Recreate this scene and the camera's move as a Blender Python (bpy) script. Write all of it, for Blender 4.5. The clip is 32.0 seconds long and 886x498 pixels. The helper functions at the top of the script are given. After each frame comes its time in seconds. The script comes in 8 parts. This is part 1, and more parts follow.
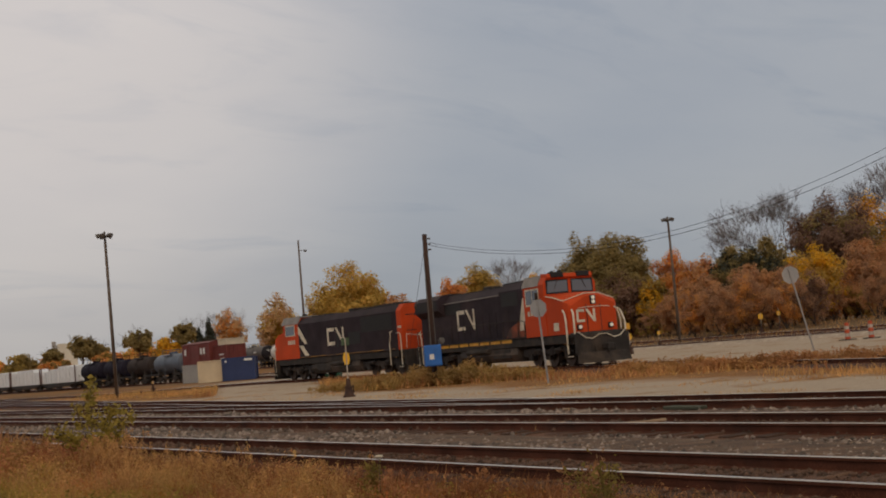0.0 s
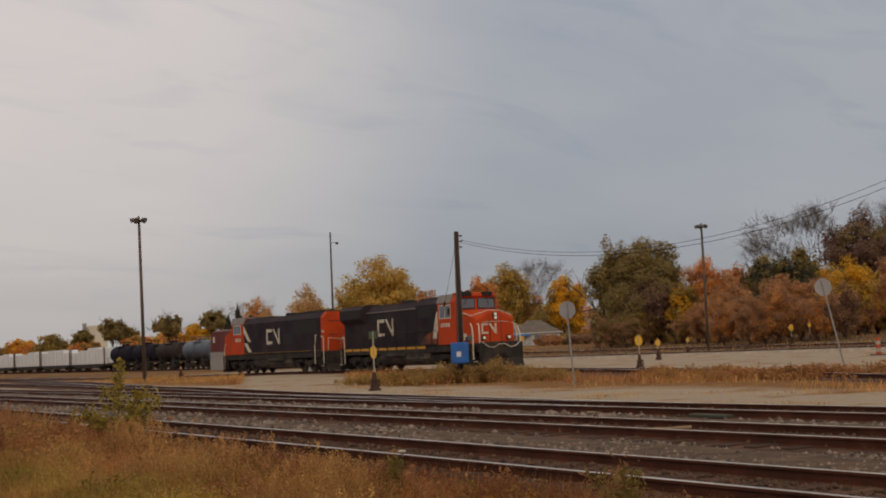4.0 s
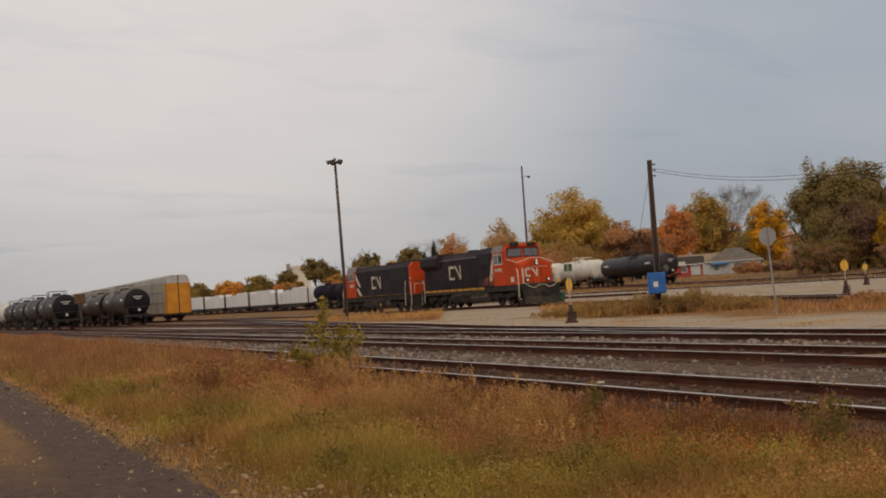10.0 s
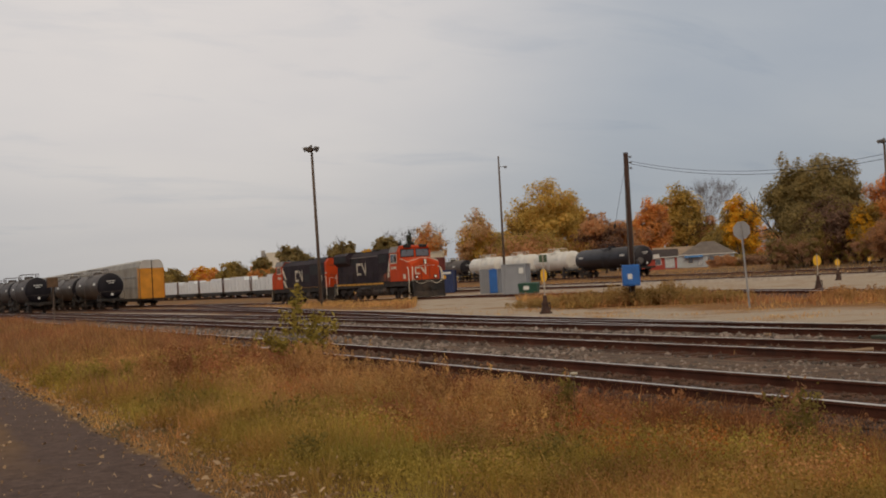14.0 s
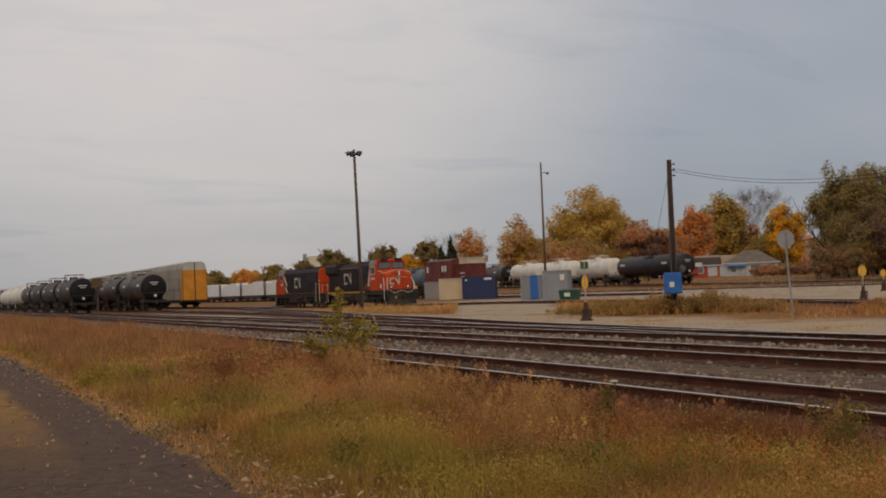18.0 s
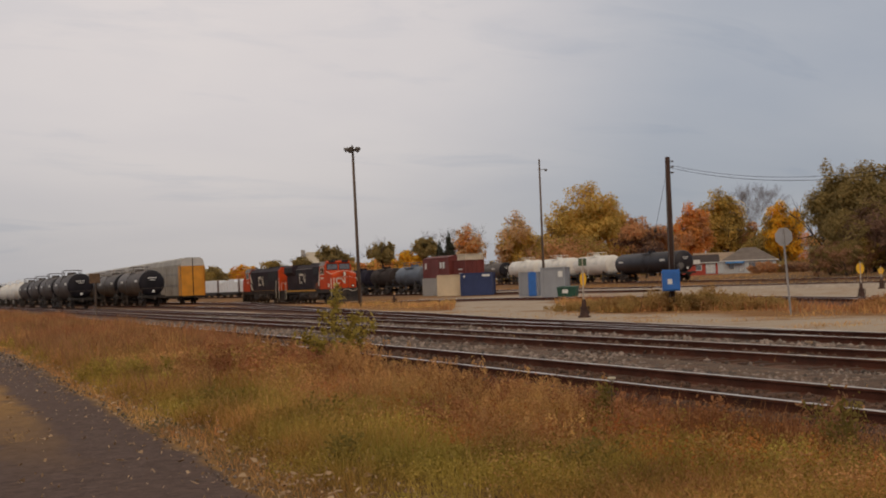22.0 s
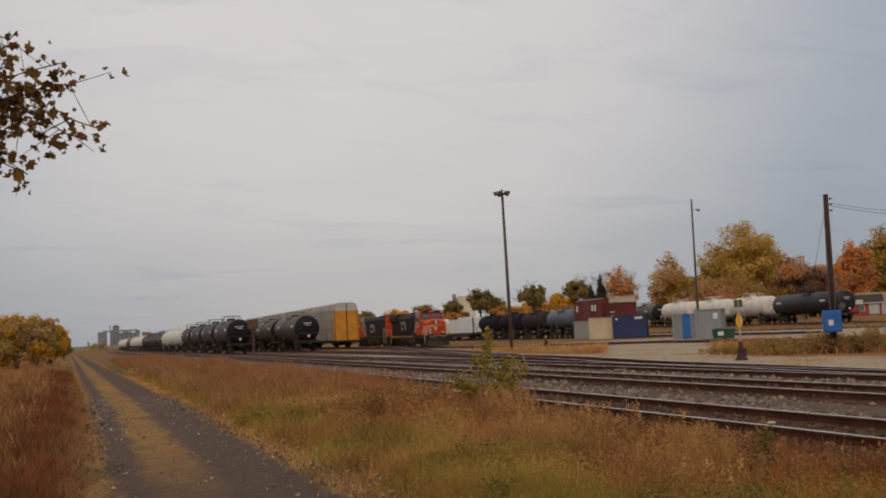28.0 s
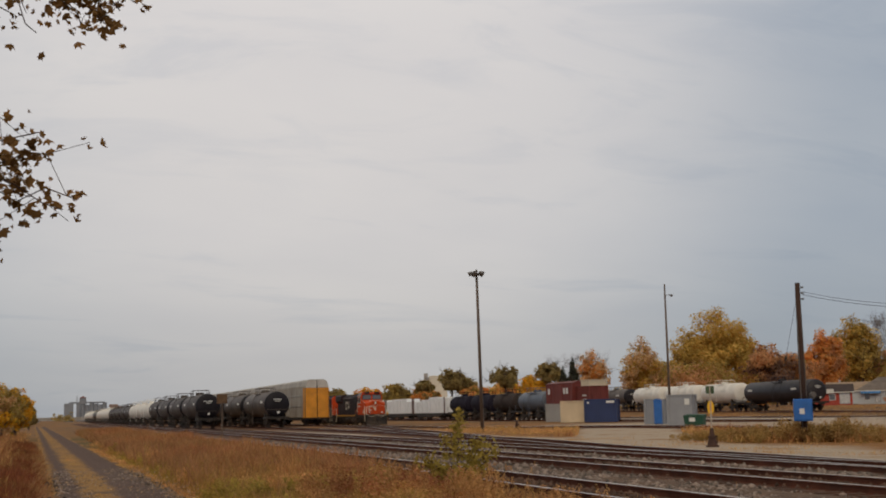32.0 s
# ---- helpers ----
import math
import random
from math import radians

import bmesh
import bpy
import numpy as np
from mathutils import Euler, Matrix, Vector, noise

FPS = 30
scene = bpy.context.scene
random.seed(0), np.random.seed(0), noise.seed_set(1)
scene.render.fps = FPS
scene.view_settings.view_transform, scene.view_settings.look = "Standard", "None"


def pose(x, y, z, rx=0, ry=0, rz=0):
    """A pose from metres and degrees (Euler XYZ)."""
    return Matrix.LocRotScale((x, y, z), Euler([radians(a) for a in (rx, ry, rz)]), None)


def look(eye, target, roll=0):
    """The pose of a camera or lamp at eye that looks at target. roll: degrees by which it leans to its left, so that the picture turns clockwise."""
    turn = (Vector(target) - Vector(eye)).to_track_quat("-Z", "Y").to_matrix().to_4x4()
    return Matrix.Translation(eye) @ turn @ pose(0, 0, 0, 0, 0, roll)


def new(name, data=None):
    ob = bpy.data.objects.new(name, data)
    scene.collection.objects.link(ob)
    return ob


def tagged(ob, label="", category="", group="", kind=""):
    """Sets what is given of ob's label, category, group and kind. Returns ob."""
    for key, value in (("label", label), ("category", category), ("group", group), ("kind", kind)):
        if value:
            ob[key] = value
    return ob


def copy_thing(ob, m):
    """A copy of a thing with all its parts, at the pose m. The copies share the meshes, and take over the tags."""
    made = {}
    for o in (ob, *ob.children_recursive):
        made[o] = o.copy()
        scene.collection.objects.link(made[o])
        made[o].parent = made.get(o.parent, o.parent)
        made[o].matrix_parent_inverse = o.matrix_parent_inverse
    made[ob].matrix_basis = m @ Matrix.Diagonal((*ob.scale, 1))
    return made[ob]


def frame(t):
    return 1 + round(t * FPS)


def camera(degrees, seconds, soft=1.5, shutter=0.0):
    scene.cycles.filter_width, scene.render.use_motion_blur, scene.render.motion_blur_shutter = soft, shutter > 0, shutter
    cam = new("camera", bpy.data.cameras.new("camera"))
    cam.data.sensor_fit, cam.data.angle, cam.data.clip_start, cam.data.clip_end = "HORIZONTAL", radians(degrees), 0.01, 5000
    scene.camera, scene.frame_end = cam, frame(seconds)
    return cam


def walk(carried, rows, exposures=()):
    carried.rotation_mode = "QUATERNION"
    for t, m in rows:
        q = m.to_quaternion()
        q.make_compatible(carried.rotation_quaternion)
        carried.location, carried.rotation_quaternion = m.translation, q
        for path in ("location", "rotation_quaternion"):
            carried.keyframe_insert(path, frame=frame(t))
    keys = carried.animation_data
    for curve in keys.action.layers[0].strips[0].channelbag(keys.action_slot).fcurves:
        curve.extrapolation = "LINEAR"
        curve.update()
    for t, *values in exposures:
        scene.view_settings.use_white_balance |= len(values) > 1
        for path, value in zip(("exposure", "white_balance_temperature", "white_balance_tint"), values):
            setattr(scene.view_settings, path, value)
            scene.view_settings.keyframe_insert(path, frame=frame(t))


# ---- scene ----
cam = camera(39.85, 32.0, soft=1.9)
EYE = (0.0, 0.0, 1.6)
# seconds and the camera's turn; it stands in one place on the track road
TURNS = [
    (0, 94.64, 4.9, -34.59), (0.5, 94.35, 4.15, -33.8), (1, 94.05, 3.52, -34.25), (1.5, 94.5, 3.38, -33.93), (2, 94.48, 3.54, -32.82),
    (2.5, 94.73, 3.78, -32.9), (3, 93.99, 3.91, -32.72), (3.5, 94.56, 2.75, -33.66), (5.5, 93.22, 1.95, -32.4), (6, 92.33, 1.98, -32.45),
    (6.5, 92.82, 2.09, -31.8), (7, 92.81, 2.54, -31.65), (7.5, 93.4, 2.71, -30.36), (8, 94.54, 2.59, -33.52), (8.5, 93.38, 2.65, -33.12),
    (9, 92.26, 3.83, -28.27), (9.5, 92.2, 3.92, -26.23), (10, 91.98, 3.95, -24.17), (10.5, 90.96, 3.82, -25.79), (11, 90.17, 3.43, -26.19),
    (11.5, 90.63, 3.44, -26.48), (12, 91.04, 3.97, -25.82), (12.5, 91.21, 3.84, -26.22), (13, 92.14, 2.75, -26.21),
    (13.5, 92.43, 3.2, -24.98), (14, 91.4, 3.09, -25.35), (14.5, 91.02, 3.29, -24.82), (16.5, 92.8, 3.64, -23.86),
    (17, 92.8, 3.26, -23.88), (17.5, 92.75, 2.91, -23.04), (18, 91.74, 2.36, -23.44), (18.5, 94.04, 2.33, -23.13),
    (19, 93.37, 2.45, -24.68), (19.5, 92.42, 1.84, -27.53), (20, 92.49, 1.79, -26.71), (20.5, 91.86, 2.07, -23.52),
    (21, 92.25, 2.17, -23.41), (21.5, 92.1, 2.13, -22.99), (22, 91.57, 2.19, -23.53), (22.5, 91.58, 2.04, -22.86),
    (23, 91.14, 2.21, -21.2), (23.5, 91.17, 2.16, -21.3), (24, 90.89, 2.39, -21.26), (24.5, 91.8, 2.74, -20.75), (25, 92.74, 2.63, -19.75),
    (25.5, 93.57, 2.88, -19.41), (26, 94, 3.16, -19.5), (26.5, 94.43, 3.12, -16.77), (28.5, 93.81, 2.54, -16.5), (29, 94.15, 2.44, -16.72),
    (29.5, 95.73, 2.92, -16.95), (30, 98.08, 2.34, -16.77), (30.5, 98.11, 2.01, -16.77), (31, 97.74, 1.54, -16.98),
    (31.5, 97.15, 1.64, -17.09), (32, 97.56, 1.26, -17.81),
]
# seconds, stops, kelvin and tint
EXPOSE = [
    (0, -0.14, 6560, 13), (3.5, -0.14, 6620, 14), (6, -0.02, 6640, 14), (8, 0.02, 6600, 13), (10, 0.05, 6560, 12), (12, 0.24, 6540, 12), (13, 0.22, 6540, 12), (14, 0.04, 6540, 12), (17, -0.1, 6500, 13),
    (19, -0.1, 6480, 13), (21, 0.01, 6520, 15), (23, 0.05, 6500, 14), (24, 0.12, 6500, 13), (25, -0.02, 6470, 13), (26, -0.06, 6440, 13), (29, -0.06, 6400, 12), (32, -0.02, 6380, 11),
]
walk(cam, [(t, pose(*EYE, rx, ry, rz)) for t, rx, ry, rz in TURNS], EXPOSE)

# ---------------------------------------------------------------- world, sun
SUN_AZ, SUN_EL = 212.0, 36.0
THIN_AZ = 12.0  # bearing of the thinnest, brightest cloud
sun_dir = Vector((math.sin(radians(SUN_AZ)) * math.cos(radians(SUN_EL)), math.cos(radians(SUN_AZ)) * math.cos(radians(SUN_EL)), math.sin(radians(SUN_EL))))


def build_world():
    w = bpy.data.worlds.new("overcast_sky")
    scene.world = w
    w.use_nodes = True
    nt = w.node_tree
    nt.nodes.clear()
    N, K = nt.nodes.new, nt.links.new
    co = N("ShaderNodeTexCoord")
    sky = N("ShaderNodeTexSky")
    sky.sky_type, sky.sun_disc = "NISHITA", False
    sky.sun_elevation, sky.sun_rotation = radians(SUN_EL), radians(SUN_AZ)
    # flattened cloud space: streaks that close up towards the horizon
    sep = N("ShaderNodeSeparateXYZ")
    K(co.outputs["Generated"], sep.inputs[0])
    add = N("ShaderNodeMath"); add.operation = "ADD"; add.inputs[1].default_value = 0.22
    K(sep.outputs["Z"], add.inputs[0])
    dx = N("ShaderNodeMath"); dx.operation = "DIVIDE"; K(sep.outputs["X"], dx.inputs[0]); K(add.outputs[0], dx.inputs[1])
    dy = N("ShaderNodeMath"); dy.operation = "DIVIDE"; K(sep.outputs["Y"], dy.inputs[0]); K(add.outputs[0], dy.inputs[1])
    comb = N("ShaderNodeCombineXYZ"); K(dx.outputs[0], comb.inputs[0]); K(dy.outputs[0], comb.inputs[1])
    mp = N("ShaderNodeMapping"); mp.inputs["Rotation"].default_value = (0, 0, radians(22)); mp.inputs["Scale"].default_value = (0.9, 1.1, 1)
    K(comb.outputs[0], mp.inputs[0])
    n1 = N("ShaderNodeTexNoise"); n1.inputs["Scale"].default_value = 1.15; n1.inputs["Detail"].default_value = 6; n1.inputs["Roughness"].default_value = 0.5
    n1.inputs["Distortion"].default_value = 0.25
    K(mp.outputs[0], n1.inputs["Vector"])
    r1 = N("ShaderNodeValToRGB")
    r1.color_ramp.elements[0].position, r1.color_ramp.elements[0].color = 0.36, (0.352, 0.388, 0.430, 1)
    r1.color_ramp.elements[1].position, r1.color_ramp.elements[1].color = 0.66, (0.408, 0.436, 0.462, 1)
    K(n1.outputs["Fac"], r1.inputs[0])
    # thin bluish wisps across it
    n2 = N("ShaderNodeTexNoise"); n2.inputs["Scale"].default_value = 2.5; n2.inputs["Detail"].default_value = 8; n2.inputs["Roughness"].default_value = 0.55; n2.inputs["Distortion"].default_value = 0.5
    mp2 = N("ShaderNodeMapping"); mp2.inputs["Rotation"].default_value = (0, 0, radians(-8)); mp2.inputs["Scale"].default_value = (0.7, 1.6, 1)
    K(comb.outputs[0], mp2.inputs[0]); K(mp2.outputs[0], n2.inputs["Vector"])
    wr = N("ShaderNodeMapRange"); wr.interpolation_type = "SMOOTHSTEP"; wr.inputs["From Min"].default_value, wr.inputs["From Max"].default_value = 0.53, 0.74
    K(n2.outputs["Fac"], wr.inputs["Value"])
    wisp = N("ShaderNodeMix"); wisp.data_type = "RGBA"; wisp.blend_type = "MULTIPLY"; wisp.inputs["B"].default_value = (0.86, 0.89, 0.93, 1)
    # broken grey patches higher up
    n3 = N("ShaderNodeTexNoise"); n3.inputs["Scale"].default_value = 3.4; n3.inputs["Detail"].default_value = 9; n3.inputs["Roughness"].default_value = 0.58; n3.inputs["Distortion"].default_value = 0.7
    mp3 = N("ShaderNodeMapping"); mp3.inputs["Location"].default_value = (1.7, 0.4, 0); mp3.inputs["Rotation"].default_value = (0, 0, radians(14)); mp3.inputs["Scale"].default_value = (0.8, 1.5, 1)
    K(comb.outputs[0], mp3.inputs[0]); K(mp3.outputs[0], n3.inputs["Vector"])
    pr = N("ShaderNodeMapRange"); pr.interpolation_type = "SMOOTHSTEP"; pr.inputs["From Min"].default_value, pr.inputs["From Max"].default_value = 0.47, 0.68
    K(n3.outputs["Fac"], pr.inputs["Value"])
    up = N("ShaderNodeMapRange"); up.interpolation_type = "SMOOTHSTEP"; up.inputs["From Min"].default_value, up.inputs["From Max"].default_value = 0.13, 0.27
    up.inputs["To Max"].default_value = 0.75
    K(sep.outputs["Z"], up.inputs["Value"])
    pu = N("ShaderNodeMath"); pu.operation = "MULTIPLY"; K(pr.outputs["Result"], pu.inputs[0]); K(up.outputs["Result"], pu.inputs[1])
    both_w = N("ShaderNodeMath"); both_w.operation = "MAXIMUM"; K(wr.outputs["Result"], both_w.inputs[0]); K(pu.outputs[0], both_w.inputs[1])
    K(both_w.outputs[0], wisp.inputs["Factor"])
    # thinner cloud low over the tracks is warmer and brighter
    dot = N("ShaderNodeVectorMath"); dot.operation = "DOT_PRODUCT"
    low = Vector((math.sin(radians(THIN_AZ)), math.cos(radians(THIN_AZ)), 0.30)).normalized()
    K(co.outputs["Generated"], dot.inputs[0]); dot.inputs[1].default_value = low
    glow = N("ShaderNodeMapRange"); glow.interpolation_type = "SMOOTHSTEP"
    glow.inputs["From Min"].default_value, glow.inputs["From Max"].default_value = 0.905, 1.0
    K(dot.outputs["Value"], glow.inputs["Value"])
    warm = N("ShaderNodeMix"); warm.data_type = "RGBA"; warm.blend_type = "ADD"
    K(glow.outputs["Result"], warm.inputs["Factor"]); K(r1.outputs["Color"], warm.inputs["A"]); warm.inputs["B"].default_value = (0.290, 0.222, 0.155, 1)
    # towards the zenith an overcast sky is two to three times as bright as at the horizon
    zen = N("ShaderNodeMapRange"); zen.interpolation_type = "SMOOTHSTEP"
    zen.inputs["From Min"].default_value, zen.inputs["From Max"].default_value = 0.10, 0.62
    zen.inputs["To Min"].default_value, zen.inputs["To Max"].default_value = 1.0, 1.26
    K(sep.outputs["Z"], zen.inputs["Value"])
    mul = N("ShaderNodeVectorMath"); mul.operation = "SCALE"
    high = N("ShaderNodeMapRange"); high.interpolation_type = "SMOOTHSTEP"
    high.inputs["From Min"].default_value, high.inputs["From Max"].default_value = 0.32, 0.7
    K(sep.outputs["Z"], high.inputs["Value"])
    tint = N("ShaderNodeMix"); tint.data_type = "RGBA"; tint.blend_type = "MULTIPLY"
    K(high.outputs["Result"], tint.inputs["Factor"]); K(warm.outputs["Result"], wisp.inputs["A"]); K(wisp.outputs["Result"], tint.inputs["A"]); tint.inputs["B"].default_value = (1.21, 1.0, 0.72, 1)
    K(tint.outputs["Result"], mul.inputs[0])
    # thicker, greyer air close to the horizon
    hz = N("ShaderNodeMapRange"); hz.interpolation_type = "SMOOTHSTEP"
    hz.inputs["From Min"].default_value, hz.inputs["From Max"].default_value = 0.0, 0.16
    hz.inputs["To Min"].default_value, hz.inputs["To Max"].default_value = 0.84, 1.0
    K(sep.outputs["Z"], hz.inputs["Value"])
    both = N("ShaderNodeMath"); both.operation = "MULTIPLY"
    K(zen.outputs["Result"], both.inputs[0]); K(hz.outputs["Result"], both.inputs[1]); K(both.outputs[0], mul.inputs["Scale"])
    bg1, bg2, mix, out = N("ShaderNodeBackground"), N("ShaderNodeBackground"), N("ShaderNodeMixShader"), N("ShaderNodeOutputWorld")
    K(sky.outputs[0], bg1.inputs["Color"]); bg1.inputs["Strength"].default_value = 0.08
    K(mul.outputs[0], bg2.inputs["Color"]); bg2.inputs["Strength"].default_value = 1.0
    mix.inputs[0].default_value = 0.94
    K(bg1.outputs[0], mix.inputs[1]); K(bg2.outputs[0], mix.inputs[2]); K(mix.outputs[0], out.inputs["Surface"])


build_world()
sun = new("sun", bpy.data.lights.new("sun", "SUN"))
sun.data.energy, sun.data.angle, sun.data.color = 0.76, radians(35), (1.0, 0.79, 0.53)
sun.matrix_world = look(sun_dir * 100, (0, 0, 0))

# ---------------------------------------------------------------- materials
MATS = {}


def mat(name, color, rough=0.8, metal=0.0, vary=0.25, scale=3.0, fine=40.0, bump=0.2, stain=None, stain_at=(0.52, 0.72), stretch=(1, 1, 1), island=0.0, rand=0.0, hue=None, coords="Object", spec=0.5):
    """A node material: base colour varied at two scales, an optional stain colour, bump of the fine grain."""
    if name in MATS:
        return MATS[name]
    m = bpy.data.materials.new(name)
    m.use_nodes = True
    nt = m.node_tree
    N, K = nt.nodes.new, nt.links.new
    b = nt.nodes["Principled BSDF"]
    b.inputs["Roughness"].default_value, b.inputs["Metallic"].default_value = rough, metal
    b.inputs["Specular IOR Level"].default_value = spec
    co = N("ShaderNodeTexCoord")
    mp = N("ShaderNodeMapping"); mp.inputs["Scale"].default_value = stretch
    K(co.outputs[coords], mp.inputs[0])
    n1 = N("ShaderNodeTexNoise"); n1.inputs["Scale"].default_value = scale; n1.inputs["Detail"].default_value = 5
    n2 = N("ShaderNodeTexNoise"); n2.inputs["Scale"].default_value = fine; n2.inputs["Detail"].default_value = 3
    K(mp.outputs[0], n1.inputs["Vector"]); K(mp.outputs[0], n2.inputs["Vector"])
    r = N("ShaderNodeValToRGB")
    lo = [c * (1 - vary) for c in color]
    hi = [min(1, c * (1 + vary)) for c in (hue or color)]
    r.color_ramp.elements[0].position, r.color_ramp.elements[0].color = 0.3, (*lo, 1)
    r.color_ramp.elements[1].position, r.color_ramp.elements[1].color = 0.7, (*hi, 1)
    K(n1.outputs["Fac"], r.inputs[0])
    last = r.outputs["Color"]
    f = N("ShaderNodeMix"); f.data_type = "RGBA"; f.blend_type = "OVERLAY"; f.inputs["Factor"].default_value = min(1, vary * 1.4)
    K(last, f.inputs["A"]); K(n2.outputs["Fac"], f.inputs["B"])
    last = f.outputs["Result"]
    if stain:
        n3 = N("ShaderNodeTexNoise"); n3.inputs["Scale"].default_value = scale * 0.43; n3.inputs["Detail"].default_value = 7; n3.inputs["Roughness"].default_value = 0.65
        K(mp.outputs[0], n3.inputs["Vector"])
        mr = N("ShaderNodeMapRange"); mr.inputs["From Min"].default_value, mr.inputs["From Max"].default_value = stain_at
        K(n3.outputs["Fac"], mr.inputs["Value"])
        s = N("ShaderNodeMix"); s.data_type = "RGBA"; s.inputs["B"].default_value = (*stain, 1)
        K(mr.outputs["Result"], s.inputs["Factor"]); K(last, s.inputs["A"])
        last = s.outputs["Result"]
    if island or rand:
        src = N("ShaderNodeNewGeometry").outputs["Random Per Island"] if island else N("ShaderNodeObjectInfo").outputs["Random"]
        amt = island or rand
        mr = N("ShaderNodeMapRange"); mr.inputs["To Min"].default_value, mr.inputs["To Max"].default_value = 1 - amt, 1 + amt
        K(src, mr.inputs["Value"])
        hs = N("ShaderNodeHueSaturation"); K(mr.outputs["Result"], hs.inputs["Value"]); K(last, hs.inputs["Color"])
        last = hs.outputs["Color"]
    K(last, b.inputs["Base Color"])
    if bump:
        bp = N("ShaderNodeBump"); bp.inputs["Strength"].default_value = bump; bp.inputs["Distance"].default_value = 0.02
        K(n2.outputs["Fac"], bp.inputs["Height"]); K(bp.outputs[0], b.inputs["Normal"])
    MATS[name] = m
    return m


def glow_mat(name, color, strength):
    if name not in MATS:
        m = bpy.data.materials.new(name)
        m.use_nodes = True
        b = m.node_tree.nodes["Principled BSDF"]
        b.inputs["Base Color"].default_value = (*color, 1)
        b.inputs["Emission Color"].default_value, b.inputs["Emission Strength"].default_value = (*color, 1), strength
        MATS[name] = m
    return MATS[name]


def glass_mat():
    if "dark_glass" not in MATS:
        m = bpy.data.materials.new("dark_glass")
        m.use_nodes = True
        b = m.node_tree.nodes["Principled BSDF"]
        b.inputs["Base Color"].default_value = (0.13, 0.14, 0.165, 1)
        b.inputs["Roughness"].default_value, b.inputs["Specular IOR Level"].default_value = 0.08, 1.0
        MATS["dark_glass"] = m
    return MATS["dark_glass"]


def leaf_mat(name, a, b2, thin=0.25, patch=0.35, lo=0.86, hi=1.16, shift=0.0):
    """Leaves: each clump between two colours, a little light let through."""
    if name in MATS:
        return MATS[name]
    m = bpy.data.materials.new(name)
    m.use_nodes = True
    nt = m.node_tree
    N, K = nt.nodes.new, nt.links.new
    b = nt.nodes["Principled BSDF"]
    b.inputs["Roughness"].default_value = 0.75
    b.inputs["Specular IOR Level"].default_value = 0.25
    g, r = N("ShaderNodeNewGeometry"), N("ShaderNodeValToRGB")
    r.color_ramp.elements[0].color, r.color_ramp.elements[1].color = (*a, 1), (*b2, 1)
    K(g.outputs["Random Per Island"], r.inputs[0])
    co, n = N("ShaderNodeTexCoord"), N("ShaderNodeTexNoise")
    n.inputs["Scale"].default_value = patch
    K(co.outputs["Object"], n.inputs["Vector"])
    mr = N("ShaderNodeMapRange"); mr.inputs["From Min"].default_value, mr.inputs["From Max"].default_value = 0.3, 0.7
    mr.inputs["To Min"].default_value, mr.inputs["To Max"].default_value = lo, hi
    K(n.outputs["Fac"], mr.inputs["Value"])
    hs = N("ShaderNodeHueSaturation"); K(mr.outputs["Result"], hs.inputs["Value"]); K(r.outputs["Color"], hs.inputs["Color"])
    if shift:
        n2 = N("ShaderNodeTexNoise"); n2.inputs["Scale"].default_value = patch * 0.6
        K(co.outputs["Object"], n2.inputs["Vector"])
        hr = N("ShaderNodeMapRange"); hr.inputs["From Min"].default_value, hr.inputs["From Max"].default_value = 0.3, 0.7
        hr.inputs["To Min"].default_value, hr.inputs["To Max"].default_value = 0.5 - shift, 0.5 + shift
        K(n2.outputs["Fac"], hr.inputs["Value"]); K(hr.outputs["Result"], hs.inputs["Hue"])
    K(hs.outputs["Color"], b.inputs["Base Color"])
    tr = N("ShaderNodeBsdfTranslucent"); K(hs.outputs["Color"], tr.inputs["Color"])
    mx = N("ShaderNodeMixShader"); mx.inputs[0].default_value = thin
    K(b.outputs[0], mx.inputs[1]); K(tr.outputs[0], mx.inputs[2]); K(mx.outputs[0], nt.nodes["Material Output"].inputs["Surface"])
    MATS[name] = m
    return m


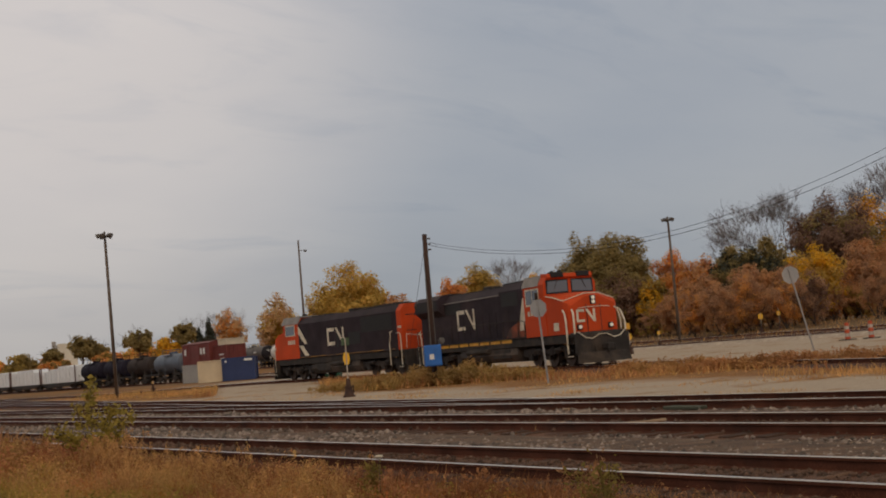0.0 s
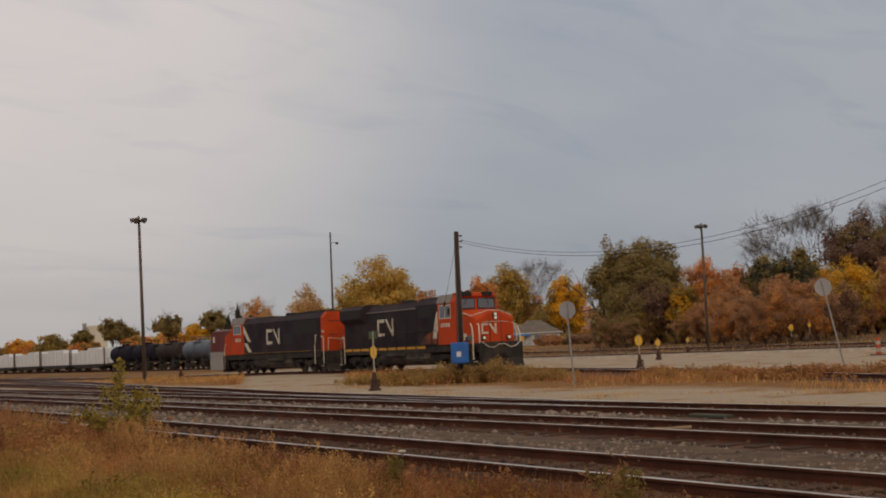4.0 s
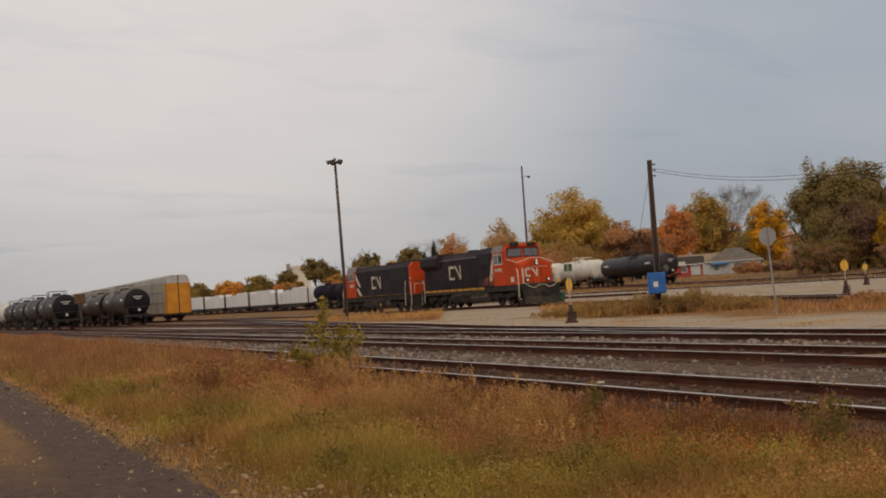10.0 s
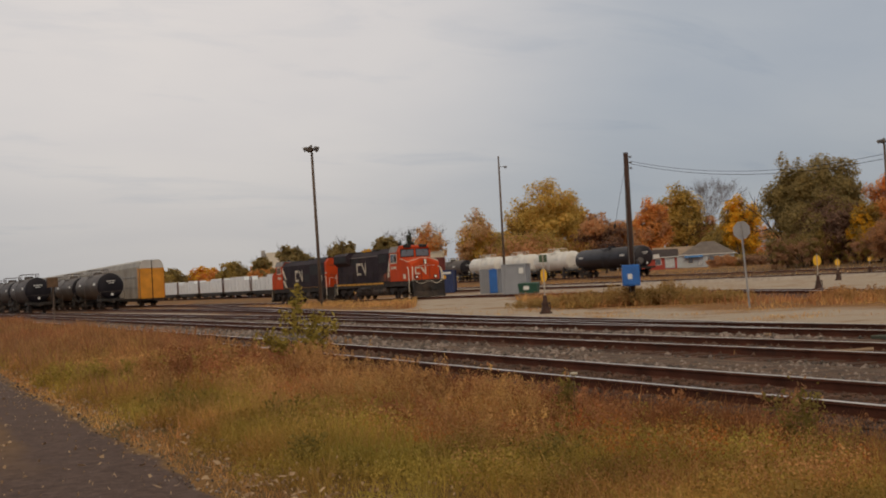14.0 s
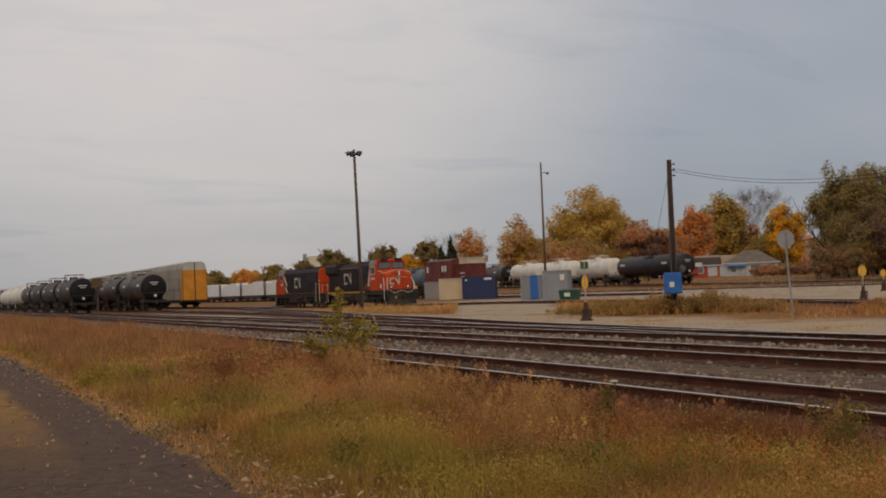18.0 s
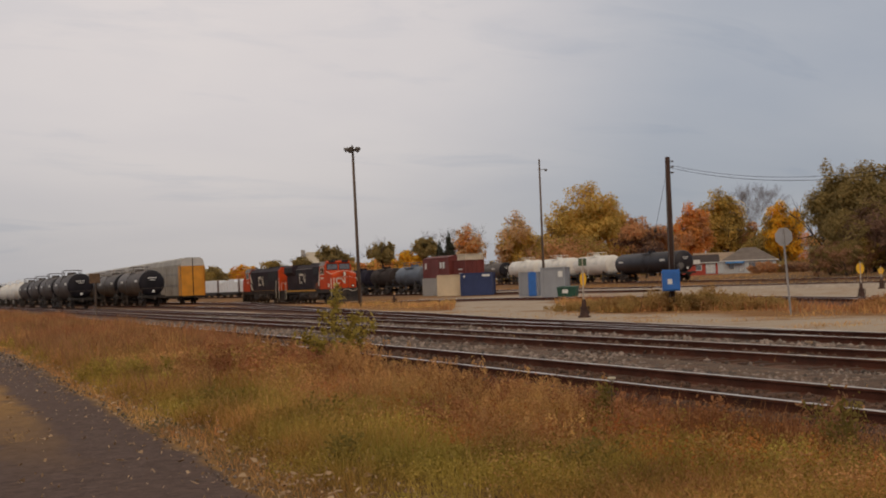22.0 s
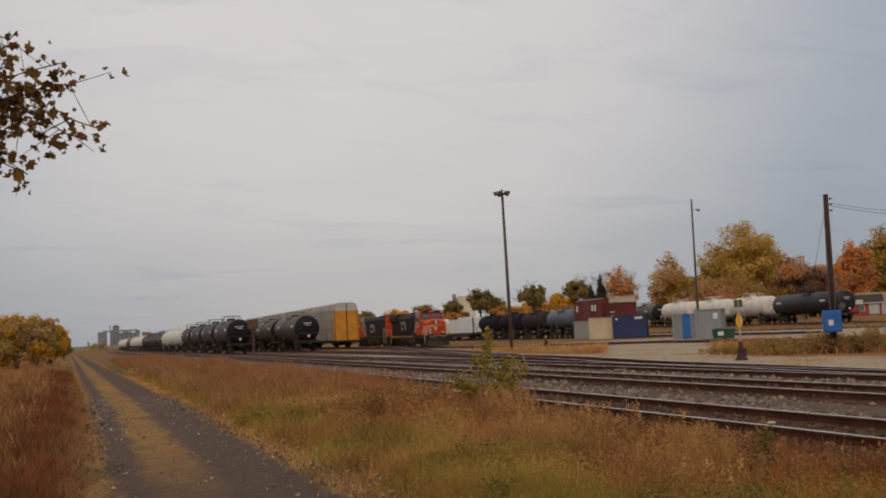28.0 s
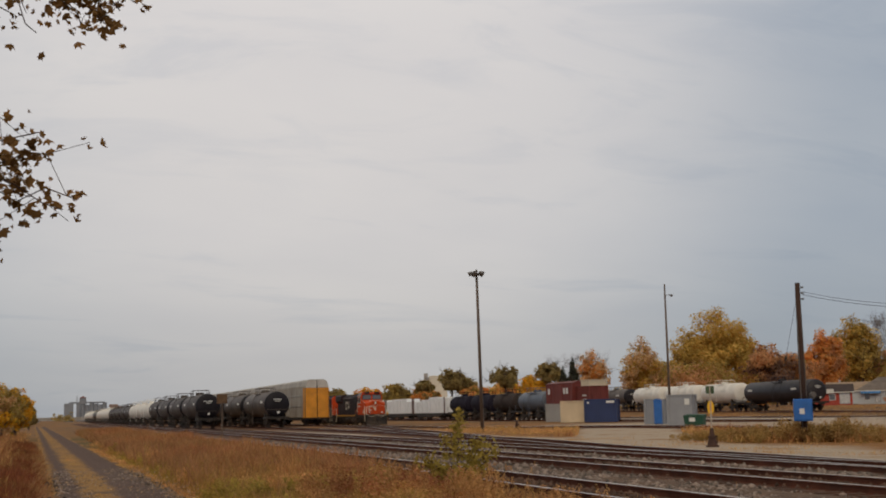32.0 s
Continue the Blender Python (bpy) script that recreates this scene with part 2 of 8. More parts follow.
# ---------------------------------------------------------------- mesh tools
class MB:
    """Collects points and faces of one mesh."""

    def __init__(self):
        self.v, self.f = [], []

    def add(self, pts, faces):
        k = len(self.v)
        self.v += [tuple(p) for p in pts]
        self.f += [tuple(k + i for i in f) for f in faces]
        return self

    def box(self, x0, y0, z0, x1, y1, z1, bev=0.0):
        """A box; with bev its edges are cut at 45 degrees."""
        if bev <= 0:
            p = [(x, y, z) for x in (x0, x1) for y in (y0, y1) for z in (z0, z1)]
            return self.add(p, [(0, 1, 3, 2), (4, 6, 7, 5), (0, 4, 5, 1), (2, 3, 7, 6), (0, 2, 6, 4), (1, 5, 7, 3)])
        b = bev
        X, Y, Z = (x0, x1), (y0, y1), (z0, z1)
        s = (1, -1)
        pts, idx = [], {}
        for i in (0, 1):
            for j in (0, 1):
                for k in (0, 1):
                    for ax in range(3):
                        q = [X[i] + s[i] * b, Y[j] + s[j] * b, Z[k] + s[k] * b]
                        q[ax] = (X[i], Y[j], Z[k])[ax]
                        idx[i, j, k, ax] = len(pts)
                        pts.append(q)
        F = []
        for a in (0, 1):
            F.append([idx[a, j, k, 0] for j, k in ((0, 0), (1, 0), (1, 1), (0, 1))][:: 1 if a else -1])
            F.append([idx[i, a, k, 1] for i, k in ((0, 0), (0, 1), (1, 1), (1, 0))][:: 1 if a else -1])
            F.append([idx[i, j, a, 2] for i, j in ((0, 0), (1, 0), (1, 1), (0, 1))][:: 1 if a else -1])
        for i in (0, 1):
            for j in (0, 1):
                F.append([idx[i, j, 0, 0], idx[i, j, 1, 0], idx[i, j, 1, 1], idx[i, j, 0, 1]][:: 1 if i == j else -1])
                F.append([idx[i, 0, j, 0], idx[i, 1, j, 0], idx[i, 1, j, 2], idx[i, 0, j, 2]][:: -1 if i == j else 1])
                F.append([idx[0, i, j, 1], idx[1, i, j, 1], idx[1, i, j, 2], idx[0, i, j, 2]][:: 1 if i == j else -1])
        for i in (0, 1):
            for j in (0, 1):
                for k in (0, 1):
                    F.append([idx[i, j, k, a] for a in (0, 1, 2)][:: 1 if (i + j + k) % 2 else -1])
        return self.add(pts, F)

    def cyl(self, p0, p1, r0, r1=None, n=12, caps=True):
        p0, p1 = Vector(p0), Vector(p1)
        r1 = r0 if r1 is None else r1
        q = (p1 - p0).to_track_quat("Z", "Y")
        a = [q @ Vector((math.cos(2 * math.pi * i / n), math.sin(2 * math.pi * i / n), 0)) for i in range(n)]
        pts = [p0 + u * r0 for u in a] + [p1 + u * r1 for u in a]
        F = [(i, (i + 1) % n, n + (i + 1) % n, n + i) for i in range(n)]
        if caps:
            F += [tuple(range(n))[::-1], tuple(range(n, 2 * n))]
        return self.add(pts, F)

    def lathe(self, prof, p0, axis, n=16):
        """prof: (along, radius) pairs turned about the axis through p0."""
        q = Vector(axis).to_track_quat("Z", "Y")
        p0 = Vector(p0)
        pts, F = [], []
        for a, r in prof:
            pts += [p0 + q @ Vector((r * math.cos(2 * math.pi * i / n), r * math.sin(2 * math.pi * i / n), a)) for i in range(n)]
        for k in range(len(prof) - 1):
            F += [(k * n + i, k * n + (i + 1) % n, (k + 1) * n + (i + 1) % n, (k + 1) * n + i) for i in range(n)]
        F += [tuple(range(n))[::-1], tuple((len(prof) - 1) * n + i for i in range(n))]
        return self.add(pts, F)

    def tube(self, path, r, n=6):
        for a, b in zip(path, path[1:]):
            self.cyl(a, b, r, n=n)
        return self

    def prism(self, poly, axis, a, b):
        """A flat outline (two coordinates) pushed along axis 0, 1 or 2 from a to b."""
        n = len(poly)

        def put(p, h):
            q = list(p)
            q.insert(axis, h)
            return q

        pts = [put(p, a) for p in poly] + [put(p, b) for p in poly]
        return self.add(pts, [tuple(range(n))[::-1], tuple(range(n, 2 * n))] + [(i, (i + 1) % n, n + (i + 1) % n, n + i) for i in range(n)])

    def moved(self, m):
        self.v = [tuple(m @ Vector(p)) for p in self.v]
        return self


def mesh_of(name, mb, material, smooth=False):
    me = bpy.data.meshes.new(name)
    me.from_pydata(mb.v, [], mb.f)
    bm = bmesh.new()
    bm.from_mesh(me)
    bmesh.ops.recalc_face_normals(bm, faces=bm.faces)
    bm.to_mesh(me)
    bm.free()
    me.materials.append(material)
    if smooth:
        me.polygons.foreach_set("use_smooth", [len(p.vertices) == 4 for p in me.polygons])
    return me


def part(name, mb, material, parent=None, label="", smooth=False):
    ob = new(name, mesh_of(name, mb, material, smooth))
    ob.parent = parent
    if label:
        ob["label"] = label
    return ob


def share(name, me, parent, m):
    """One more object on the mesh of an alike piece."""
    ob = new(name, me)
    ob.parent = parent
    ob.matrix_local = m
    return ob


def thing(name, label, category, m=None, group="", kind=""):
    ob = tagged(new(name), label, category, group, kind)
    ob.empty_display_size = 0.2
    if m is not None:
        ob.matrix_world = m
    return ob


def cloud_mesh(name, pts, faces, material):
    """A mesh of many small pieces from number arrays."""
    me = bpy.data.meshes.new(name)
    pts, faces = np.asarray(pts, np.float32), np.asarray(faces, np.int32)
    me.vertices.add(len(pts))
    me.vertices.foreach_set("co", pts.ravel())
    k = faces.shape[1]
    me.loops.add(faces.size)
    me.loops.foreach_set("vertex_index", faces.ravel())
    me.polygons.add(len(faces))
    me.polygons.foreach_set("loop_start", np.arange(0, faces.size, k, dtype=np.int32))
    me.polygons.foreach_set("loop_total", np.full(len(faces), k, np.int32))
    me.update(calc_edges=True)
    me.validate()
    me.materials.append(material)
    return me


def ss(a):
    a = min(1.0, max(0.0, a))
    return a * a * (3 - 2 * a)


def rise(x, y):
    """Height of the yard: level by the near tracks, rising towards the back of the yard."""
    dip = -0.38 * ss((y - 80) / 55) * ss((x - 35) / 6) * ss((53 - x) / 6)
    return 0.9 * ss((x - 84) / 30) + 0.006 * max(0.0, x - 110) + dip


# ---------------------------------------------------------------- ground
def ground_mat():
    m = bpy.data.materials.new("yard_ground")
    m.use_nodes = True
    nt = m.node_tree
    N, K = nt.nodes.new, nt.links.new
    b = nt.nodes["Principled BSDF"]
    b.inputs["Roughness"].default_value = 0.95
    b.inputs["Specular IOR Level"].default_value = 0.2
    co = N("ShaderNodeTexCoord")

    def noise_of(scale, detail=6, rough=0.6):
        n = N("ShaderNodeTexNoise")
        n.inputs["Scale"].default_value, n.inputs["Detail"].default_value, n.inputs["Roughness"].default_value = scale, detail, rough
        K(co.outputs["Object"], n.inputs["Vector"])
        return n.outputs["Fac"]

    def ramp(src, a, ca, b2, cb):
        r = N("ShaderNodeValToRGB")
        r.color_ramp.elements[0].position, r.color_ramp.elements[0].color = a, (*ca, 1)
        r.color_ramp.elements[1].position, r.color_ramp.elements[1].color = b2, (*cb, 1)
        K(src, r.inputs[0])
        return r.outputs["Color"]

    def blend(fac, a, b2):
        x = N("ShaderNodeMix"); x.data_type = "RGBA"
        K(fac, x.inputs["Factor"]); K(a, x.inputs["A"]); K(b2, x.inputs["B"])
        return x.outputs["Result"]

    sep = N("ShaderNodeSeparateXYZ"); K(co.outputs["Object"], sep.inputs[0])
    wob = noise_of(0.16, 4)

    def edge(axis, at, soft, amount=3.0):
        """1 past the line at that coordinate, with a wandering edge."""
        w = N("ShaderNodeMath"); w.operation = "MULTIPLY_ADD"; w.inputs[1].default_value = amount; w.inputs[2].default_value = -amount / 2
        K(wob, w.inputs[0])
        s = N("ShaderNodeMath"); s.operation = "ADD"; K(sep.outputs[axis], s.inputs[0]); K(w.outputs[0], s.inputs[1])
        r = N("ShaderNodeMapRange"); r.inputs["From Min"].default_value, r.inputs["From Max"].default_value = at - soft, at + soft
        K(s.outputs[0], r.inputs["Value"])
        return r.outputs["Result"]

    dry = ramp(noise_of(1.7), 0.3, (0.19, 0.085, 0.030), 0.72, (0.34, 0.175, 0.06))
    green = ramp(noise_of(2.3), 0.3, (0.075, 0.062, 0.022), 0.7, (0.15, 0.115, 0.045))
    gravel = ramp(noise_of(7.0, 8, 0.75), 0.3, (0.35, 0.275, 0.21), 0.72, (0.50, 0.41, 0.325))
    patch = N("ShaderNodeMapRange"); patch.inputs["From Min"].default_value, patch.inputs["From Max"].default_value = 0.44, 0.60
    K(noise_of(0.09, 5), patch.inputs["Value"])
    c = blend(patch.outputs["Result"], dry, green)
    base = c
    # bare yard of tan gravel behind the near tracks, grass strips left standing in it
    thin = N("ShaderNodeMapRange"); thin.inputs["From Min"].default_value, thin.inputs["From Max"].default_value = 0.54, 0.66
    K(noise_of(0.35, 6, 0.65), thin.inputs["Value"])
    gravel = blend(thin.outputs["Result"], gravel, dry)
    c = blend(edge("X", 20.6, 0.5, 1.5), c, gravel)
    strip = N("ShaderNodeMath"); strip.operation = "MULTIPLY"
    K(edge("X", 27.5, 1.0, 5.0), strip.inputs[0])
    inv = N("ShaderNodeMath"); inv.operation = "SUBTRACT"; inv.inputs[0].default_value = 1.0
    K(edge("X", 41.0, 1.5, 6.0), inv.inputs[1]); K(inv.outputs[0], strip.inputs[1])
    c = blend(strip.outputs[0], c, dry)
    # the gravel drive that crosses the grass strip towards the containers
    dx = N("ShaderNodeMath"); dx.operation = "MULTIPLY_ADD"; dx.inputs[1].default_value = 51 / 55.9; dx.inputs[2].default_value = (44 * 23 - 23 * 51) / 55.9
    K(sep.outputs["X"], dx.inputs[0])
    dy = N("ShaderNodeMath"); dy.operation = "MULTIPLY_ADD"; dy.inputs[1].default_value = -23 / 55.9
    K(sep.outputs["Y"], dy.inputs[0]); K(dx.outputs[0], dy.inputs[2])
    ab = N("ShaderNodeMath"); ab.operation = "ABSOLUTE"; K(dy.outputs[0], ab.inputs[0])
    drv = N("ShaderNodeMapRange"); drv.inputs["From Min"].default_value, drv.inputs["From Max"].default_value = 4.2, 2.8
    K(ab.outputs[0], drv.inputs["Value"])
    c = blend(drv.outputs["Result"], c, gravel)
    soil = ramp(noise_of(2.6), 0.3, (0.072, 0.029, 0.014), 0.7, (0.13, 0.056, 0.026))
    c = blend(edge("X", 20.6, 0.5, 1.5), blend(edge("X", 5.9, 0.7, 1.6), base, soil), c)
    back = ramp(noise_of(0.8, 8, 0.7), 0.34, (0.10, 0.062, 0.034), 0.7, (0.25, 0.165, 0.095))
    far = edge("X", 84.0, 3.0, 8.0)
    c = blend(far, c, back)
    c = blend(edge("Y", 118.0, 10.0, 30.0), c, blend(patch.outputs["Result"], dry, back))
    K(c, b.inputs["Base Color"])
    bp = N("ShaderNodeBump"); bp.inputs["Strength"].default_value = 0.5; bp.inputs["Distance"].default_value = 0.05
    K(noise_of(14, 6), bp.inputs["Height"]); K(bp.outputs[0], b.inputs["Normal"])
    return m


def build_ground():
    xs = [-3000, -900, -300, -100, -40] + list(np.arange(-20, 60, 2.0)) + list(np.arange(60, 130, 3.0)) + [140, 160, 190, 230, 300, 500, 900, 3000]
    ys = [-600, -100, -30] + list(np.arange(-10, 80, 2.0)) + list(np.arange(80, 200, 6.0)) + [220, 260, 320, 400, 600, 1200, 4500]
    v = []
    for y in ys:
        for x in xs:
            z = rise(min(x, 300), y)
            if 22 < x < 120 and 0 < y < 260:
                z += 0.10 * (noise.noise((x * 0.11, y * 0.09, 0)))
            if -8 < x < 7 and -8 < y < 120:
                z += 0.05 * noise.noise((x * 0.4, y * 0.25, 5))
            v.append((x, y, z - 0.03))
    n = len(xs)
    f = [(j * n + i, j * n + i + 1, (j + 1) * n + i + 1, (j + 1) * n + i) for j in range(len(ys) - 1) for i in range(n - 1)]
    me = bpy.data.meshes.new("ground")
    me.from_pydata(v, [], f)
    me.polygons.foreach_set("use_smooth", [True] * len(f))
    me.materials.append(ground_mat())
    tagged(new("ground", me), "dry grass and tan gravel ground of a rail yard", "ground", kind="structure")


build_ground()

# ---------------------------------------------------------------- tracks
RAIL_Z = 0.2
# rust, its colour taken darker for the shade along the rail sides
rust = mat("shaded_rusty_rail", (0.095, 0.034, 0.020), 0.9, 0, 0.35, 2.0, 60, 0.2, spec=0.2, stain=(0.06, 0.03, 0.022))
railtop = mat("worn_rail_head", (0.66, 0.61, 0.58), 0.3, 0.9, 0.25, 0.6, 30, 0.05, stain=(0.22, 0.12, 0.08), stain_at=(0.58, 0.75))
tie_m = mat("old_tie_wood", (0.075, 0.035, 0.021), 0.95, 0, 0.4, 2.5, 25, 0.5, stretch=(0.4, 4, 4), stain=(0.17, 0.11, 0.075), rand=0.3)
bed_m = mat("brown_track_bed", (0.074, 0.030, 0.015), 0.97, 0, 0.4, 1.6, 22, 0.9, hue=(0.11, 0.047, 0.024), stain=(0.05, 0.03, 0.024))
ballast_m = mat("grey_ballast", (0.115, 0.066, 0.041), 0.95, 0, 0.5, 3.0, 26, 1.0, stain=(0.13, 0.082, 0.052), stain_at=(0.5, 0.7))


def path_points(fn, y0, y1, step=2.0):
    n = max(2, int(abs(y1 - y0) / step) + 1)
    ys = np.linspace(y0, y1, n)
    return [Vector((fn(y), y, rise(fn(y), y))) for y in ys]


def sweep(mb, pts, prof):
    """An open outline of (across, up) pairs carried along pts."""
    n, k = len(pts), len(prof)
    P = []
    for i, p in enumerate(pts):
        d = (pts[min(i + 1, n - 1)] - pts[max(i - 1, 0)])
        d.z = 0
        d.normalize()
        side = Vector((d.y, -d.x, 0))
        P += [p + side * a + Vector((0, 0, u)) for a, u in prof]
    F = [(i * k + j, i * k + j + 1, (i + 1) * k + j + 1, (i + 1) * k + j) for i in range(n - 1) for j in range(k - 1)]
    mb.add(P, F)
    return mb


def make_track(name, fn, y0, y1, step=4.0, shoulder=1.3, bed=True, label="rusty railway track with worn rails on brown ballast"):
    t = thing(name, label, "railway track", kind="structure")
    pts = path_points(fn, y0, y1, step)
    if bed:
        part("track_bed", sweep(MB(), pts, [(-shoulder - 0.5, -0.06), (-shoulder, 0.045), (shoulder, 0.045), (shoulder + 0.5, -0.06)]), bed_m, t)
    for s in (-1, 1):
        o = s * 0.7525
        prof = [(o - 0.07, 0.03), (o - 0.07, 0.045), (o - 0.012, 0.07), (o - 0.012, 0.155), (o - 0.036, 0.165), (o - 0.036, 0.193), (o + 0.036, 0.193), (o + 0.036, 0.165), (o + 0.012, 0.155), (o + 0.012, 0.07), (o + 0.07, 0.045), (o + 0.07, 0.03)]
        rail = part("rail", sweep(MB(), pts, prof), rust, t)
        part("rail_head", sweep(MB(), pts, [(o - 0.026, 0.1935), (o - 0.021, 0.2), (o + 0.021, 0.2), (o + 0.026, 0.1935)]), railtop, rail, "worn bright rail head")
    return t


def loco_x(y):
    d = max(0.0, 75 - y)
    return 43.5 - 0.0042 * d * d if d < 45 else 43.5 - 0.0042 * 45 * 45 - 0.378 * (d - 45)


def lerp_path(rows):
    ys, xs = [r[1] for r in rows], [r[0] for r in rows]

    def fn(y):
        for i in range(len(ys) - 1):
            if ys[i] <= y <= ys[i + 1]:
                a = (y - ys[i]) / (ys[i + 1] - ys[i])
                return xs[i] + (xs[i + 1] - xs[i]) * ss(a) * 0.5 + (xs[i + 1] - xs[i]) * a * 0.5
        return xs[0] if y < ys[0] else xs[-1]

    return fn


track_1 = make_track("track_1", lambda y: 9.32, -8, 420, 6)
track_2 = make_track("track_2", lambda y: 13.98, -8, 420, 6)
track_3 = make_track("track_3", lambda y: 17.95, -8, 660, 6)
turn_fn = lerp_path([(18.0, 20), (19.2, 36), (22.0, 58), (24.3, 90), (24.8, 140)])
track_4 = make_track("track_4", turn_fn, 20, 420, 4)
rack_fn = lerp_path([(23.2, 66), (27.0, 92), (32.0, 126), (33.0, 140)])
track_5 = make_track("track_5", rack_fn, 66, 420, 4)
track_6 = make_track("track_6", loco_x, 2, 420, 3, 1.2)
track_7 = make_track("track_7", lambda y: 63.0, 96, 420, 6, 1.2)
tank_fn = lambda y: 97.5 + 0.107 * (y - 139) if y > 124 else 95.9 + 0.06 * (y - 124)
track_8 = make_track("track_8", tank_fn, 25, 400, 5, 1.2)
front_fn = lerp_path([(92, 10), (84, 36), (78, 62), (74.5, 86), (72, 112), (71, 150), (71, 300)])
track_9 = make_track("track_9", front_fn, 10, 300, 4, 1.2)
outer_fn = lambda y: front_fn(y) + 7.5
track_10 = make_track("track_10", outer_fn, 30, 300, 4, 1.2)
pale_m = mat("pale_crushed_stone", (0.40, 0.33, 0.27), 0.95, 0, 0.25, 2.5, 30, 0.6, stain=(0.30, 0.22, 0.16), stain_at=(0.58, 0.75))
tagged(part("stone_bank", sweep(MB(), path_points(lambda y: front_fn(y) - 2.5, 52, 190, 3), [(-0.7, -0.06), (-0.3, 0.2), (0.3, 0.2), (0.7, -0.06)]), pale_m), "low pale crushed stone bank beside a siding", "bank", kind="structure")

# ---------------------------------------------------------------- rolling stock: shared pieces
loco_red = mat("faded_red_orange_paint", (0.55, 0.062, 0.010), 0.62, 0, 0.14, 0.7, 30, 0.05, stain=(0.36, 0.07, 0.025), stain_at=(0.6, 0.85), spec=0.25)
loco_black = mat("dusty_black_paint", (0.033, 0.023, 0.029), 0.65, 0, 0.35, 0.8, 30, 0.05, stain=(0.075, 0.048, 0.042), stain_at=(0.5, 0.85), spec=0.15)
loco_dark = mat("dark_underframe", (0.026, 0.021, 0.019), 0.8, 0, 0.4, 2.0, 30, 0.3, stain=(0.10, 0.065, 0.045), stain_at=(0.52, 0.8))
loco_white = mat("weathered_cream_paint", (0.68, 0.61, 0.49), 0.6, 0, 0.2, 2.0, 30, 0.05, stain=(0.34, 0.26, 0.18))
loco_yellow = mat("yellow_sill_paint", (0.72, 0.36, 0.03), 0.55, 0, 0.2, 2.0, 30, 0.05, stain=(0.22, 0.12, 0.03), stain_at=(0.56, 0.75))
roof_grey = mat("grey_cab_roof", (0.24, 0.215, 0.20), 0.6, 0, 0.2, 2.0, 30, 0.1)
steel = mat("dull_steel", (0.30, 0.28, 0.27), 0.45, 0.8, 0.25, 3.0, 40, 0.1)
glass = glass_mat()
lamp_white = glow_mat("headlight_lens", (0.9, 0.84, 0.72), 0.12)
grille_m = mat("dark_grille", (0.012, 0.011, 0.012), 0.7, 0, 0.3, 6.0, 60, 0.4, stretch=(8, 1, 1))

wheel_mb = MB()
for s in (-1, 1):
    wheel_mb.lathe([(-0.07, 0.50), (-0.065, 0.53), (0.05, 0.525), (0.055, 0.57), (0.085, 0.57), (0.085, 0.40), (0.03, 0.36), (0.03, 0.14), (0.09, 0.12), (0.09, 0.0)][::-1], (0, s * 0.75, 0), (0, -s, 0), 20)
wheel_mb.cyl((0, -0.8, 0), (0, 0.8, 0), 0.09, n=10)
for i in range(6):
    a = i * math.pi / 3
    for s in (-1, 1):
        wheel_mb.box(0.24 * math.cos(a) - 0.04, s * 0.80 - 0.02, 0.24 * math.sin(a) - 0.04, 0.24 * math.cos(a) + 0.04, s * 0.80 + 0.02, 0.24 * math.sin(a) + 0.04)
wheel_me = mesh_of("wheelset", wheel_mb, mat("wheel_steel", (0.10, 0.075, 0.06), 0.6, 0.6, 0.3, 4, 40, 0.2))

tl = MB()
for s in (-1, 1):
    tl.prism([(-2.6, 0.62), (-2.45, 0.95), (-1.3, 1.02), (-0.9, 0.9), (0.9, 0.9), (1.3, 1.02), (2.45, 0.95), (2.6, 0.62), (2.2, 0.55), (1.5, 0.75), (0.5, 0.62), (0, 0.55), (-0.5, 0.62), (-1.5, 0.75), (-2.2, 0.55)], 1, s * 0.98, s * 1.16)
    for x in (-1.85, 0, 1.85):
        tl.box(x - 0.2, s * 1.02 - 0.14, 0.36, x + 0.2, s * 1.02 + 0.2, 0.72, 0.03)
        tl.cyl((x + 0.55, s * 1.1, 0.62), (x + 0.55, s * 1.1, 0.98), 0.13, n=10)
    tl.cyl((-1.0, s * 1.24, 0.86), (-0.4, s * 1.24, 0.86), 0.1, n=8)
    tl.cyl((1.0, s * 1.24, 0.86), (1.6, s * 1.24, 0.86), 0.1, n=8)
tl.box(-1.9, -0.98, 0.55, -1.6, 0.98, 0.85).box(1.6, -0.98, 0.55, 1.9, 0.98, 0.85).box(-0.3, -0.98, 0.5, 0.3, 0.98, 0.9)
loco_truck_me = mesh_of("truck_frame", tl, loco_dark)

tf = MB()
for s in (-1, 1):
    tf.prism([(-1.25, 0.40), (-1.25, 0.60), (-0.5, 0.72), (0.5, 0.72), (1.25, 0.60), (1.25, 0.40), (0.95, 0.38), (0.45, 0.28), (-0.45, 0.28), (-0.95, 0.38)], 1, s * 0.92, s * 1.1)
    tf.cyl((-0.2, s * 1.08, 0.32), (-0.2, s * 1.08, 0.62), 0.09, n=8).cyl((0.2, s * 1.08, 0.32), (0.2, s * 1.08, 0.62), 0.09, n=8)
    tf.box(-1.05, s * 1.0 - 0.1, 0.34, -0.75, s * 1.0 + 0.16, 0.58).box(0.75, s * 1.0 - 0.1, 0.34, 1.05, s * 1.0 + 0.16, 0.58)
tf.box(-0.25, -0.95, 0.42, 0.25, 0.95, 0.78)
car_truck_me = mesh_of("truck_frame", tf, loco_dark)


def add_wheels(owner, xs, r=0.53):
    out = []
    for x in xs:
        w = share("wheelset", wheel_me, owner, Matrix.Translation((x, 0, r)))
        out.append((w, x))
    return out


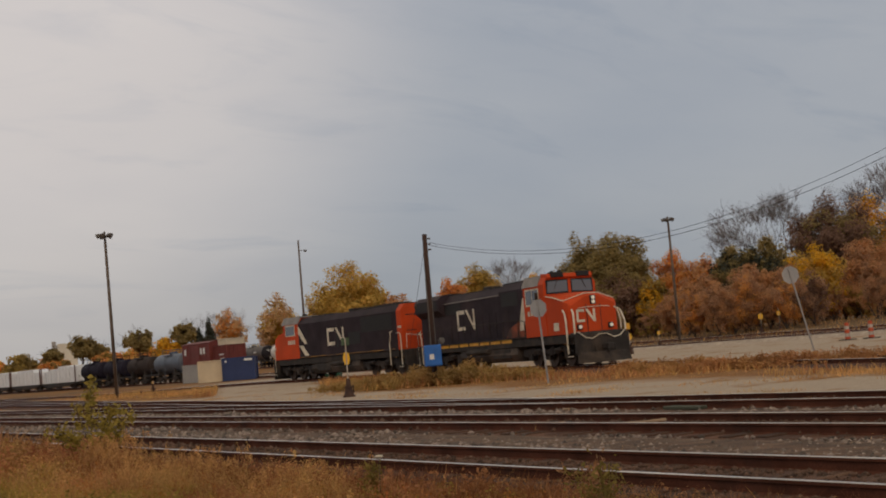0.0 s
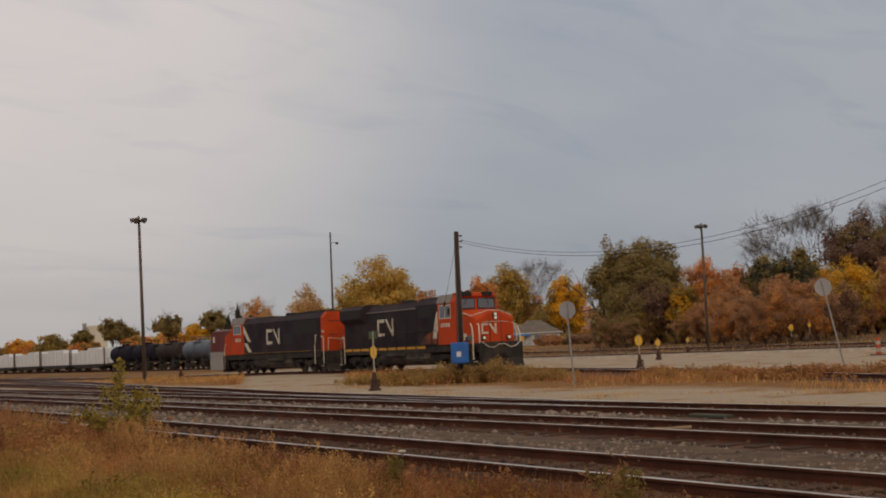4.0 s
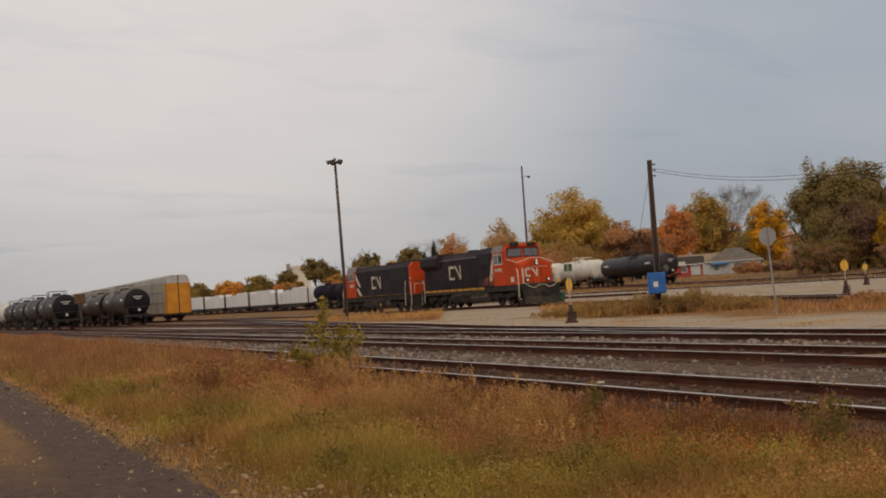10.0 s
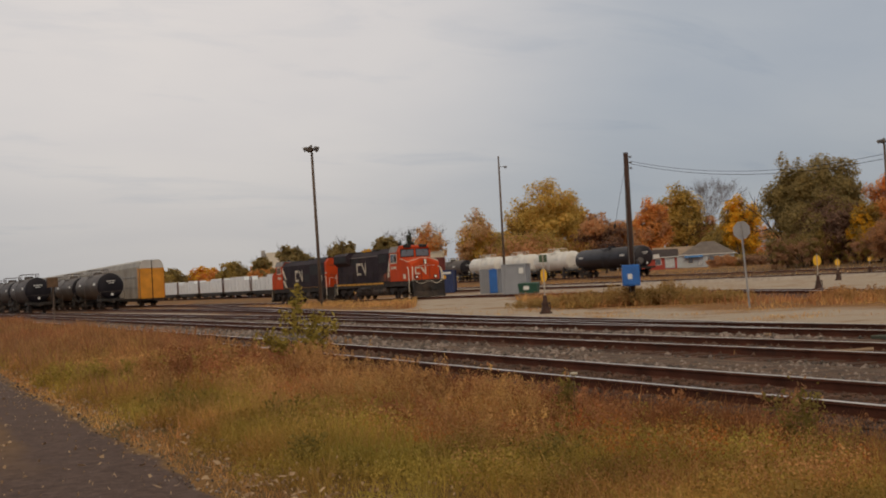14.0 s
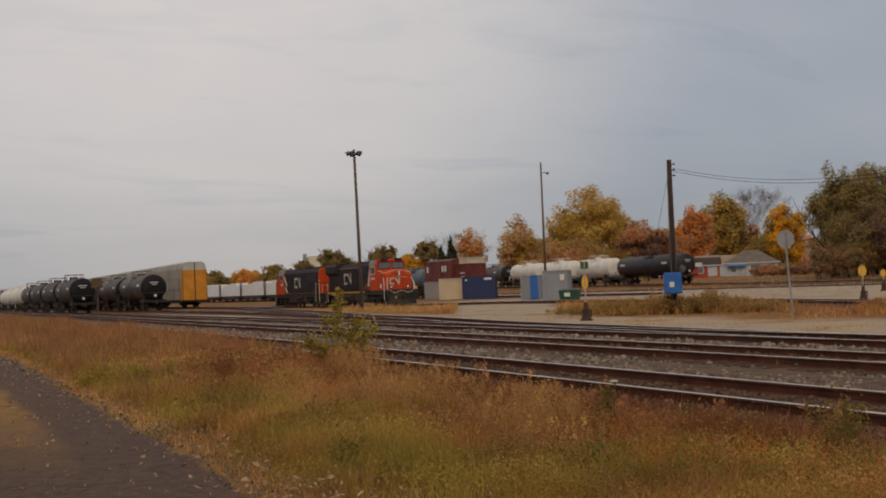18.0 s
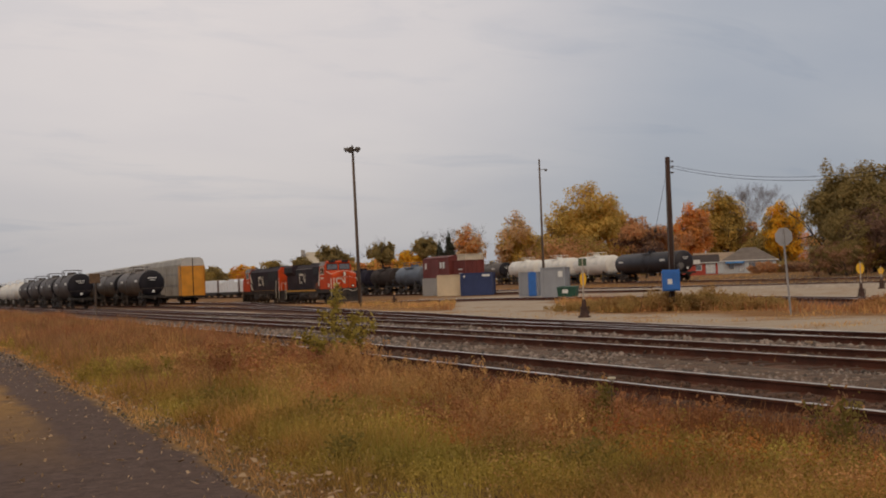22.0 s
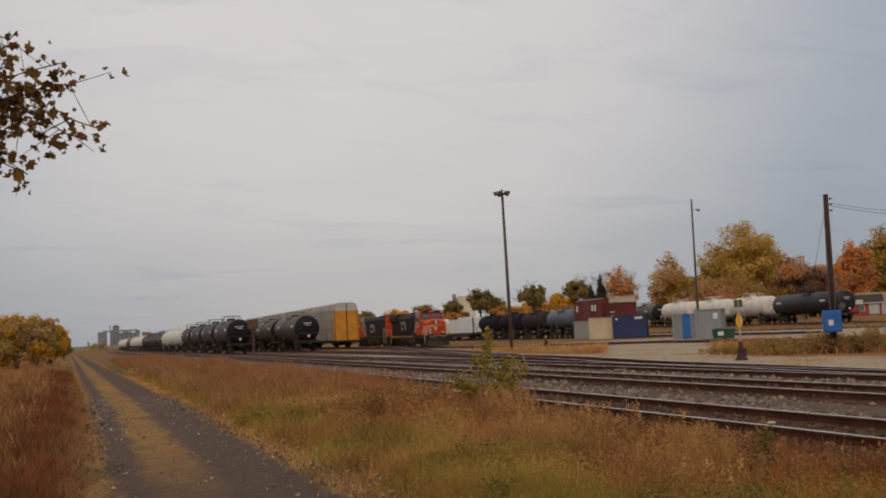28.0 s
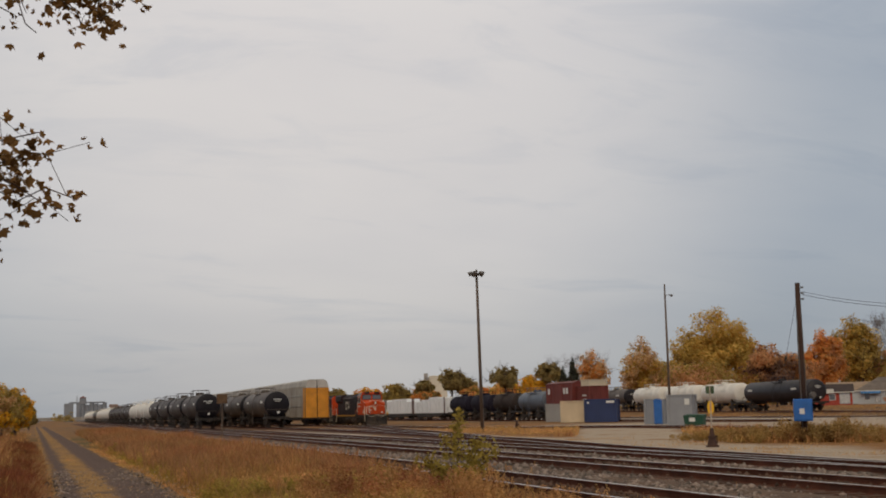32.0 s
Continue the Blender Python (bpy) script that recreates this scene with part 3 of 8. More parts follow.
def coupler(owner, x, s, z=0.85):
    c = MB().box(min(x, x + s * 0.7), -0.09, z - 0.09, max(x, x + s * 0.7), 0.09, z + 0.09).box(min(x + s * 0.6, x + s * 0.95), -0.17, z - 0.16, max(x + s * 0.6, x + s * 0.95), 0.14, z + 0.16, 0.04)
    part("coupler", c, loco_dark, owner)


def mark(owner, x, y, z, h, material, face, flip=1):
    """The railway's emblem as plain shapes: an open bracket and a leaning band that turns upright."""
    t = h * 0.2
    w = h * (1.18 if face == "side" else 0.9)
    d = 0.006
    mb, mb2 = MB(), MB()
    if face == "side":
        s = 1 if y > 0 else -1
        y0, y1 = sorted((y, y + s * d))
        k = flip
        for a, b, c, e in ((0, 0, t, h), (t, 0, w * 0.82, t), (t, h - t, w * 0.82, h)):
            x0, x1 = sorted((x + k * a, x + k * c))
            mb.box(x0, y0, z + b, x1, y1, z + e)
        g = w * 0.9
        q = [(x + k * (g + a), z + b) for a, b in ((0, h), (t * 1.3, h), (w * 0.85 + t, 0), (w * 0.85 - t * 0.3, 0))]
        mb2.prism(q, 1, y0, y1)
        x0, x1 = sorted((x + k * (g + w * 0.85 - t * 0.3), x + k * (g + w * 0.85 + t * 0.7)))
        mb2.box(x0, y0, z + t * 0.4, x1, y1, z + h)
    else:
        for a, b, c, e in ((0, 0, t, h), (t, 0, w * 0.82, t), (t, h - t, w * 0.82, h)):
            mb.box(x, y + a, z + b, x + d, y + c, z + e)
        g = w * 0.9
        q = [(y + g + a, z + b) for a, b in ((0, h), (t * 1.3, h), (w * 0.85 + t, 0), (w * 0.85 - t * 0.3, 0))]
        mb2.prism(q, 0, x, x + d)
        mb2.box(x, y + g + w * 0.85 - t * 0.3, z + t * 0.4, x + d, y + g + w * 0.85 + t * 0.7, z + h)
    part("emblem_frame", mb, material, owner, "cream emblem shape")
    part("emblem_band", mb2, material, owner, "cream emblem shape")


def bars(owner, x0, x1, y, z, h, n, material):
    """Unreadable lettering as plain bars on a side."""
    s = 1 if y > 0 else -1
    mb = MB()
    step = (x1 - x0) / n
    for i in range(n):
        mb.box(x0 + i * step, min(y, y + s * 0.005), z, x0 + (i + 0.72) * step, max(y, y + s * 0.005), z + h)
    part("lettering_bars", mb, material, owner)


def under(owner):
    """Frame, fuel tank, trucks, wheels, pilots and couplers of a six-axle locomotive."""
    part("frame", MB().box(-10.35, -1.42, 1.1, 10.35, 1.42, 1.55, 0.03), loco_dark, owner)
    part("fuel_tank", MB().prism([(-1.35, 1.1), (-1.42, 0.75), (-1.2, 0.42), (-0.8, 0.34), (0.8, 0.34), (1.2, 0.42), (1.42, 0.75), (1.35, 1.1)], 0, -3.8, 3.8), mat("dusty_tank_paint", (0.040, 0.031, 0.027), 0.8, 0, 0.35, 1.2, 30, 0.2, stain=(0.14, 0.10, 0.075), stain_at=(0.5, 0.75)), owner, "dusty brown fuel tank")
    for s in (-1, 1):
        part("air_reservoir", MB().cyl((-2.6, s * 1.45, 1.0), (0.4, s * 1.45, 1.0), 0.14, n=12), loco_dark, owner, smooth=True)
        part("battery_box", MB().box(0.7, s * 1.2 - 0.2, 0.55, 2.9, s * 1.2 + 0.24, 1.05, 0.03), loco_dark, owner)
    wheels = []
    for x in (-6.75, 6.75):
        share("truck_frame", loco_truck_me, owner, Matrix.Translation((x, 0, 0)))
        wheels += add_wheels(owner, (x - 1.85, x, x + 1.85))
    for s in (-1, 1):
        part("pilot", MB().box(min(s * 10.3, s * 10.55), -1.48, 0.55, max(s * 10.3, s * 10.55), 1.48, 1.55, 0.03), loco_dark, owner)
        part("snow_plough", MB().add([(s * 10.5, -1.45, 0.62), (s * 10.5, 1.45, 0.62), (s * 11.0, 0, 0.62), (s * 10.6, -1.5, 0.12), (s * 10.6, 1.5, 0.12), (s * 11.25, 0, 0.12), (s * 10.45, -1.45, 0.12), (s * 10.45, 1.45, 0.12)], [(0, 2, 5, 3), (2, 1, 4, 5), (0, 3, 6), (1, 7, 4), (0, 1, 2), (3, 5, 4, 7, 6), (0, 6, 7, 1)]), mat("dusty_plough", (0.032, 0.024, 0.021), 0.85, 0, 0.4, 2.0, 30, 0.2, stain=(0.10, 0.068, 0.046), stain_at=(0.5, 0.75)), owner, "dusty brown snow plough")
        coupler(owner, s * 10.4, s)
        for k in (-1, 1):
            st = MB()
            for i in range(4):
                st.box(min(s * 9.75, s * 10.3), k * 1.45 - 0.12, 0.45 + i * 0.3, max(s * 9.75, s * 10.3), k * 1.45 + 0.12, 0.48 + i * 0.3)
            st.box(min(s * 9.72, s * 9.76), k * 1.45 - 0.12, 0.4, max(s * 9.72, s * 9.76), k * 1.45 + 0.12, 1.5)
            part("step", st, loco_dark, owner)
            part("step_edge", MB().box(min(s * 9.75, s * 10.3), k * 1.575 - 0.006, 0.45, max(s * 9.75, s * 10.3), k * 1.575 + 0.006, 0.49), loco_white, owner, "pale step edge")
        for k in (-0.5, 0.6):
            part("hose", MB().tube([(s * 10.58, k, 0.95), (s * 10.75, k, 0.6), (s * 10.7, k * 0.9, 0.4)], 0.03), loco_dark, owner)
    return wheels


def rail_run(owner, pts, r=0.022, material=None, posts=True, base=1.55):
    if posts:
        for p in pts[1:-1]:
            part("handrail_post", MB().cyl((p[0], p[1], base), p, r * 0.9, n=6), material or loco_white, owner)
    tagged(part("handrail", MB().tube(pts, r), material or loco_white, owner), kind="stuff")


def lead_locomotive():
    o = thing("lead_locomotive", "black and red-orange six-axle diesel locomotive with a wide nose", "locomotive")
    wheels = under(o)
    side = MB().prism([(-1.12, 1.55), (1.12, 1.55), (1.12, 3.95), (0.78, 4.38), (-0.78, 4.38), (-1.12, 3.95)], 0, -6.4, 2.0)
    part("long_hood", side, loco_black, o, "dusty black long hood")
    part("radiator_section", MB().prism([(-1.12, 1.55), (1.12, 1.55), (1.12, 3.25), (1.5, 3.6), (1.5, 4.25), (1.2, 4.5), (-1.2, 4.5), (-1.5, 4.25), (-1.5, 3.6), (-1.12, 3.25)], 0, -10.2, -6.4), loco_black, o)
    part("hood_end", MB().box(-10.26, -1.1, 1.6, -10.2, 1.1, 3.3), loco_red, o, "red-orange end panel")
    part("blower_section", MB().prism([(-1.4, 1.55), (1.4, 1.55), (1.4, 4.1), (1.1, 4.48), (-1.1, 4.48), (-1.4, 4.1)], 0, 2.0, 5.2), loco_black, o)
    rust_red = mat("worn_red_patch", (0.26, 0.06, 0.025), 0.8, 0, 0.4, 1.5, 30, 0.1, stain=(0.06, 0.035, 0.03), stain_at=(0.42, 0.6))
    for s in (-1, 1):
        part("radiator_grille", MB().box(-9.9, min(s * 1.5, s * 1.512), 3.68, -6.7, max(s * 1.5, s * 1.512), 4.2), grille_m, o)
        part("brake_grille", MB().box(2.3, min(s * 1.4, s * 1.412), 3.3, 4.3, max(s * 1.4, s * 1.412), 4.0), grille_m, o)
        for i in range(9):
            part("hood_door", MB().box(-6.2 + i * 0.9, min(s * 1.12, s * 1.14), 1.75, -5.4 + i * 0.9, max(s * 1.12, s * 1.14), 3.1, 0.008), loco_black, o)
            part("door_latch", MB().box(-5.56 + i * 0.9, min(s * 1.14, s * 1.16), 2.3, -5.48 + i * 0.9, max(s * 1.14, s * 1.16), 2.45), loco_dark, o)
        part("hood_screen", MB().box(-6.2, min(s * 1.12, s * 1.135), 3.3, -3.9, max(s * 1.12, s * 1.135), 3.85), grille_m, o)
        part("hood_gutter", MB().box(-6.3, min(s * 1.12, s * 1.17), 3.93, 1.95, max(s * 1.12, s * 1.17), 3.99), roof_grey, o, "dusty grey gutter line")
        for i in range(3):
            part("blower_door", MB().box(2.2 + i * 1.0, min(s * 1.4, s * 1.412), 1.8, 3.1 + i * 1.0, max(s * 1.4, s * 1.412), 3.15, 0.005), loco_black, o)
        for i in range(9):
            part("sill_stripe", MB().box(-9.6 + i * 1.45, min(s * 1.43, s * 1.44), 1.36, -8.35 + i * 1.45, max(s * 1.43, s * 1.44), 1.53), loco_yellow, o)
        # emblem, dusty patch and slanting band towards the cab
        mark(o, -4.5 if s < 0 else -1.2, s * 1.142, 2.3, 1.15, loco_white, "side", 1 if s < 0 else -1)
        part("rust_patch", MB().prism([(2.6, 1.62), (5.2, 1.62), (5.2, 2.5), (4.0, 2.35), (3.1, 2.1)], 1, min(s * 1.415, s * 1.42), max(s * 1.415, s * 1.42)), rust_red, o, "worn rusty red patch")
        part("slanting_band", MB().prism([(4.35, 1.95), (4.95, 1.95), (5.18, 3.0), (5.18, 3.6), (4.96, 3.6), (4.5, 2.6)], 1, min(s * 1.424, s * 1.43), max(s * 1.424, s * 1.43)), loco_white, o, "cream slanting band")
    part("walkway", MB().box(-10.3, -1.5, 1.55, 5.2, 1.5, 1.6), loco_dark, o)
    for x in (-9.2, -7.6):
        part("radiator_fan", MB().cyl((x, 0, 4.5), (x, 0, 4.58), 0.62, n=20), grille_m, o)
    part("exhaust_pipe", MB().box(-2.2, -0.35, 4.38, -1.2, 0.35, 4.62, 0.03), loco_dark, o)
    part("roof_hatch", MB().box(-6.0, -0.6, 4.38, -3.0, 0.6, 4.46, 0.02), loco_dark, o)
    part("roof_rail", MB().tube([(2.1, -1.0, 4.5), (5.0, -1.0, 4.5)], 0.05).tube([(-6.3, -0.75, 4.4), (1.9, -0.75, 4.4)], 0.04), loco_dark, o)
    # cab and nose
    part("cab", MB().prism([(-1.5, 1.55), (1.5, 1.55), (1.5, 4.12), (1.28, 4.5), (-1.28, 4.5), (-1.5, 4.12)], 0, 5.22, 7.6), loco_red, o, "red-orange cab")
    part("cab_roof", MB().prism([(-1.54, 4.08), (-1.5, 4.08), (-1.26, 4.52), (1.26, 4.52), (1.5, 4.08), (1.54, 4.08), (1.3, 4.6), (-1.3, 4.6)], 0, 5.15, 7.0), roof_grey, o, "grey cab roof")
    part("cab_brow", MB().prism([(7.0, 4.38), (7.66, 4.36), (7.74, 4.44), (7.66, 4.62), (7.0, 4.66)], 1, -1.3, 1.3), loco_red, o)
    nose, nv = MB(), []
    for x, w, zt, zc in ((7.6, 1.47, 3.5, 3.62), (8.5, 1.46, 3.36, 3.6), (9.4, 1.44, 3.14, 3.52), (9.72, 1.36, 3.02, 3.44), (9.84, 1.24, 2.9, 3.34)):
        nv += [(x, -w, 1.55), (x, -w, zt), (x, -0.38, zc), (x, 0.38, zc), (x, w, zt), (x, w, 1.55)]
    F = [(k * 6 + i, k * 6 + i + 1, k * 6 + 7 + i, k * 6 + 6 + i) for k in range(4) for i in range(5)] + [(k * 6 + 5, k * 6, k * 6 + 6, k * 6 + 11) for k in range(4)] + [tuple(range(24, 30))]
    nose.add(nv, F)
    part("nose", nose, loco_red, o, "red-orange wide nose")
    part("nose_door", MB().box(9.83, -0.36, 1.6, 9.88, 0.36, 2.9, 0.01), loco_red, o)
    for y in (-0.41, 0.37):
        part("door_seam", MB().box(9.835, y, 1.58, 9.85, y + 0.04, 2.94), loco_dark, o)
    part("nose_trim", MB().tube([(7.7, -1.47, 3.5), (8.5, -1.47, 3.38), (9.4, -1.44, 3.17), (9.72, -0.40, 3.47), (9.72, 0.40, 3.47), (9.4, 1.44, 3.17), (8.5, 1.47, 3.38), (7.7, 1.47, 3.5)], 0.028), loco_white, o, "cream edge line")
    part("headlight_box", MB().box(9.74, -0.16, 2.92, 9.9, 0.16, 3.36, 0.03), loco_dark, o)
    for s in (-1, 1):
        part("window_gasket", MB().box(7.6, min(s * 0.08, s * 1.36), 3.62, 7.612, max(s * 0.08, s * 1.36), 4.32), grille_m, o)
        part("windshield", MB().add([(x, s * y, z) for x in (7.63, 7.612) for y, z in ((0.14, 3.72), (1.3, 3.68), (1.24, 4.24), (0.14, 4.27))], [(0, 1, 2, 3), (4, 5, 6, 7), (0, 1, 5, 4), (1, 2, 6, 5), (2, 3, 7, 6), (3, 0, 4, 7)]), glass, o, "windshield pane that mirrors the sky")
        part("wiper", MB().tube([(7.65, s * 0.7, 4.3), (7.66, s * 0.9, 3.85)], 0.012), loco_dark, o)
        part("number_board", MB().box(7.6, s * 0.74 - 0.36, 4.42, 7.80, s * 0.74 + 0.36, 4.68, 0.03), grille_m, o, "dark number board")
        part("mirror", MB().box(6.95, min(s * 1.56, s * 1.72), 3.35, 7.0, max(s * 1.56, s * 1.72), 3.75, 0.01), loco_dark, o)
        fr = part("side_window", MB().box(5.45, min(s * 1.5, s * 1.515), 3.12, 7.0, max(s * 1.5, s * 1.515), 3.98), loco_white, o, "cab side window in a pale frame")
        for x0, x1 in ((5.55, 6.2), (6.28, 6.92)):
            part("pane", MB().box(x0, min(s * 1.515, s * 1.522), 3.2, x1, max(s * 1.515, s * 1.522), 3.9), glass, fr)
        part("ditch_light_box", MB().box(9.84, s * 0.88 - 0.13, 1.72, 9.96, s * 0.88 + 0.13, 1.98, 0.02), loco_dark, o)
        part("ditch_light", MB().cyl((9.95, s * 0.88, 1.85), (10.02, s * 0.88, 1.85), 0.09, n=14), lamp_white, o, "lit ditch light")
        part("number_panel", MB().box(8.3, min(s * 1.462, s * 1.47), 1.75, 8.85, max(s * 1.462, s * 1.47), 2.15), loco_white, o, "cream number panel")
        bars(o, 5.6, 6.9, s * 1.502, 2.62, 0.24, 4, loco_white)
        # curved front handrails and the walkway's rail
        rail_run(o, [(10.35, s * 1.42, 0.9), (10.35, s * 1.42, 2.05), (10.15, s * 1.32, 2.55), (9.8, s * 1.2, 2.72)], 0.048, posts=False)
        rail_run(o, [(9.75, s * 1.54, 0.6), (9.75, s * 1.54, 2.1), (9.6, s * 1.5, 2.55), (9.35, s * 1.46, 2.72)], 0.048, posts=False)
        rail_run(o, [(-10.2, s * 1.46, 1.55)] + [(-10.2 + i * 1.8, s * 1.46, 2.5) for i in range(9)] + [(5.0, s * 1.46, 2.4), (5.15, s * 1.46, 1.6)], 0.018, loco_dark)
        rail_run(o, [(-10.3, s * 1.42, 0.5), (-10.3, s * 1.42, 2.3), (-10.25, s * 1.2, 2.55)], 0.028, posts=False)
        rail_run(o, [(-9.5, s * 1.5, 0.5), (-9.5, s * 1.5, 2.0), (-9.7, s * 1.48, 2.4), (-10.0, s * 1.42, 2.45)], 0.028, posts=False)
    part("anti_climber", MB().box(9.84, -1.4, 1.44, 10.42, 1.4, 1.6, 0.02), loco_dark, o)
    part("nose_grab", MB().tube([(9.9, -0.9, 2.75), (9.94, -0.5, 2.8), (9.94, 0.5, 2.8), (9.9, 0.9, 2.75)], 0.018), loco_white, o)
    mark(o, 9.885, -1.0, 2.08, 0.62, loco_white, "front")
    for z in (3.03, 3.24):
        part("headlight", MB().cyl((9.89, 0, z), (9.94, 0, z), 0.095, n=14), lamp_white, o, "lit headlight")
    part("front_chain_rail", MB().tube([(10.5, -1.35, 1.62), (10.58, -0.95, 1.32), (10.6, -0.6, 1.26), (10.6, -0.2, 1.45), (10.6, 0.2, 1.45), (10.6, 0.6, 1.26), (10.58, 0.95, 1.32), (10.5, 1.35, 1.62)], 0.03), loco_white, o)
    part("marker_flag", MB().box(10.2, 1.5, 1.55, 10.25, 1.75, 1.85), loco_yellow, o, "yellow marker plate")
    part("horn", MB().cyl((5.5, 0.3, 4.74), (6.1, 0.3, 4.76), 0.05, 0.12, n=10).cyl((5.5, -0.1, 4.74), (6.0, -0.1, 4.76), 0.05, 0.1, n=10).box(5.45, -0.15, 4.52, 5.55, 0.35, 4.74), loco_dark, o)
    part("antenna", MB().cyl((1.0, 0.2, 4.35), (1.0, 0.2, 5.05), 0.02, n=6).box(0.9, 0.1, 4.5, 1.1, 0.3, 4.6), loco_dark, o)
    return o, wheels


def cowl_locomotive():
    o = thing("trailing_locomotive", "black full-width diesel locomotive with red-orange cab and end", "locomotive")
    wheels = under(o)
    body = [(-1.5, 1.55), (1.5, 1.55), (1.5, 4.0), (1.15, 4.42), (-1.15, 4.42), (-1.5, 4.0)]
    part("cowl_body", MB().prism(body, 0, -9.7, 5.6), loco_black, o, "dusty black cowl body")
    part("cowl_end", MB().prism([(y * 1.004, z if z < 2 else z + 0.01) for y, z in body], 0, -10.3, -9.7), loco_red, o, "red-orange end of the cowl")
    part("end_door", MB().box(-10.34, -0.4, 1.7, -10.3, 0.4, 3.6, 0.01), loco_red, o)
    part("end_panel_seams", MB().box(-10.315, -1.15, 2.7, -10.3, 1.15, 2.75).box(-10.315, -1.15, 3.7, -10.3, 1.15, 3.75), loco_dark, o)
    part("radiator_deck", MB().box(-8.8, -0.9, 4.42, -4.4, 0.9, 4.55, 0.03), loco_dark, o)
    part("exhaust_pipe", MB().box(-2.0, -0.5, 4.42, -1.0, 0.5, 4.66, 0.03), loco_dark, o)
    part("roof_hatch", MB().box(1.2, -0.8, 4.42, 4.6, 0.8, 4.52, 0.03), loco_dark, o)
    for x in (-7.9, -6.6, -5.3):
        part("radiator_fan", MB().cyl((x, 0, 4.55), (x, 0, 4.62), 0.55, n=18), grille_m, o)
    for s in (-1, 1):
        part("radiator_grille", MB().box(-9.0, min(s * 1.5, s * 1.512), 2.9, -4.6, max(s * 1.5, s * 1.512), 3.9), grille_m, o)
        part("intake_grille", MB().box(-4.4, min(s * 1.5, s * 1.512), 2.2, -2.6, max(s * 1.5, s * 1.512), 3.0), grille_m, o)
        for i in range(8):
            part("body_panel", MB().box(-4.2 + i * 1.15, min(s * 1.5, s * 1.508), 3.1, -3.2 + i * 1.15, max(s * 1.5, s * 1.508), 3.85, 0.003), loco_black, o)
        # no hollow here: a flat dark panel paints the recess's shade
        part("recess", MB().box(-1.05, min(s * 1.5, s * 1.506), 2.1, -0.72, max(s * 1.5, s * 1.506), 3.7), grille_m, o, "flat black panel for a shaded door recess")
        mark(o, 0.7 if s > 0 else -2.4, s * 1.512, 2.25, 1.2, loco_white, "side", -1 if s > 0 else 1)
        part("sill_line", MB().box(-9.2, min(s * 1.5, s * 1.508), 1.58, 5.4, max(s * 1.5, s * 1.508), 1.63), mat("dull_sill_paint", (0.34, 0.17, 0.03), 0.7, 0, 0.3, 1.2, 30, 0.05, stain=(0.04, 0.03, 0.028), stain_at=(0.46, 0.58)), o, "worn dull yellow sill line")
        # two slanting pale bands before the cab
        part("slanting_band", MB().prism([(5.6, 3.9), (5.6, 3.3), (4.6, 2.55), (4.1, 2.55), (5.1, 3.5)], 1, min(s * 1.5, s * 1.51), max(s * 1.5, s * 1.51)), loco_white, o, "cream slanting band")
        part("slanting_band", MB().prism([(5.6, 2.45), (4.9, 2.45), (3.9, 1.7), (4.6, 1.7)], 1, min(s * 1.5, s * 1.51), max(s * 1.5, s * 1.51)), loco_white, o, "cream slanting band")
    part("cab", MB().prism([(-1.5, 1.55), (1.5, 1.55), (1.5, 4.05), (1.25, 4.5), (-1.25, 4.5), (-1.5, 4.05)], 0, 5.6, 8.3), loco_red, o, "red-orange cab")
    part("cab_roof", MB().prism([(-1.54, 4.05), (-1.25, 4.5), (1.25, 4.5), (1.54, 4.05), (1.3, 4.6), (-1.3, 4.6)], 0, 5.5, 8.5), roof_grey, o, "grey cab roof")
    part("nose", MB().prism([(8.3, 1.55), (10.15, 1.55), (10.2, 2.4), (10.0, 3.1), (9.3, 3.4), (8.3, 3.55)], 1, -1.45, 1.45), loco_red, o, "red-orange nose")
    for s in (-1, 1):
        fr = part("side_window", MB().box(6.2, min(s * 1.5, s * 1.515), 3.2, 7.9, max(s * 1.5, s * 1.515), 4.0), loco_white, o)
        part("pane", MB().box(6.28, min(s * 1.515, s * 1.522), 3.27, 7.82, max(s * 1.515, s * 1.522), 3.93), glass, fr)
        part("windshield", MB().box(8.3, min(s * 0.1, s * 1.2), 3.62, 8.32, max(s * 0.1, s * 1.2), 4.35), glass, o)
        part("cab_door", MB().box(5.75, min(s * 1.5, s * 1.515), 1.7, 6.1, max(s * 1.5, s * 1.515), 3.7), loco_red, o)
        bars(o, 6.3, 7.6, s * 1.502, 2.6, 0.3, 4, loco_white)
        bars(o, -10.25, -9.75, s * 1.508, 2.9, 0.16, 4, loco_white)
        rail_run(o, [(-10.15, s * 1.55, 0.6), (-10.15, s * 1.55, 2.4), (-10.0, s * 1.52, 2.6), (-9.6, s * 1.5, 2.62)], 0.035, posts=False)
        rail_run(o, [(-8.6, s * 1.55, 0.6), (-8.6, s * 1.55, 2.0), (-8.75, s * 1.55, 2.3), (-8.75, s * 1.55, 2.7), (-9.0, s * 1.51, 2.75)], 0.035, posts=False)
        rail_run(o, [(10.1, s * 1.5, 0.6), (10.1, s * 1.5, 2.2), (9.9, s * 1.46, 2.5)], 0.03, posts=False)
    part("end_handrail", MB().tube([(-10.45, -1.3, 1.6), (-10.5, -1.3, 2.5), (-10.5, -0.5, 2.4), (-10.5, 0.5, 2.4), (-10.5, 1.3, 2.5), (-10.45, 1.3, 1.6)], 0.025), loco_white, o)
    part("horn", MB().cyl((6.5, 0.3, 4.7), (7.0, 0.3, 4.72), 0.05, 0.12, n=10).box(6.45, 0.2, 4.5, 6.55, 0.4, 4.7), loco_dark, o)
    return o, wheels


FIT = 0.917  # both units are a shade shorter than first drawn


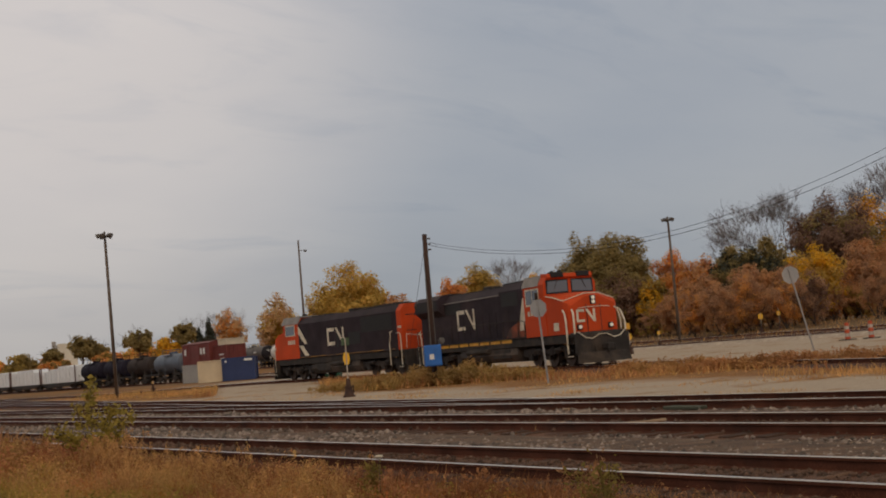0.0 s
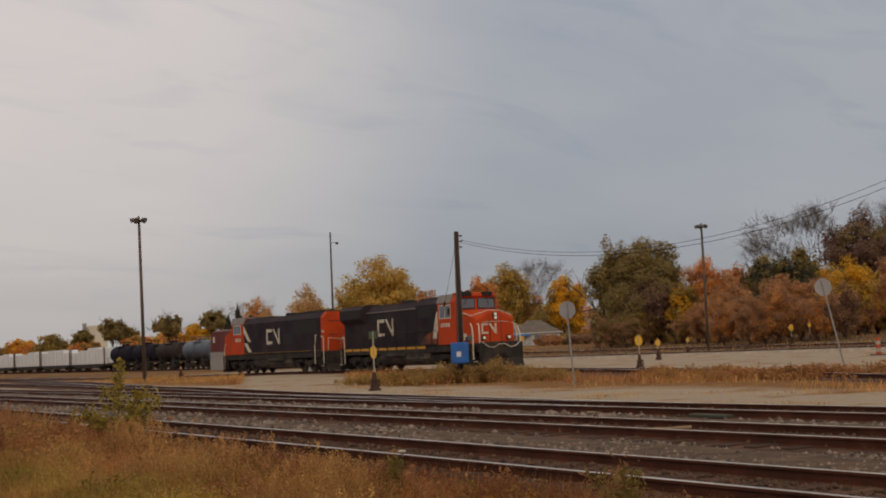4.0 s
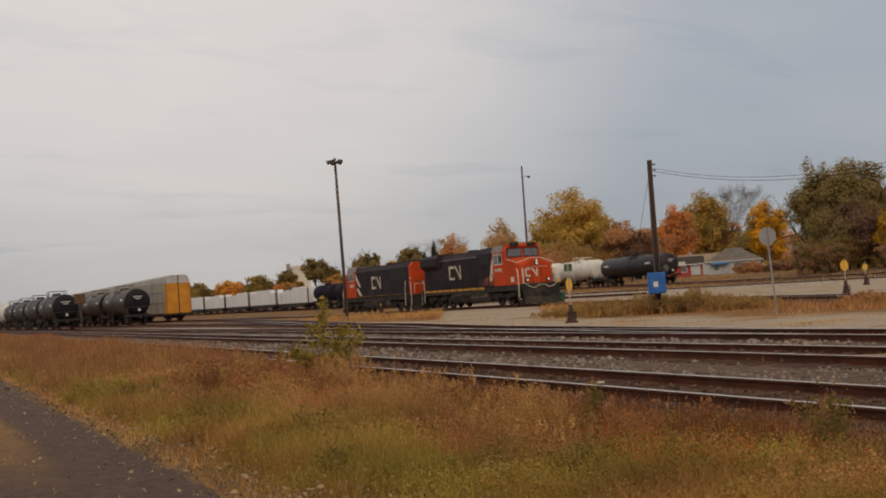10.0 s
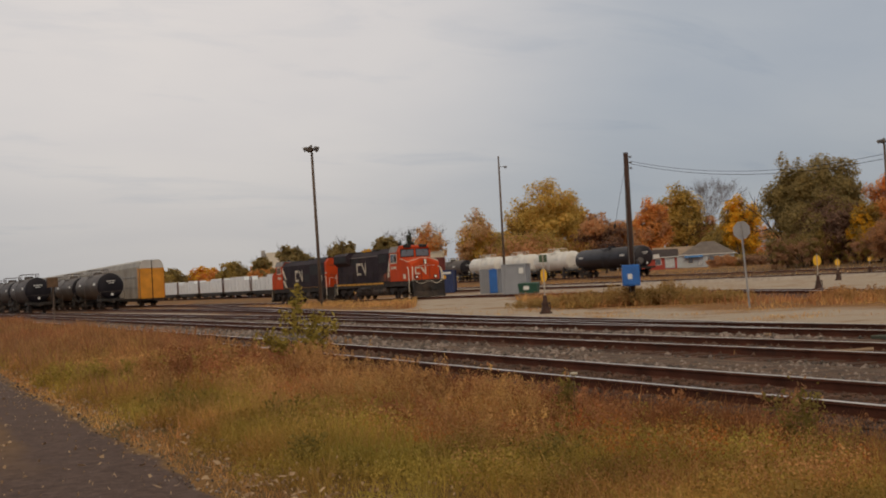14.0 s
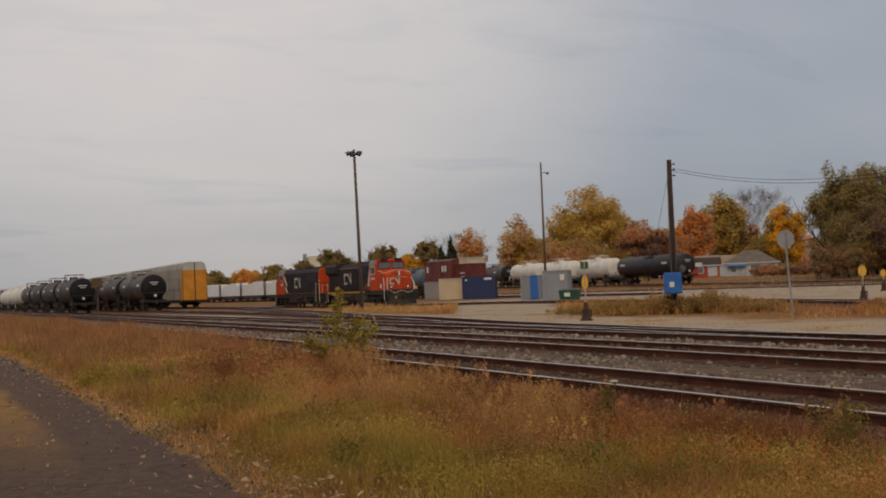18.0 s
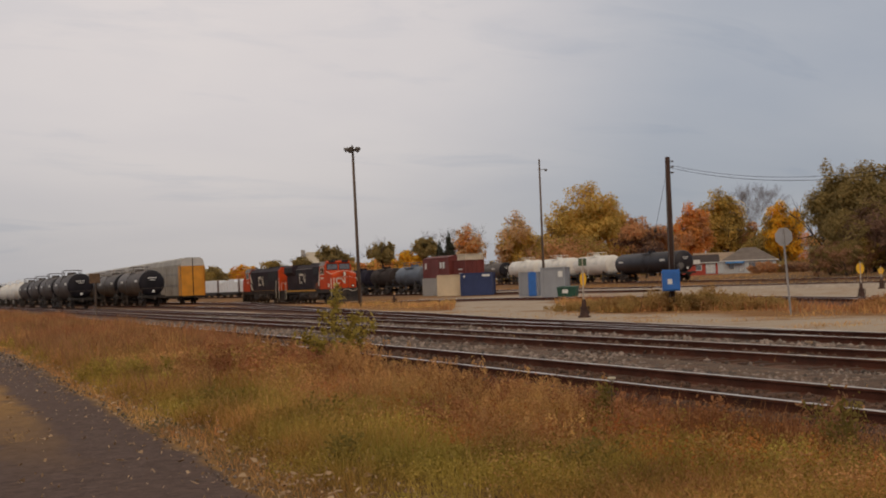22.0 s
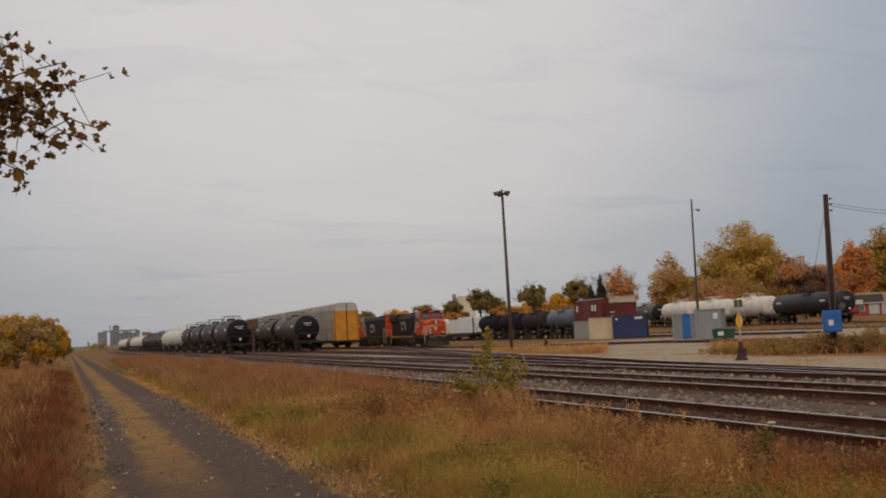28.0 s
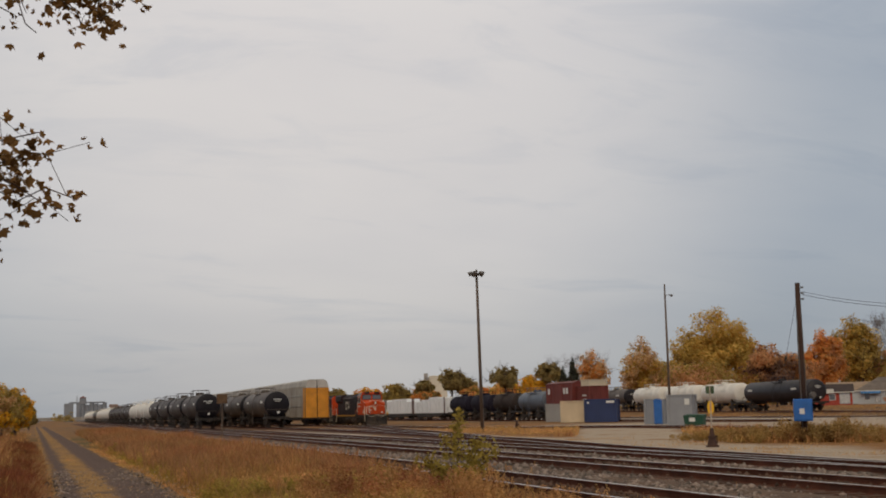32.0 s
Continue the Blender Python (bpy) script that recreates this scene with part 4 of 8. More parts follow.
def shorten(o, wheels, k=FIT):
    """Bring a unit's parts closer together along its length; wheels and truck sides keep their round shape."""
    for ob in o.children_recursive:
        if ob.data is wheel_me or ob.data is loco_truck_me:
            ob.location.x *= k
        else:
            for v in ob.data.vertices:
                v.co.x *= k
    return [(w, x * k) for w, x in wheels]


lead_loco, lead_wheels = lead_locomotive()
lead_wheels = shorten(lead_loco, lead_wheels)
rear_loco, rear_wheels = cowl_locomotive()
rear_wheels = shorten(rear_loco, rear_wheels, 0.898)


def tank_car(label, paint, length=16.6, radius=1.5, ends=None, letters=True, group="tank cars standing in the yard"):
    o = thing("tank_car", label, "tank car", group=group)
    h = length / 2 - 0.5
    zc = 1.15 + radius
    prof = [(-h, 0.02), (-h + 0.04, radius * 0.45), (-h + 0.16, radius * 0.78), (-h + 0.36, radius * 0.96), (-h + 0.6, radius), (h - 0.6, radius), (h - 0.36, radius * 0.96), (h - 0.16, radius * 0.78), (h - 0.04, radius * 0.45), (h, 0.02)]
    tank = part("tank", MB().lathe(prof, (0, 0, zc), (1, 0, 0), 28), paint, o, smooth=True)
    for s in (-1, 1):
        # dished heads, in plain black where the barrel's colour carries a sky sheen
        head = MB().lathe([(0.0, radius + 0.004), (0.24, radius * 0.96 + 0.006), (0.44, radius * 0.78 + 0.006), (0.56, radius * 0.45 + 0.006), (0.606, 0.02)], (s * (h - 0.6), 0, zc), (s, 0, 0), 28)
        part("tank_head", head, ends or paint, tank, smooth=True)
    for x in (-h * 0.45, h * 0.45):
        part("tank_band", MB().lathe([(-0.04, radius + 0.001), (-0.03, radius + 0.006), (0.03, radius + 0.006), (0.04, radius + 0.001)], (x, 0, zc), (1, 0, 0), 28), paint, tank)
    for s in (-1, 1):
        x = s * (length / 2 - 2.4)
        part("stub_sill", MB().box(min(s * length / 2, s * (length / 2 - 2.6)), -1.3, 0.95, max(s * length / 2, s * (length / 2 - 2.6)), 1.3, 1.2, 0.02), loco_dark, o)
        part("saddle", MB().prism([(-1.25, 1.15), (1.25, 1.15), (1.1, zc - 0.5), (-1.1, zc - 0.5)], 0, x - 0.15, x + 0.15), loco_dark, o)
    part("outlet", MB().box(-0.7, -0.25, 0.75, 0.7, 0.25, 1.25, 0.03), loco_dark, o)
    top = zc + radius
    part("dome", MB().cyl((0, 0, top - 0.1), (0, 0, top + 0.28), 0.55, 0.5, 16).cyl((0.9, 0, top - 0.1), (0.9, 0, top + 0.18), 0.2, n=10).cyl((-0.9, 0, top - 0.1), (-0.9, 0, top + 0.2), 0.16, n=10), paint, o)
    plat = MB()
    for s in (-1, 1):
        plat.box(-1.5, s * 0.75 - 0.22, top - 0.22, 1.5, s * 0.75 + 0.22, top - 0.18)
        plat.tube([(-1.5, s * 0.95, top - 0.2), (-1.5, s * 0.95, top + 0.52), (1.5, s * 0.95, top + 0.52), (1.5, s * 0.95, top - 0.2)], 0.03)
        plat.tube([(-1.5, s * 0.95, top + 0.18), (1.5, s * 0.95, top + 0.18)], 0.02).cyl((0, s * 0.95, top - 0.2), (0, s * 0.95, top + 0.52), 0.025, n=6)
    plat.tube([(-1.5, -0.95, top + 0.52), (-1.5, 0.95, top + 0.52)], 0.03).tube([(1.5, -0.95, top + 0.52), (1.5, 0.95, top + 0.52)], 0.03)
    part("dome_platform", plat, paint, o)
    for s in (-1, 1):
        lad = MB().tube([(-0.25, s * (radius + 0.12), 0.6), (-0.25, s * (radius + 0.12), zc + 0.4), (-0.25, s * 0.95, top - 0.1)], 0.02).tube([(0.25, s * (radius + 0.12), 0.6), (0.25, s * (radius + 0.12), zc + 0.4), (0.25, s * 0.95, top - 0.1)], 0.02)
        for i in range(8):
            lad.cyl((-0.25, s * (radius + 0.12), 0.7 + i * 0.32), (0.25, s * (radius + 0.12), 0.7 + i * 0.32), 0.015, n=5)
        part("ladder", lad, paint, o)
        # placard and small reflectors on the tank's ends
        e = s * (h + 0.012)
        sg = MB()
        for i in range(5):
            sg.box(min(e, e + s * 0.02), -0.5 + i * 0.2, zc + 0.5, max(e, e + s * 0.02), -0.36 + i * 0.2, zc + 0.62)
        sg.box(min(e, e + s * 0.02), -0.3, zc + 0.3, max(e, e + s * 0.02), 0.3, zc + 0.38)
        part("end_lettering", sg, label_white, o)
        part("end_rail", MB().tube([(s * length / 2, -1.3, 1.2), (s * length / 2, -1.3, 2.0), (s * length / 2, 1.3, 2.0), (s * length / 2, 1.3, 1.2)], 0.025), paint, o)
        coupler(o, s * (length / 2 - 0.1), s, 0.88)
        part("end_placard", MB().box(min(s * (length / 2 + 0.02), s * (length / 2 + 0.04)), -0.15, 1.55, max(s * (length / 2 + 0.02), s * (length / 2 + 0.04)), 0.12, 1.82), label_white, o, "white placard")
        for k in (-1, 1) if letters else ():
            sl = MB()
            for i in range(6):
                sl.box(s * (h - 3.2) + i * 0.26, min(k * (radius - 0.02), k * (radius + 0.004)), zc + 0.15, s * (h - 3.2) + i * 0.26 + 0.18, max(k * (radius - 0.02), k * (radius + 0.004)), zc + 0.42)
            part("side_lettering", sl, label_white, o)
        x = s * (length / 2 - 2.4)
        share("truck_frame", car_truck_me, o, Matrix.Translation((x, 0, 0)))
        add_wheels(o, (x - 0.88, x + 0.88), 0.46)
    return o


label_white = mat("white_lettering", (0.70, 0.70, 0.68), 0.6, 0, 0.08, 3, 40, 0.0)
head_black = mat("black_tank_head", (0.016, 0.014, 0.019), 0.6, 0, 0.3, 0.8, 20, 0.05, stain=(0.05, 0.04, 0.038), stain_at=(0.6, 0.85), spec=0.2)
# barrel paler than its black heads: reflected sky put into the paint colour
tank_black = mat("black_tank_sky_sheen", (0.072, 0.058, 0.052), 0.55, 0, 0.4, 0.6, 20, 0.05, stain=(0.12, 0.095, 0.08), stain_at=(0.5, 0.8), spec=0.4)
tank_white = mat("white_tank_paint", (0.76, 0.73, 0.68), 0.5, 0, 0.1, 0.6, 20, 0.05, stain=(0.40, 0.33, 0.27), stain_at=(0.58, 0.8))
tank_blue = mat("blue_grey_tank_paint", (0.10, 0.12, 0.16), 0.5, 0, 0.2, 0.6, 20, 0.05, stain=(0.18, 0.16, 0.15), stain_at=(0.55, 0.8))
tank_brown = mat("dark_brown_tank_paint", (0.045, 0.034, 0.032), 0.75, 0, 0.3, 0.6, 20, 0.05, stain=(0.11, 0.075, 0.055), stain_at=(0.5, 0.8), spec=0.15)


def on_line(fn, y, z=RAIL_Z, flip=False):
    """A pose on a track at y, pointing along it."""
    x = fn(y)
    a = math.degrees(math.atan2(fn(y + 2) - fn(y - 2), 4.0))
    return pose(x, y, rise(x, y) + z, 0, 0, (-90 if flip else 90) - a)


black_tank = tank_car("black tank car with dome platform, standing on a siding", tank_black, 17.4, 1.45, ends=head_black)
black_tank.matrix_world = on_line(lambda y: 17.95, 153.6, flip=True)
white_tank = tank_car("white tank car with railed dome platform", tank_white, 17.4, 1.45)
blue_tank = tank_car("blue-grey tank car standing behind a container", tank_blue, 10.2, 1.28, letters=False)
navy_tank = tank_car("blue-black short tank car in the middle row", mat("navy_black_paint", (0.022, 0.019, 0.032), 0.75, 0, 0.3, 0.6, 20, 0.05, stain=(0.045, 0.036, 0.04), stain_at=(0.55, 0.85), spec=0.1), 9.6, 1.28, letters=False)
brown_tank = tank_car("dark brown tank car standing in the yard", tank_brown, 9.6, 1.28, letters=False)
# dust, and the sky's reflection mixed into the barrel colour
dark_tank = tank_car("grey-black dusty tank car with sky sheen painted on its barrel", mat("dusty_sheen_tank", (0.098, 0.078, 0.068), 0.55, 0, 0.3, 0.6, 20, 0.05, stain=(0.16, 0.125, 0.10), stain_at=(0.5, 0.8), spec=0.4), 17.4, 1.45, ends=head_black)
straight = lambda x: (lambda y: x)
B, W = black_tank, white_tank
for i, kind in enumerate((B, B, B, W, W, W, B, B, B, B, B, W, W, W, W, W, B, B, W, W, W, W, W)):
    copy_thing(kind, on_line(straight(17.95), 171.6 + 18.0 * i, flip=True))
dark_tank.matrix_world = on_line(turn_fn, 146.4, flip=True)
for i in range(3):
    copy_thing(black_tank if i == 1 else dark_tank, on_line(turn_fn, 164.6 + 18.0 * i, flip=True))
# back siding: one black and two white cars, dark ones beyond
ink_tank = tank_car("blue-black tank car with a pale notice, standing on a back siding", mat("ink_black_paint", (0.020, 0.017, 0.023), 0.5, 0, 0.3, 0.6, 20, 0.05, stain=(0.05, 0.04, 0.042), stain_at=(0.55, 0.85), spec=0.35), 20.6)
ink_tank.matrix_world = on_line(tank_fn, 150.4)
white_tank.matrix_world = on_line(straight(17.95), 171.6 + 18.0 * 23, flip=True)
short_tank = tank_car("white tank car with railed dome platform", tank_white, 14.0)
short_tank.matrix_world = on_line(tank_fn, 169.4)
for y in (184.6, 199.8):
    copy_thing(short_tank, on_line(tank_fn, y))
copy_thing(dark_tank, on_line(tank_fn, 218.6))
copy_thing(ink_tank, on_line(tank_fn, 240.6))
# middle row: short tank cars before the flat cars
blue_tank.matrix_world = on_line(straight(63), 154.1)
brown_tank.matrix_world = on_line(straight(63), 164.5)
navy_tank.matrix_world = on_line(straight(63), 174.6)
copy_thing(navy_tank, on_line(straight(63), 184.7))


def flat_car(n):
    o = thing("flat_car", "flat car with end stakes, loaded with white wrapped lumber", "flat car", group="lumber flat cars")
    part("deck", MB().box(-8.9, -1.4, 0.75, 8.9, 1.4, 1.1, 0.02), loco_dark, o)
    part("side_sill", MB().prism([(-8.9, 1.0), (8.9, 1.0), (5.5, 0.45), (-5.5, 0.45)], 1, -1.42, 1.42), loco_dark, o)
    for s in (-1, 1):
        for k in (-1.38, 1.38):
            part("stake", MB().box(min(s * 8.72, s * 8.9), k - 0.07, 1.1, max(s * 8.72, s * 8.9), k + 0.07, 3.7), mat("brown_stake", (0.10, 0.04, 0.03), 0.7, 0, 0.3, 1.5, 30, 0.1), o)
        coupler(o, s * 8.8, s, 0.85)
        x = s * 6.4
        share("truck_frame", car_truck_me, o, Matrix.Translation((x, 0, 0)))
        add_wheels(o, (x - 0.88, x + 0.88), 0.46)
    return o


wrap_m = mat("white_lumber_wrap", (0.82, 0.84, 0.87), 0.55, 0, 0.08, 1.2, 12, 0.25, stain=(0.52, 0.5, 0.5), stain_at=(0.6, 0.8))
first_flat = flat_car(0)
rng = random.Random(3)
for i in range(8):
    y = 199.9 + 18.5 * i
    m = on_line(straight(63), y)
    car = first_flat if i == 0 else copy_thing(first_flat, m)
    car.matrix_world = m
    for k, (a, b2, top) in enumerate(((-8.6, -5.0, 3.2 if i % 2 else 3.6), (-4.9, -0.1, 3.75), (0.1, 4.6, 3.75 if i in (1, 4) else 3.4), (4.7, 8.6, 3.4 if i % 3 else 3.05))):
        if i % 3 == 0 and k == 3:
            b2 = 7.4
        b = thing("lumber_bundle", "white wrapped lumber stack on a flat car", "lumber", m, group="lumber loads")
        part("lumber_pack", MB().box(a, -1.3, 1.1, b2, 1.3, top, 0.04), wrap_m, b)
        for q in (a + 0.8, b2 - 0.9):
            part("strap", MB().box(q, -1.306, 1.1, q + 0.06, 1.306, top + 0.006), mat("grey_strap", (0.35, 0.36, 0.40), 0.6), b)


def auto_rack(near):
    o = thing("auto_rack_car", "tall grey auto carrier with yellow end doors", "auto carrier", group="auto carriers")
    grey = mat("galvanised_side", (0.37, 0.335, 0.295), 0.6, 0.1, 0.18, 0.5, 25, 0.1, stain=(0.17, 0.13, 0.10), stain_at=(0.5, 0.8))
    yel = mat("orange_yellow_door", (0.66, 0.27, 0.02), 0.55, 0, 0.15, 1.0, 30, 0.05, stain=(0.40, 0.15, 0.03), stain_at=(0.55, 0.8))
    L = 13.5
    part("body", MB().prism([(-1.5, 1.0), (1.5, 1.0), (1.5, 5.0), (1.3, 5.6), (0.9, 5.82), (-0.9, 5.82), (-1.3, 5.6), (-1.5, 5.0)], 0, -L, L), grey, o)
    for s in (-1, 1):
        ribs = MB()
        for i in range(30):
            x = -L + 0.45 + i * 0.9
            ribs.box(x - 0.04, min(s * 1.5, s * 1.56), 1.0, x + 0.04, max(s * 1.5, s * 1.56), 5.0)
        ribs.box(-L, min(s * 1.5, s * 1.57), 2.35, L, max(s * 1.5, s * 1.57), 2.5).box(-L, min(s * 1.5, s * 1.57), 3.7, L, max(s * 1.5, s * 1.57), 3.85)
        part("side_ribs", ribs, grey, o)
        for k in (-1, 1):
            part("end_door", MB().box(min(s * L, s * (L + 0.12)), min(k * 0.06, k * 1.5), 0.95, max(s * L, s * (L + 0.12)), max(k * 0.06, k * 1.5), 4.75, 0.02), yel, o, "orange-yellow end door")
            part("side_end_panel", MB().box(min(s * (L - 1.3), s * L), min(k * 1.565, k * 1.58), 0.95, max(s * (L - 1.3), s * L), max(k * 1.565, k * 1.58), 4.75), yel, o)
            part("upper_end", MB().prism([(k * 0.06, 4.78), (k * 1.48, 4.78), (k * 1.48, 5.0), (k * 1.28, 5.58), (k * 0.88, 5.8), (k * 0.06, 5.8)], 0, min(s * L, s * (L + 0.08)), max(s * L, s * (L + 0.08))), mat("pale_galvanised_end", (0.56, 0.53, 0.50), 0.55, 0.1, 0.12, 0.8, 25, 0.1), o, "pale upper end panel")
        part("door_gap", MB().box(min(s * L, s * (L + 0.02)), -0.06, 0.95, max(s * L, s * (L + 0.02)), 0.06, 5.7), loco_dark, o)
        part("end_ladder", MB().tube([(s * (L + 0.16), 1.2, 1.0), (s * (L + 0.16), 1.2, 4.6)], 0.025).tube([(s * (L + 0.16), 1.42, 1.0), (s * (L + 0.16), 1.42, 4.6)], 0.025), yel, o)
        coupler(o, s * (L - 0.1), s, 0.85)
        x = s * 10.0
        share("truck_frame", car_truck_me, o, Matrix.Translation((x, 0, 0)))
        add_wheels(o, (x - 0.88, x + 0.88), 0.42)
    part("underframe", MB().box(-L, -1.4, 0.7, L, 1.4, 1.0, 0.02), loco_dark, o)
    return o


rack = auto_rack(True)
rack.matrix_world = on_line(rack_fn, 169.0, flip=True)
for i in range(3):
    copy_thing(rack, on_line(rack_fn, 197.3 + 28.3 * i, flip=True))


# ---------------------------------------------------------------- red car, containers, cabins in the yard
def ribbed_box(name, label, cat, sx, sy, sz, paint, m, group="", doors=True):
    """A shipping container or cabin: corrugated sides, corner posts, door bars on one end."""
    o = thing(name, label, cat, m, group=group)
    part("shell", MB().box(-sx / 2 + 0.03, -sy / 2 + 0.03, 0.08, sx / 2 - 0.03, sy / 2 - 0.03, sz - 0.03), paint, o)
    n = int(sx / 0.28)
    rib = mesh_of("rib", MB().box(-0.06, -0.015, 0.15, 0.06, 0.015, sz - 0.12), paint)
    for s in (-1, 1):
        for i in range(n):
            share("rib", rib, o, Matrix.Translation((-sx / 2 + 0.2 + i * (sx - 0.4) / max(1, n - 1), s * (sy / 2 - 0.015), 0)))
    fr = MB()
    for x in (-1, 1):
        for y in (-1, 1):
            fr.box(x * sx / 2 - 0.08, y * sy / 2 - 0.08, 0, x * sx / 2 + 0.08, y * sy / 2 + 0.08, sz)
    for y in (-1, 1):
        fr.box(-sx / 2, y * sy / 2 - 0.06, 0, sx / 2, y * sy / 2 + 0.06, 0.14).box(-sx / 2, y * sy / 2 - 0.06, sz - 0.1, sx / 2, y * sy / 2 + 0.06, sz)
    for x in (-1, 1):
        fr.box(x * sx / 2 - 0.06, -sy / 2, 0, x * sx / 2 + 0.06, sy / 2, 0.14).box(x * sx / 2 - 0.06, -sy / 2, sz - 0.1, x * sx / 2 + 0.06, sy / 2, sz)
    part("corner_frame", fr, paint, o)
    if doors:
        for y in (-0.85, -0.3, 0.3, 0.85):
            part("door_bar", MB().cyl((-sx / 2 - 0.05, y * sy / 2.44, 0.15), (-sx / 2 - 0.05, y * sy / 2.44, sz - 0.15), 0.025, n=6), paint, o)
    return o


beige_m = mat("beige_container_paint", (0.62, 0.50, 0.34), 0.6, 0, 0.1, 0.8, 25, 0.05, stain=(0.42, 0.31, 0.2), stain_at=(0.6, 0.8))
blue_m = mat("dark_blue_container_paint", (0.022, 0.04, 0.13), 0.55, 0, 0.2, 0.8, 25, 0.05, stain=(0.06, 0.06, 0.1), stain_at=(0.6, 0.8))
redbrown_m = mat("red_brown_paint", (0.16, 0.032, 0.026), 0.6, 0, 0.2, 0.8, 25, 0.05, stain=(0.10, 0.04, 0.035), stain_at=(0.55, 0.8))
grey_m = mat("grey_cabin_paint", (0.29, 0.30, 0.33), 0.6, 0, 0.12, 0.8, 25, 0.05, stain=(0.2, 0.19, 0.19), stain_at=(0.6, 0.8))
bluebox_m = mat("bright_blue_paint", (0.02, 0.13, 0.45), 0.5, 0, 0.15, 2.0, 25, 0.05, stain=(0.05, 0.12, 0.3), stain_at=(0.58, 0.8))
green_m = mat("dark_green_bin_paint", (0.015, 0.07, 0.045), 0.6, 0, 0.2, 1.0, 25, 0.05)


def at(az, d):
    """The spot on the yard at a bearing from north (+y) towards +x, d metres from the camera's stand."""
    x, y = d * math.sin(radians(az)), d * math.cos(radians(az))
    return x, y, rise(x, y)


def span_pose(p, q):
    """A pose midway between two ground spots, x along the line that joins them."""
    return pose((p[0] + q[0]) / 2, (p[1] + q[1]) / 2, min(p[2], q[2]) - 0.02, 0, 0, math.degrees(math.atan2(q[1] - p[1], q[0] - p[0])))


# box car on the middle row
def box_car():
    o = thing("box_car", "red-brown box car with white panels, standing behind containers", "box car")
    part("body", MB().box(-4.2, -1.45, 1.0, 4.2, 1.45, 4.55, 0.04), redbrown_m, o)
    part("roof", MB().prism([(-1.52, 4.55), (1.52, 4.55), (0.6, 4.78), (-0.6, 4.78)], 0, -4.25, 4.25), redbrown_m, o)
    for s in (-1, 1):
        rb = MB()
        for i in range(11):
            x = -4.1 + i * 0.82
            rb.box(x - 0.04, min(s * 1.45, s * 1.49), 1.05, x + 0.04, max(s * 1.45, s * 1.49), 4.5)
        part("side_ribs", rb, redbrown_m, o)
        part("sliding_door", MB().box(-1.2, min(s * 1.45, s * 1.53), 1.1, 1.2, max(s * 1.45, s * 1.53), 4.3, 0.01), redbrown_m, o)
        for x in (-2.9, -2.0, 2.9):
            part("white_panel", MB().box(x, min(s * 1.49, s * 1.5), 3.2, x + 0.6, max(s * 1.49, s * 1.5), 3.95), label_white, o)
        coupler(o, s * 4.1, s)
        share("truck_frame", car_truck_me, o, Matrix.Translation((s * 2.7, 0, 0)))
        add_wheels(o, (s * 2.7 - 0.88, s * 2.7 + 0.88), 0.46)
    part("underframe", MB().box(-4.2, -1.4, 0.8, 4.2, 1.4, 1.0), loco_dark, o)
    return o


box_car().matrix_world = on_line(straight(63), 143.5)
cont_grey = mat("grey_container_paint", (0.33, 0.32, 0.32), 0.6, 0, 0.12, 0.8, 25, 0.05, stain=(0.2, 0.18, 0.17), stain_at=(0.58, 0.8))
g1 = ribbed_box("shipping_container", "grey shipping container below a red box car's end", "container", 2.6, 2.4, 2.2, cont_grey, span_pose(at(22.75, 153), at(23.7, 152)), "yard containers")
g2 = ribbed_box("shipping_container", "red-brown shipping container with a cream box on top", "container", 3.7, 2.4, 4.3, redbrown_m, pose(63.2, 137.2, rise(63, 134) - 0.05, 0, 0, 90), "yard containers")
part("lettering_bars", MB().box(-1.0, 1.21, 2.6, 0.0, 1.215, 2.75).box(-1.0, 1.21, 3.1, 0.3, 1.215, 3.25), label_white, g2)
cream = ribbed_box("storage_box", "cream storage box on top of a red container", "box", 2.1, 2.3, 0.75, mat("cream_box_paint", (0.60, 0.52, 0.40), 0.6, 0, 0.1, 1, 25, 0.05), pose(63.2, 136.5, rise(63, 134) + 4.25, 0, 0, 90), doors=False)
bx, by, bz = at(23.79, 141.8)
beige = ribbed_box("shipping_container", "beige shipping container with its plain end to the yard road", "container", 6.06, 2.55, 2.45, beige_m, pose(bx + 1.2, by + 2.7, bz, 0, 0, 66.2), "yard containers", doors=False)
blue = ribbed_box("shipping_container", "short dark blue shipping container beside the yard road", "container", 3.55, 2.44, 2.6, blue_m, span_pose(at(24.37, 141.0), at(25.80, 140.4)) @ pose(0, 1.24, 0), "yard containers", doors=False)
part("white_marks", MB().box(0.7, -1.235, 2.15, 1.6, -1.222, 2.4).box(-1.5, -1.235, 2.1, -1.28, -1.222, 2.3), label_white, blue)
cab1 = ribbed_box("equipment_cabin", "grey steel equipment cabin in the yard", "cabin", 1.7, 1.6, 2.3, grey_m, span_pose(at(27.12, 114.5), at(27.92, 114)) @ pose(0, 0.8, 0), "equipment cabins", doors=False)
cab2 = ribbed_box("equipment_cabin", "grey equipment cabin with a white notice", "cabin", 1.95, 2.2, 2.6, grey_m, span_pose(at(28.14, 105.6), at(29.2, 105.2)) @ pose(0, 1.1, 0), "equipment cabins", doors=False)
part("notice", MB().box(0.45, -1.115, 1.75, 0.85, -1.1, 2.25), label_white, cab2, "white notice")
part("door", MB().box(-0.5, -1.11, 0.15, 0.3, -1.095, 2.2), grey_m, cab2)
toilet = thing("portable_toilet", "bright blue portable toilet beside a grey cabin", "toilet", pose(*at(27.70, 112.0), 0, 0, -28))
part("body", MB().box(-0.36, -0.4, 0.05, 0.36, 0.4, 2.1, 0.03), bluebox_m, toilet)
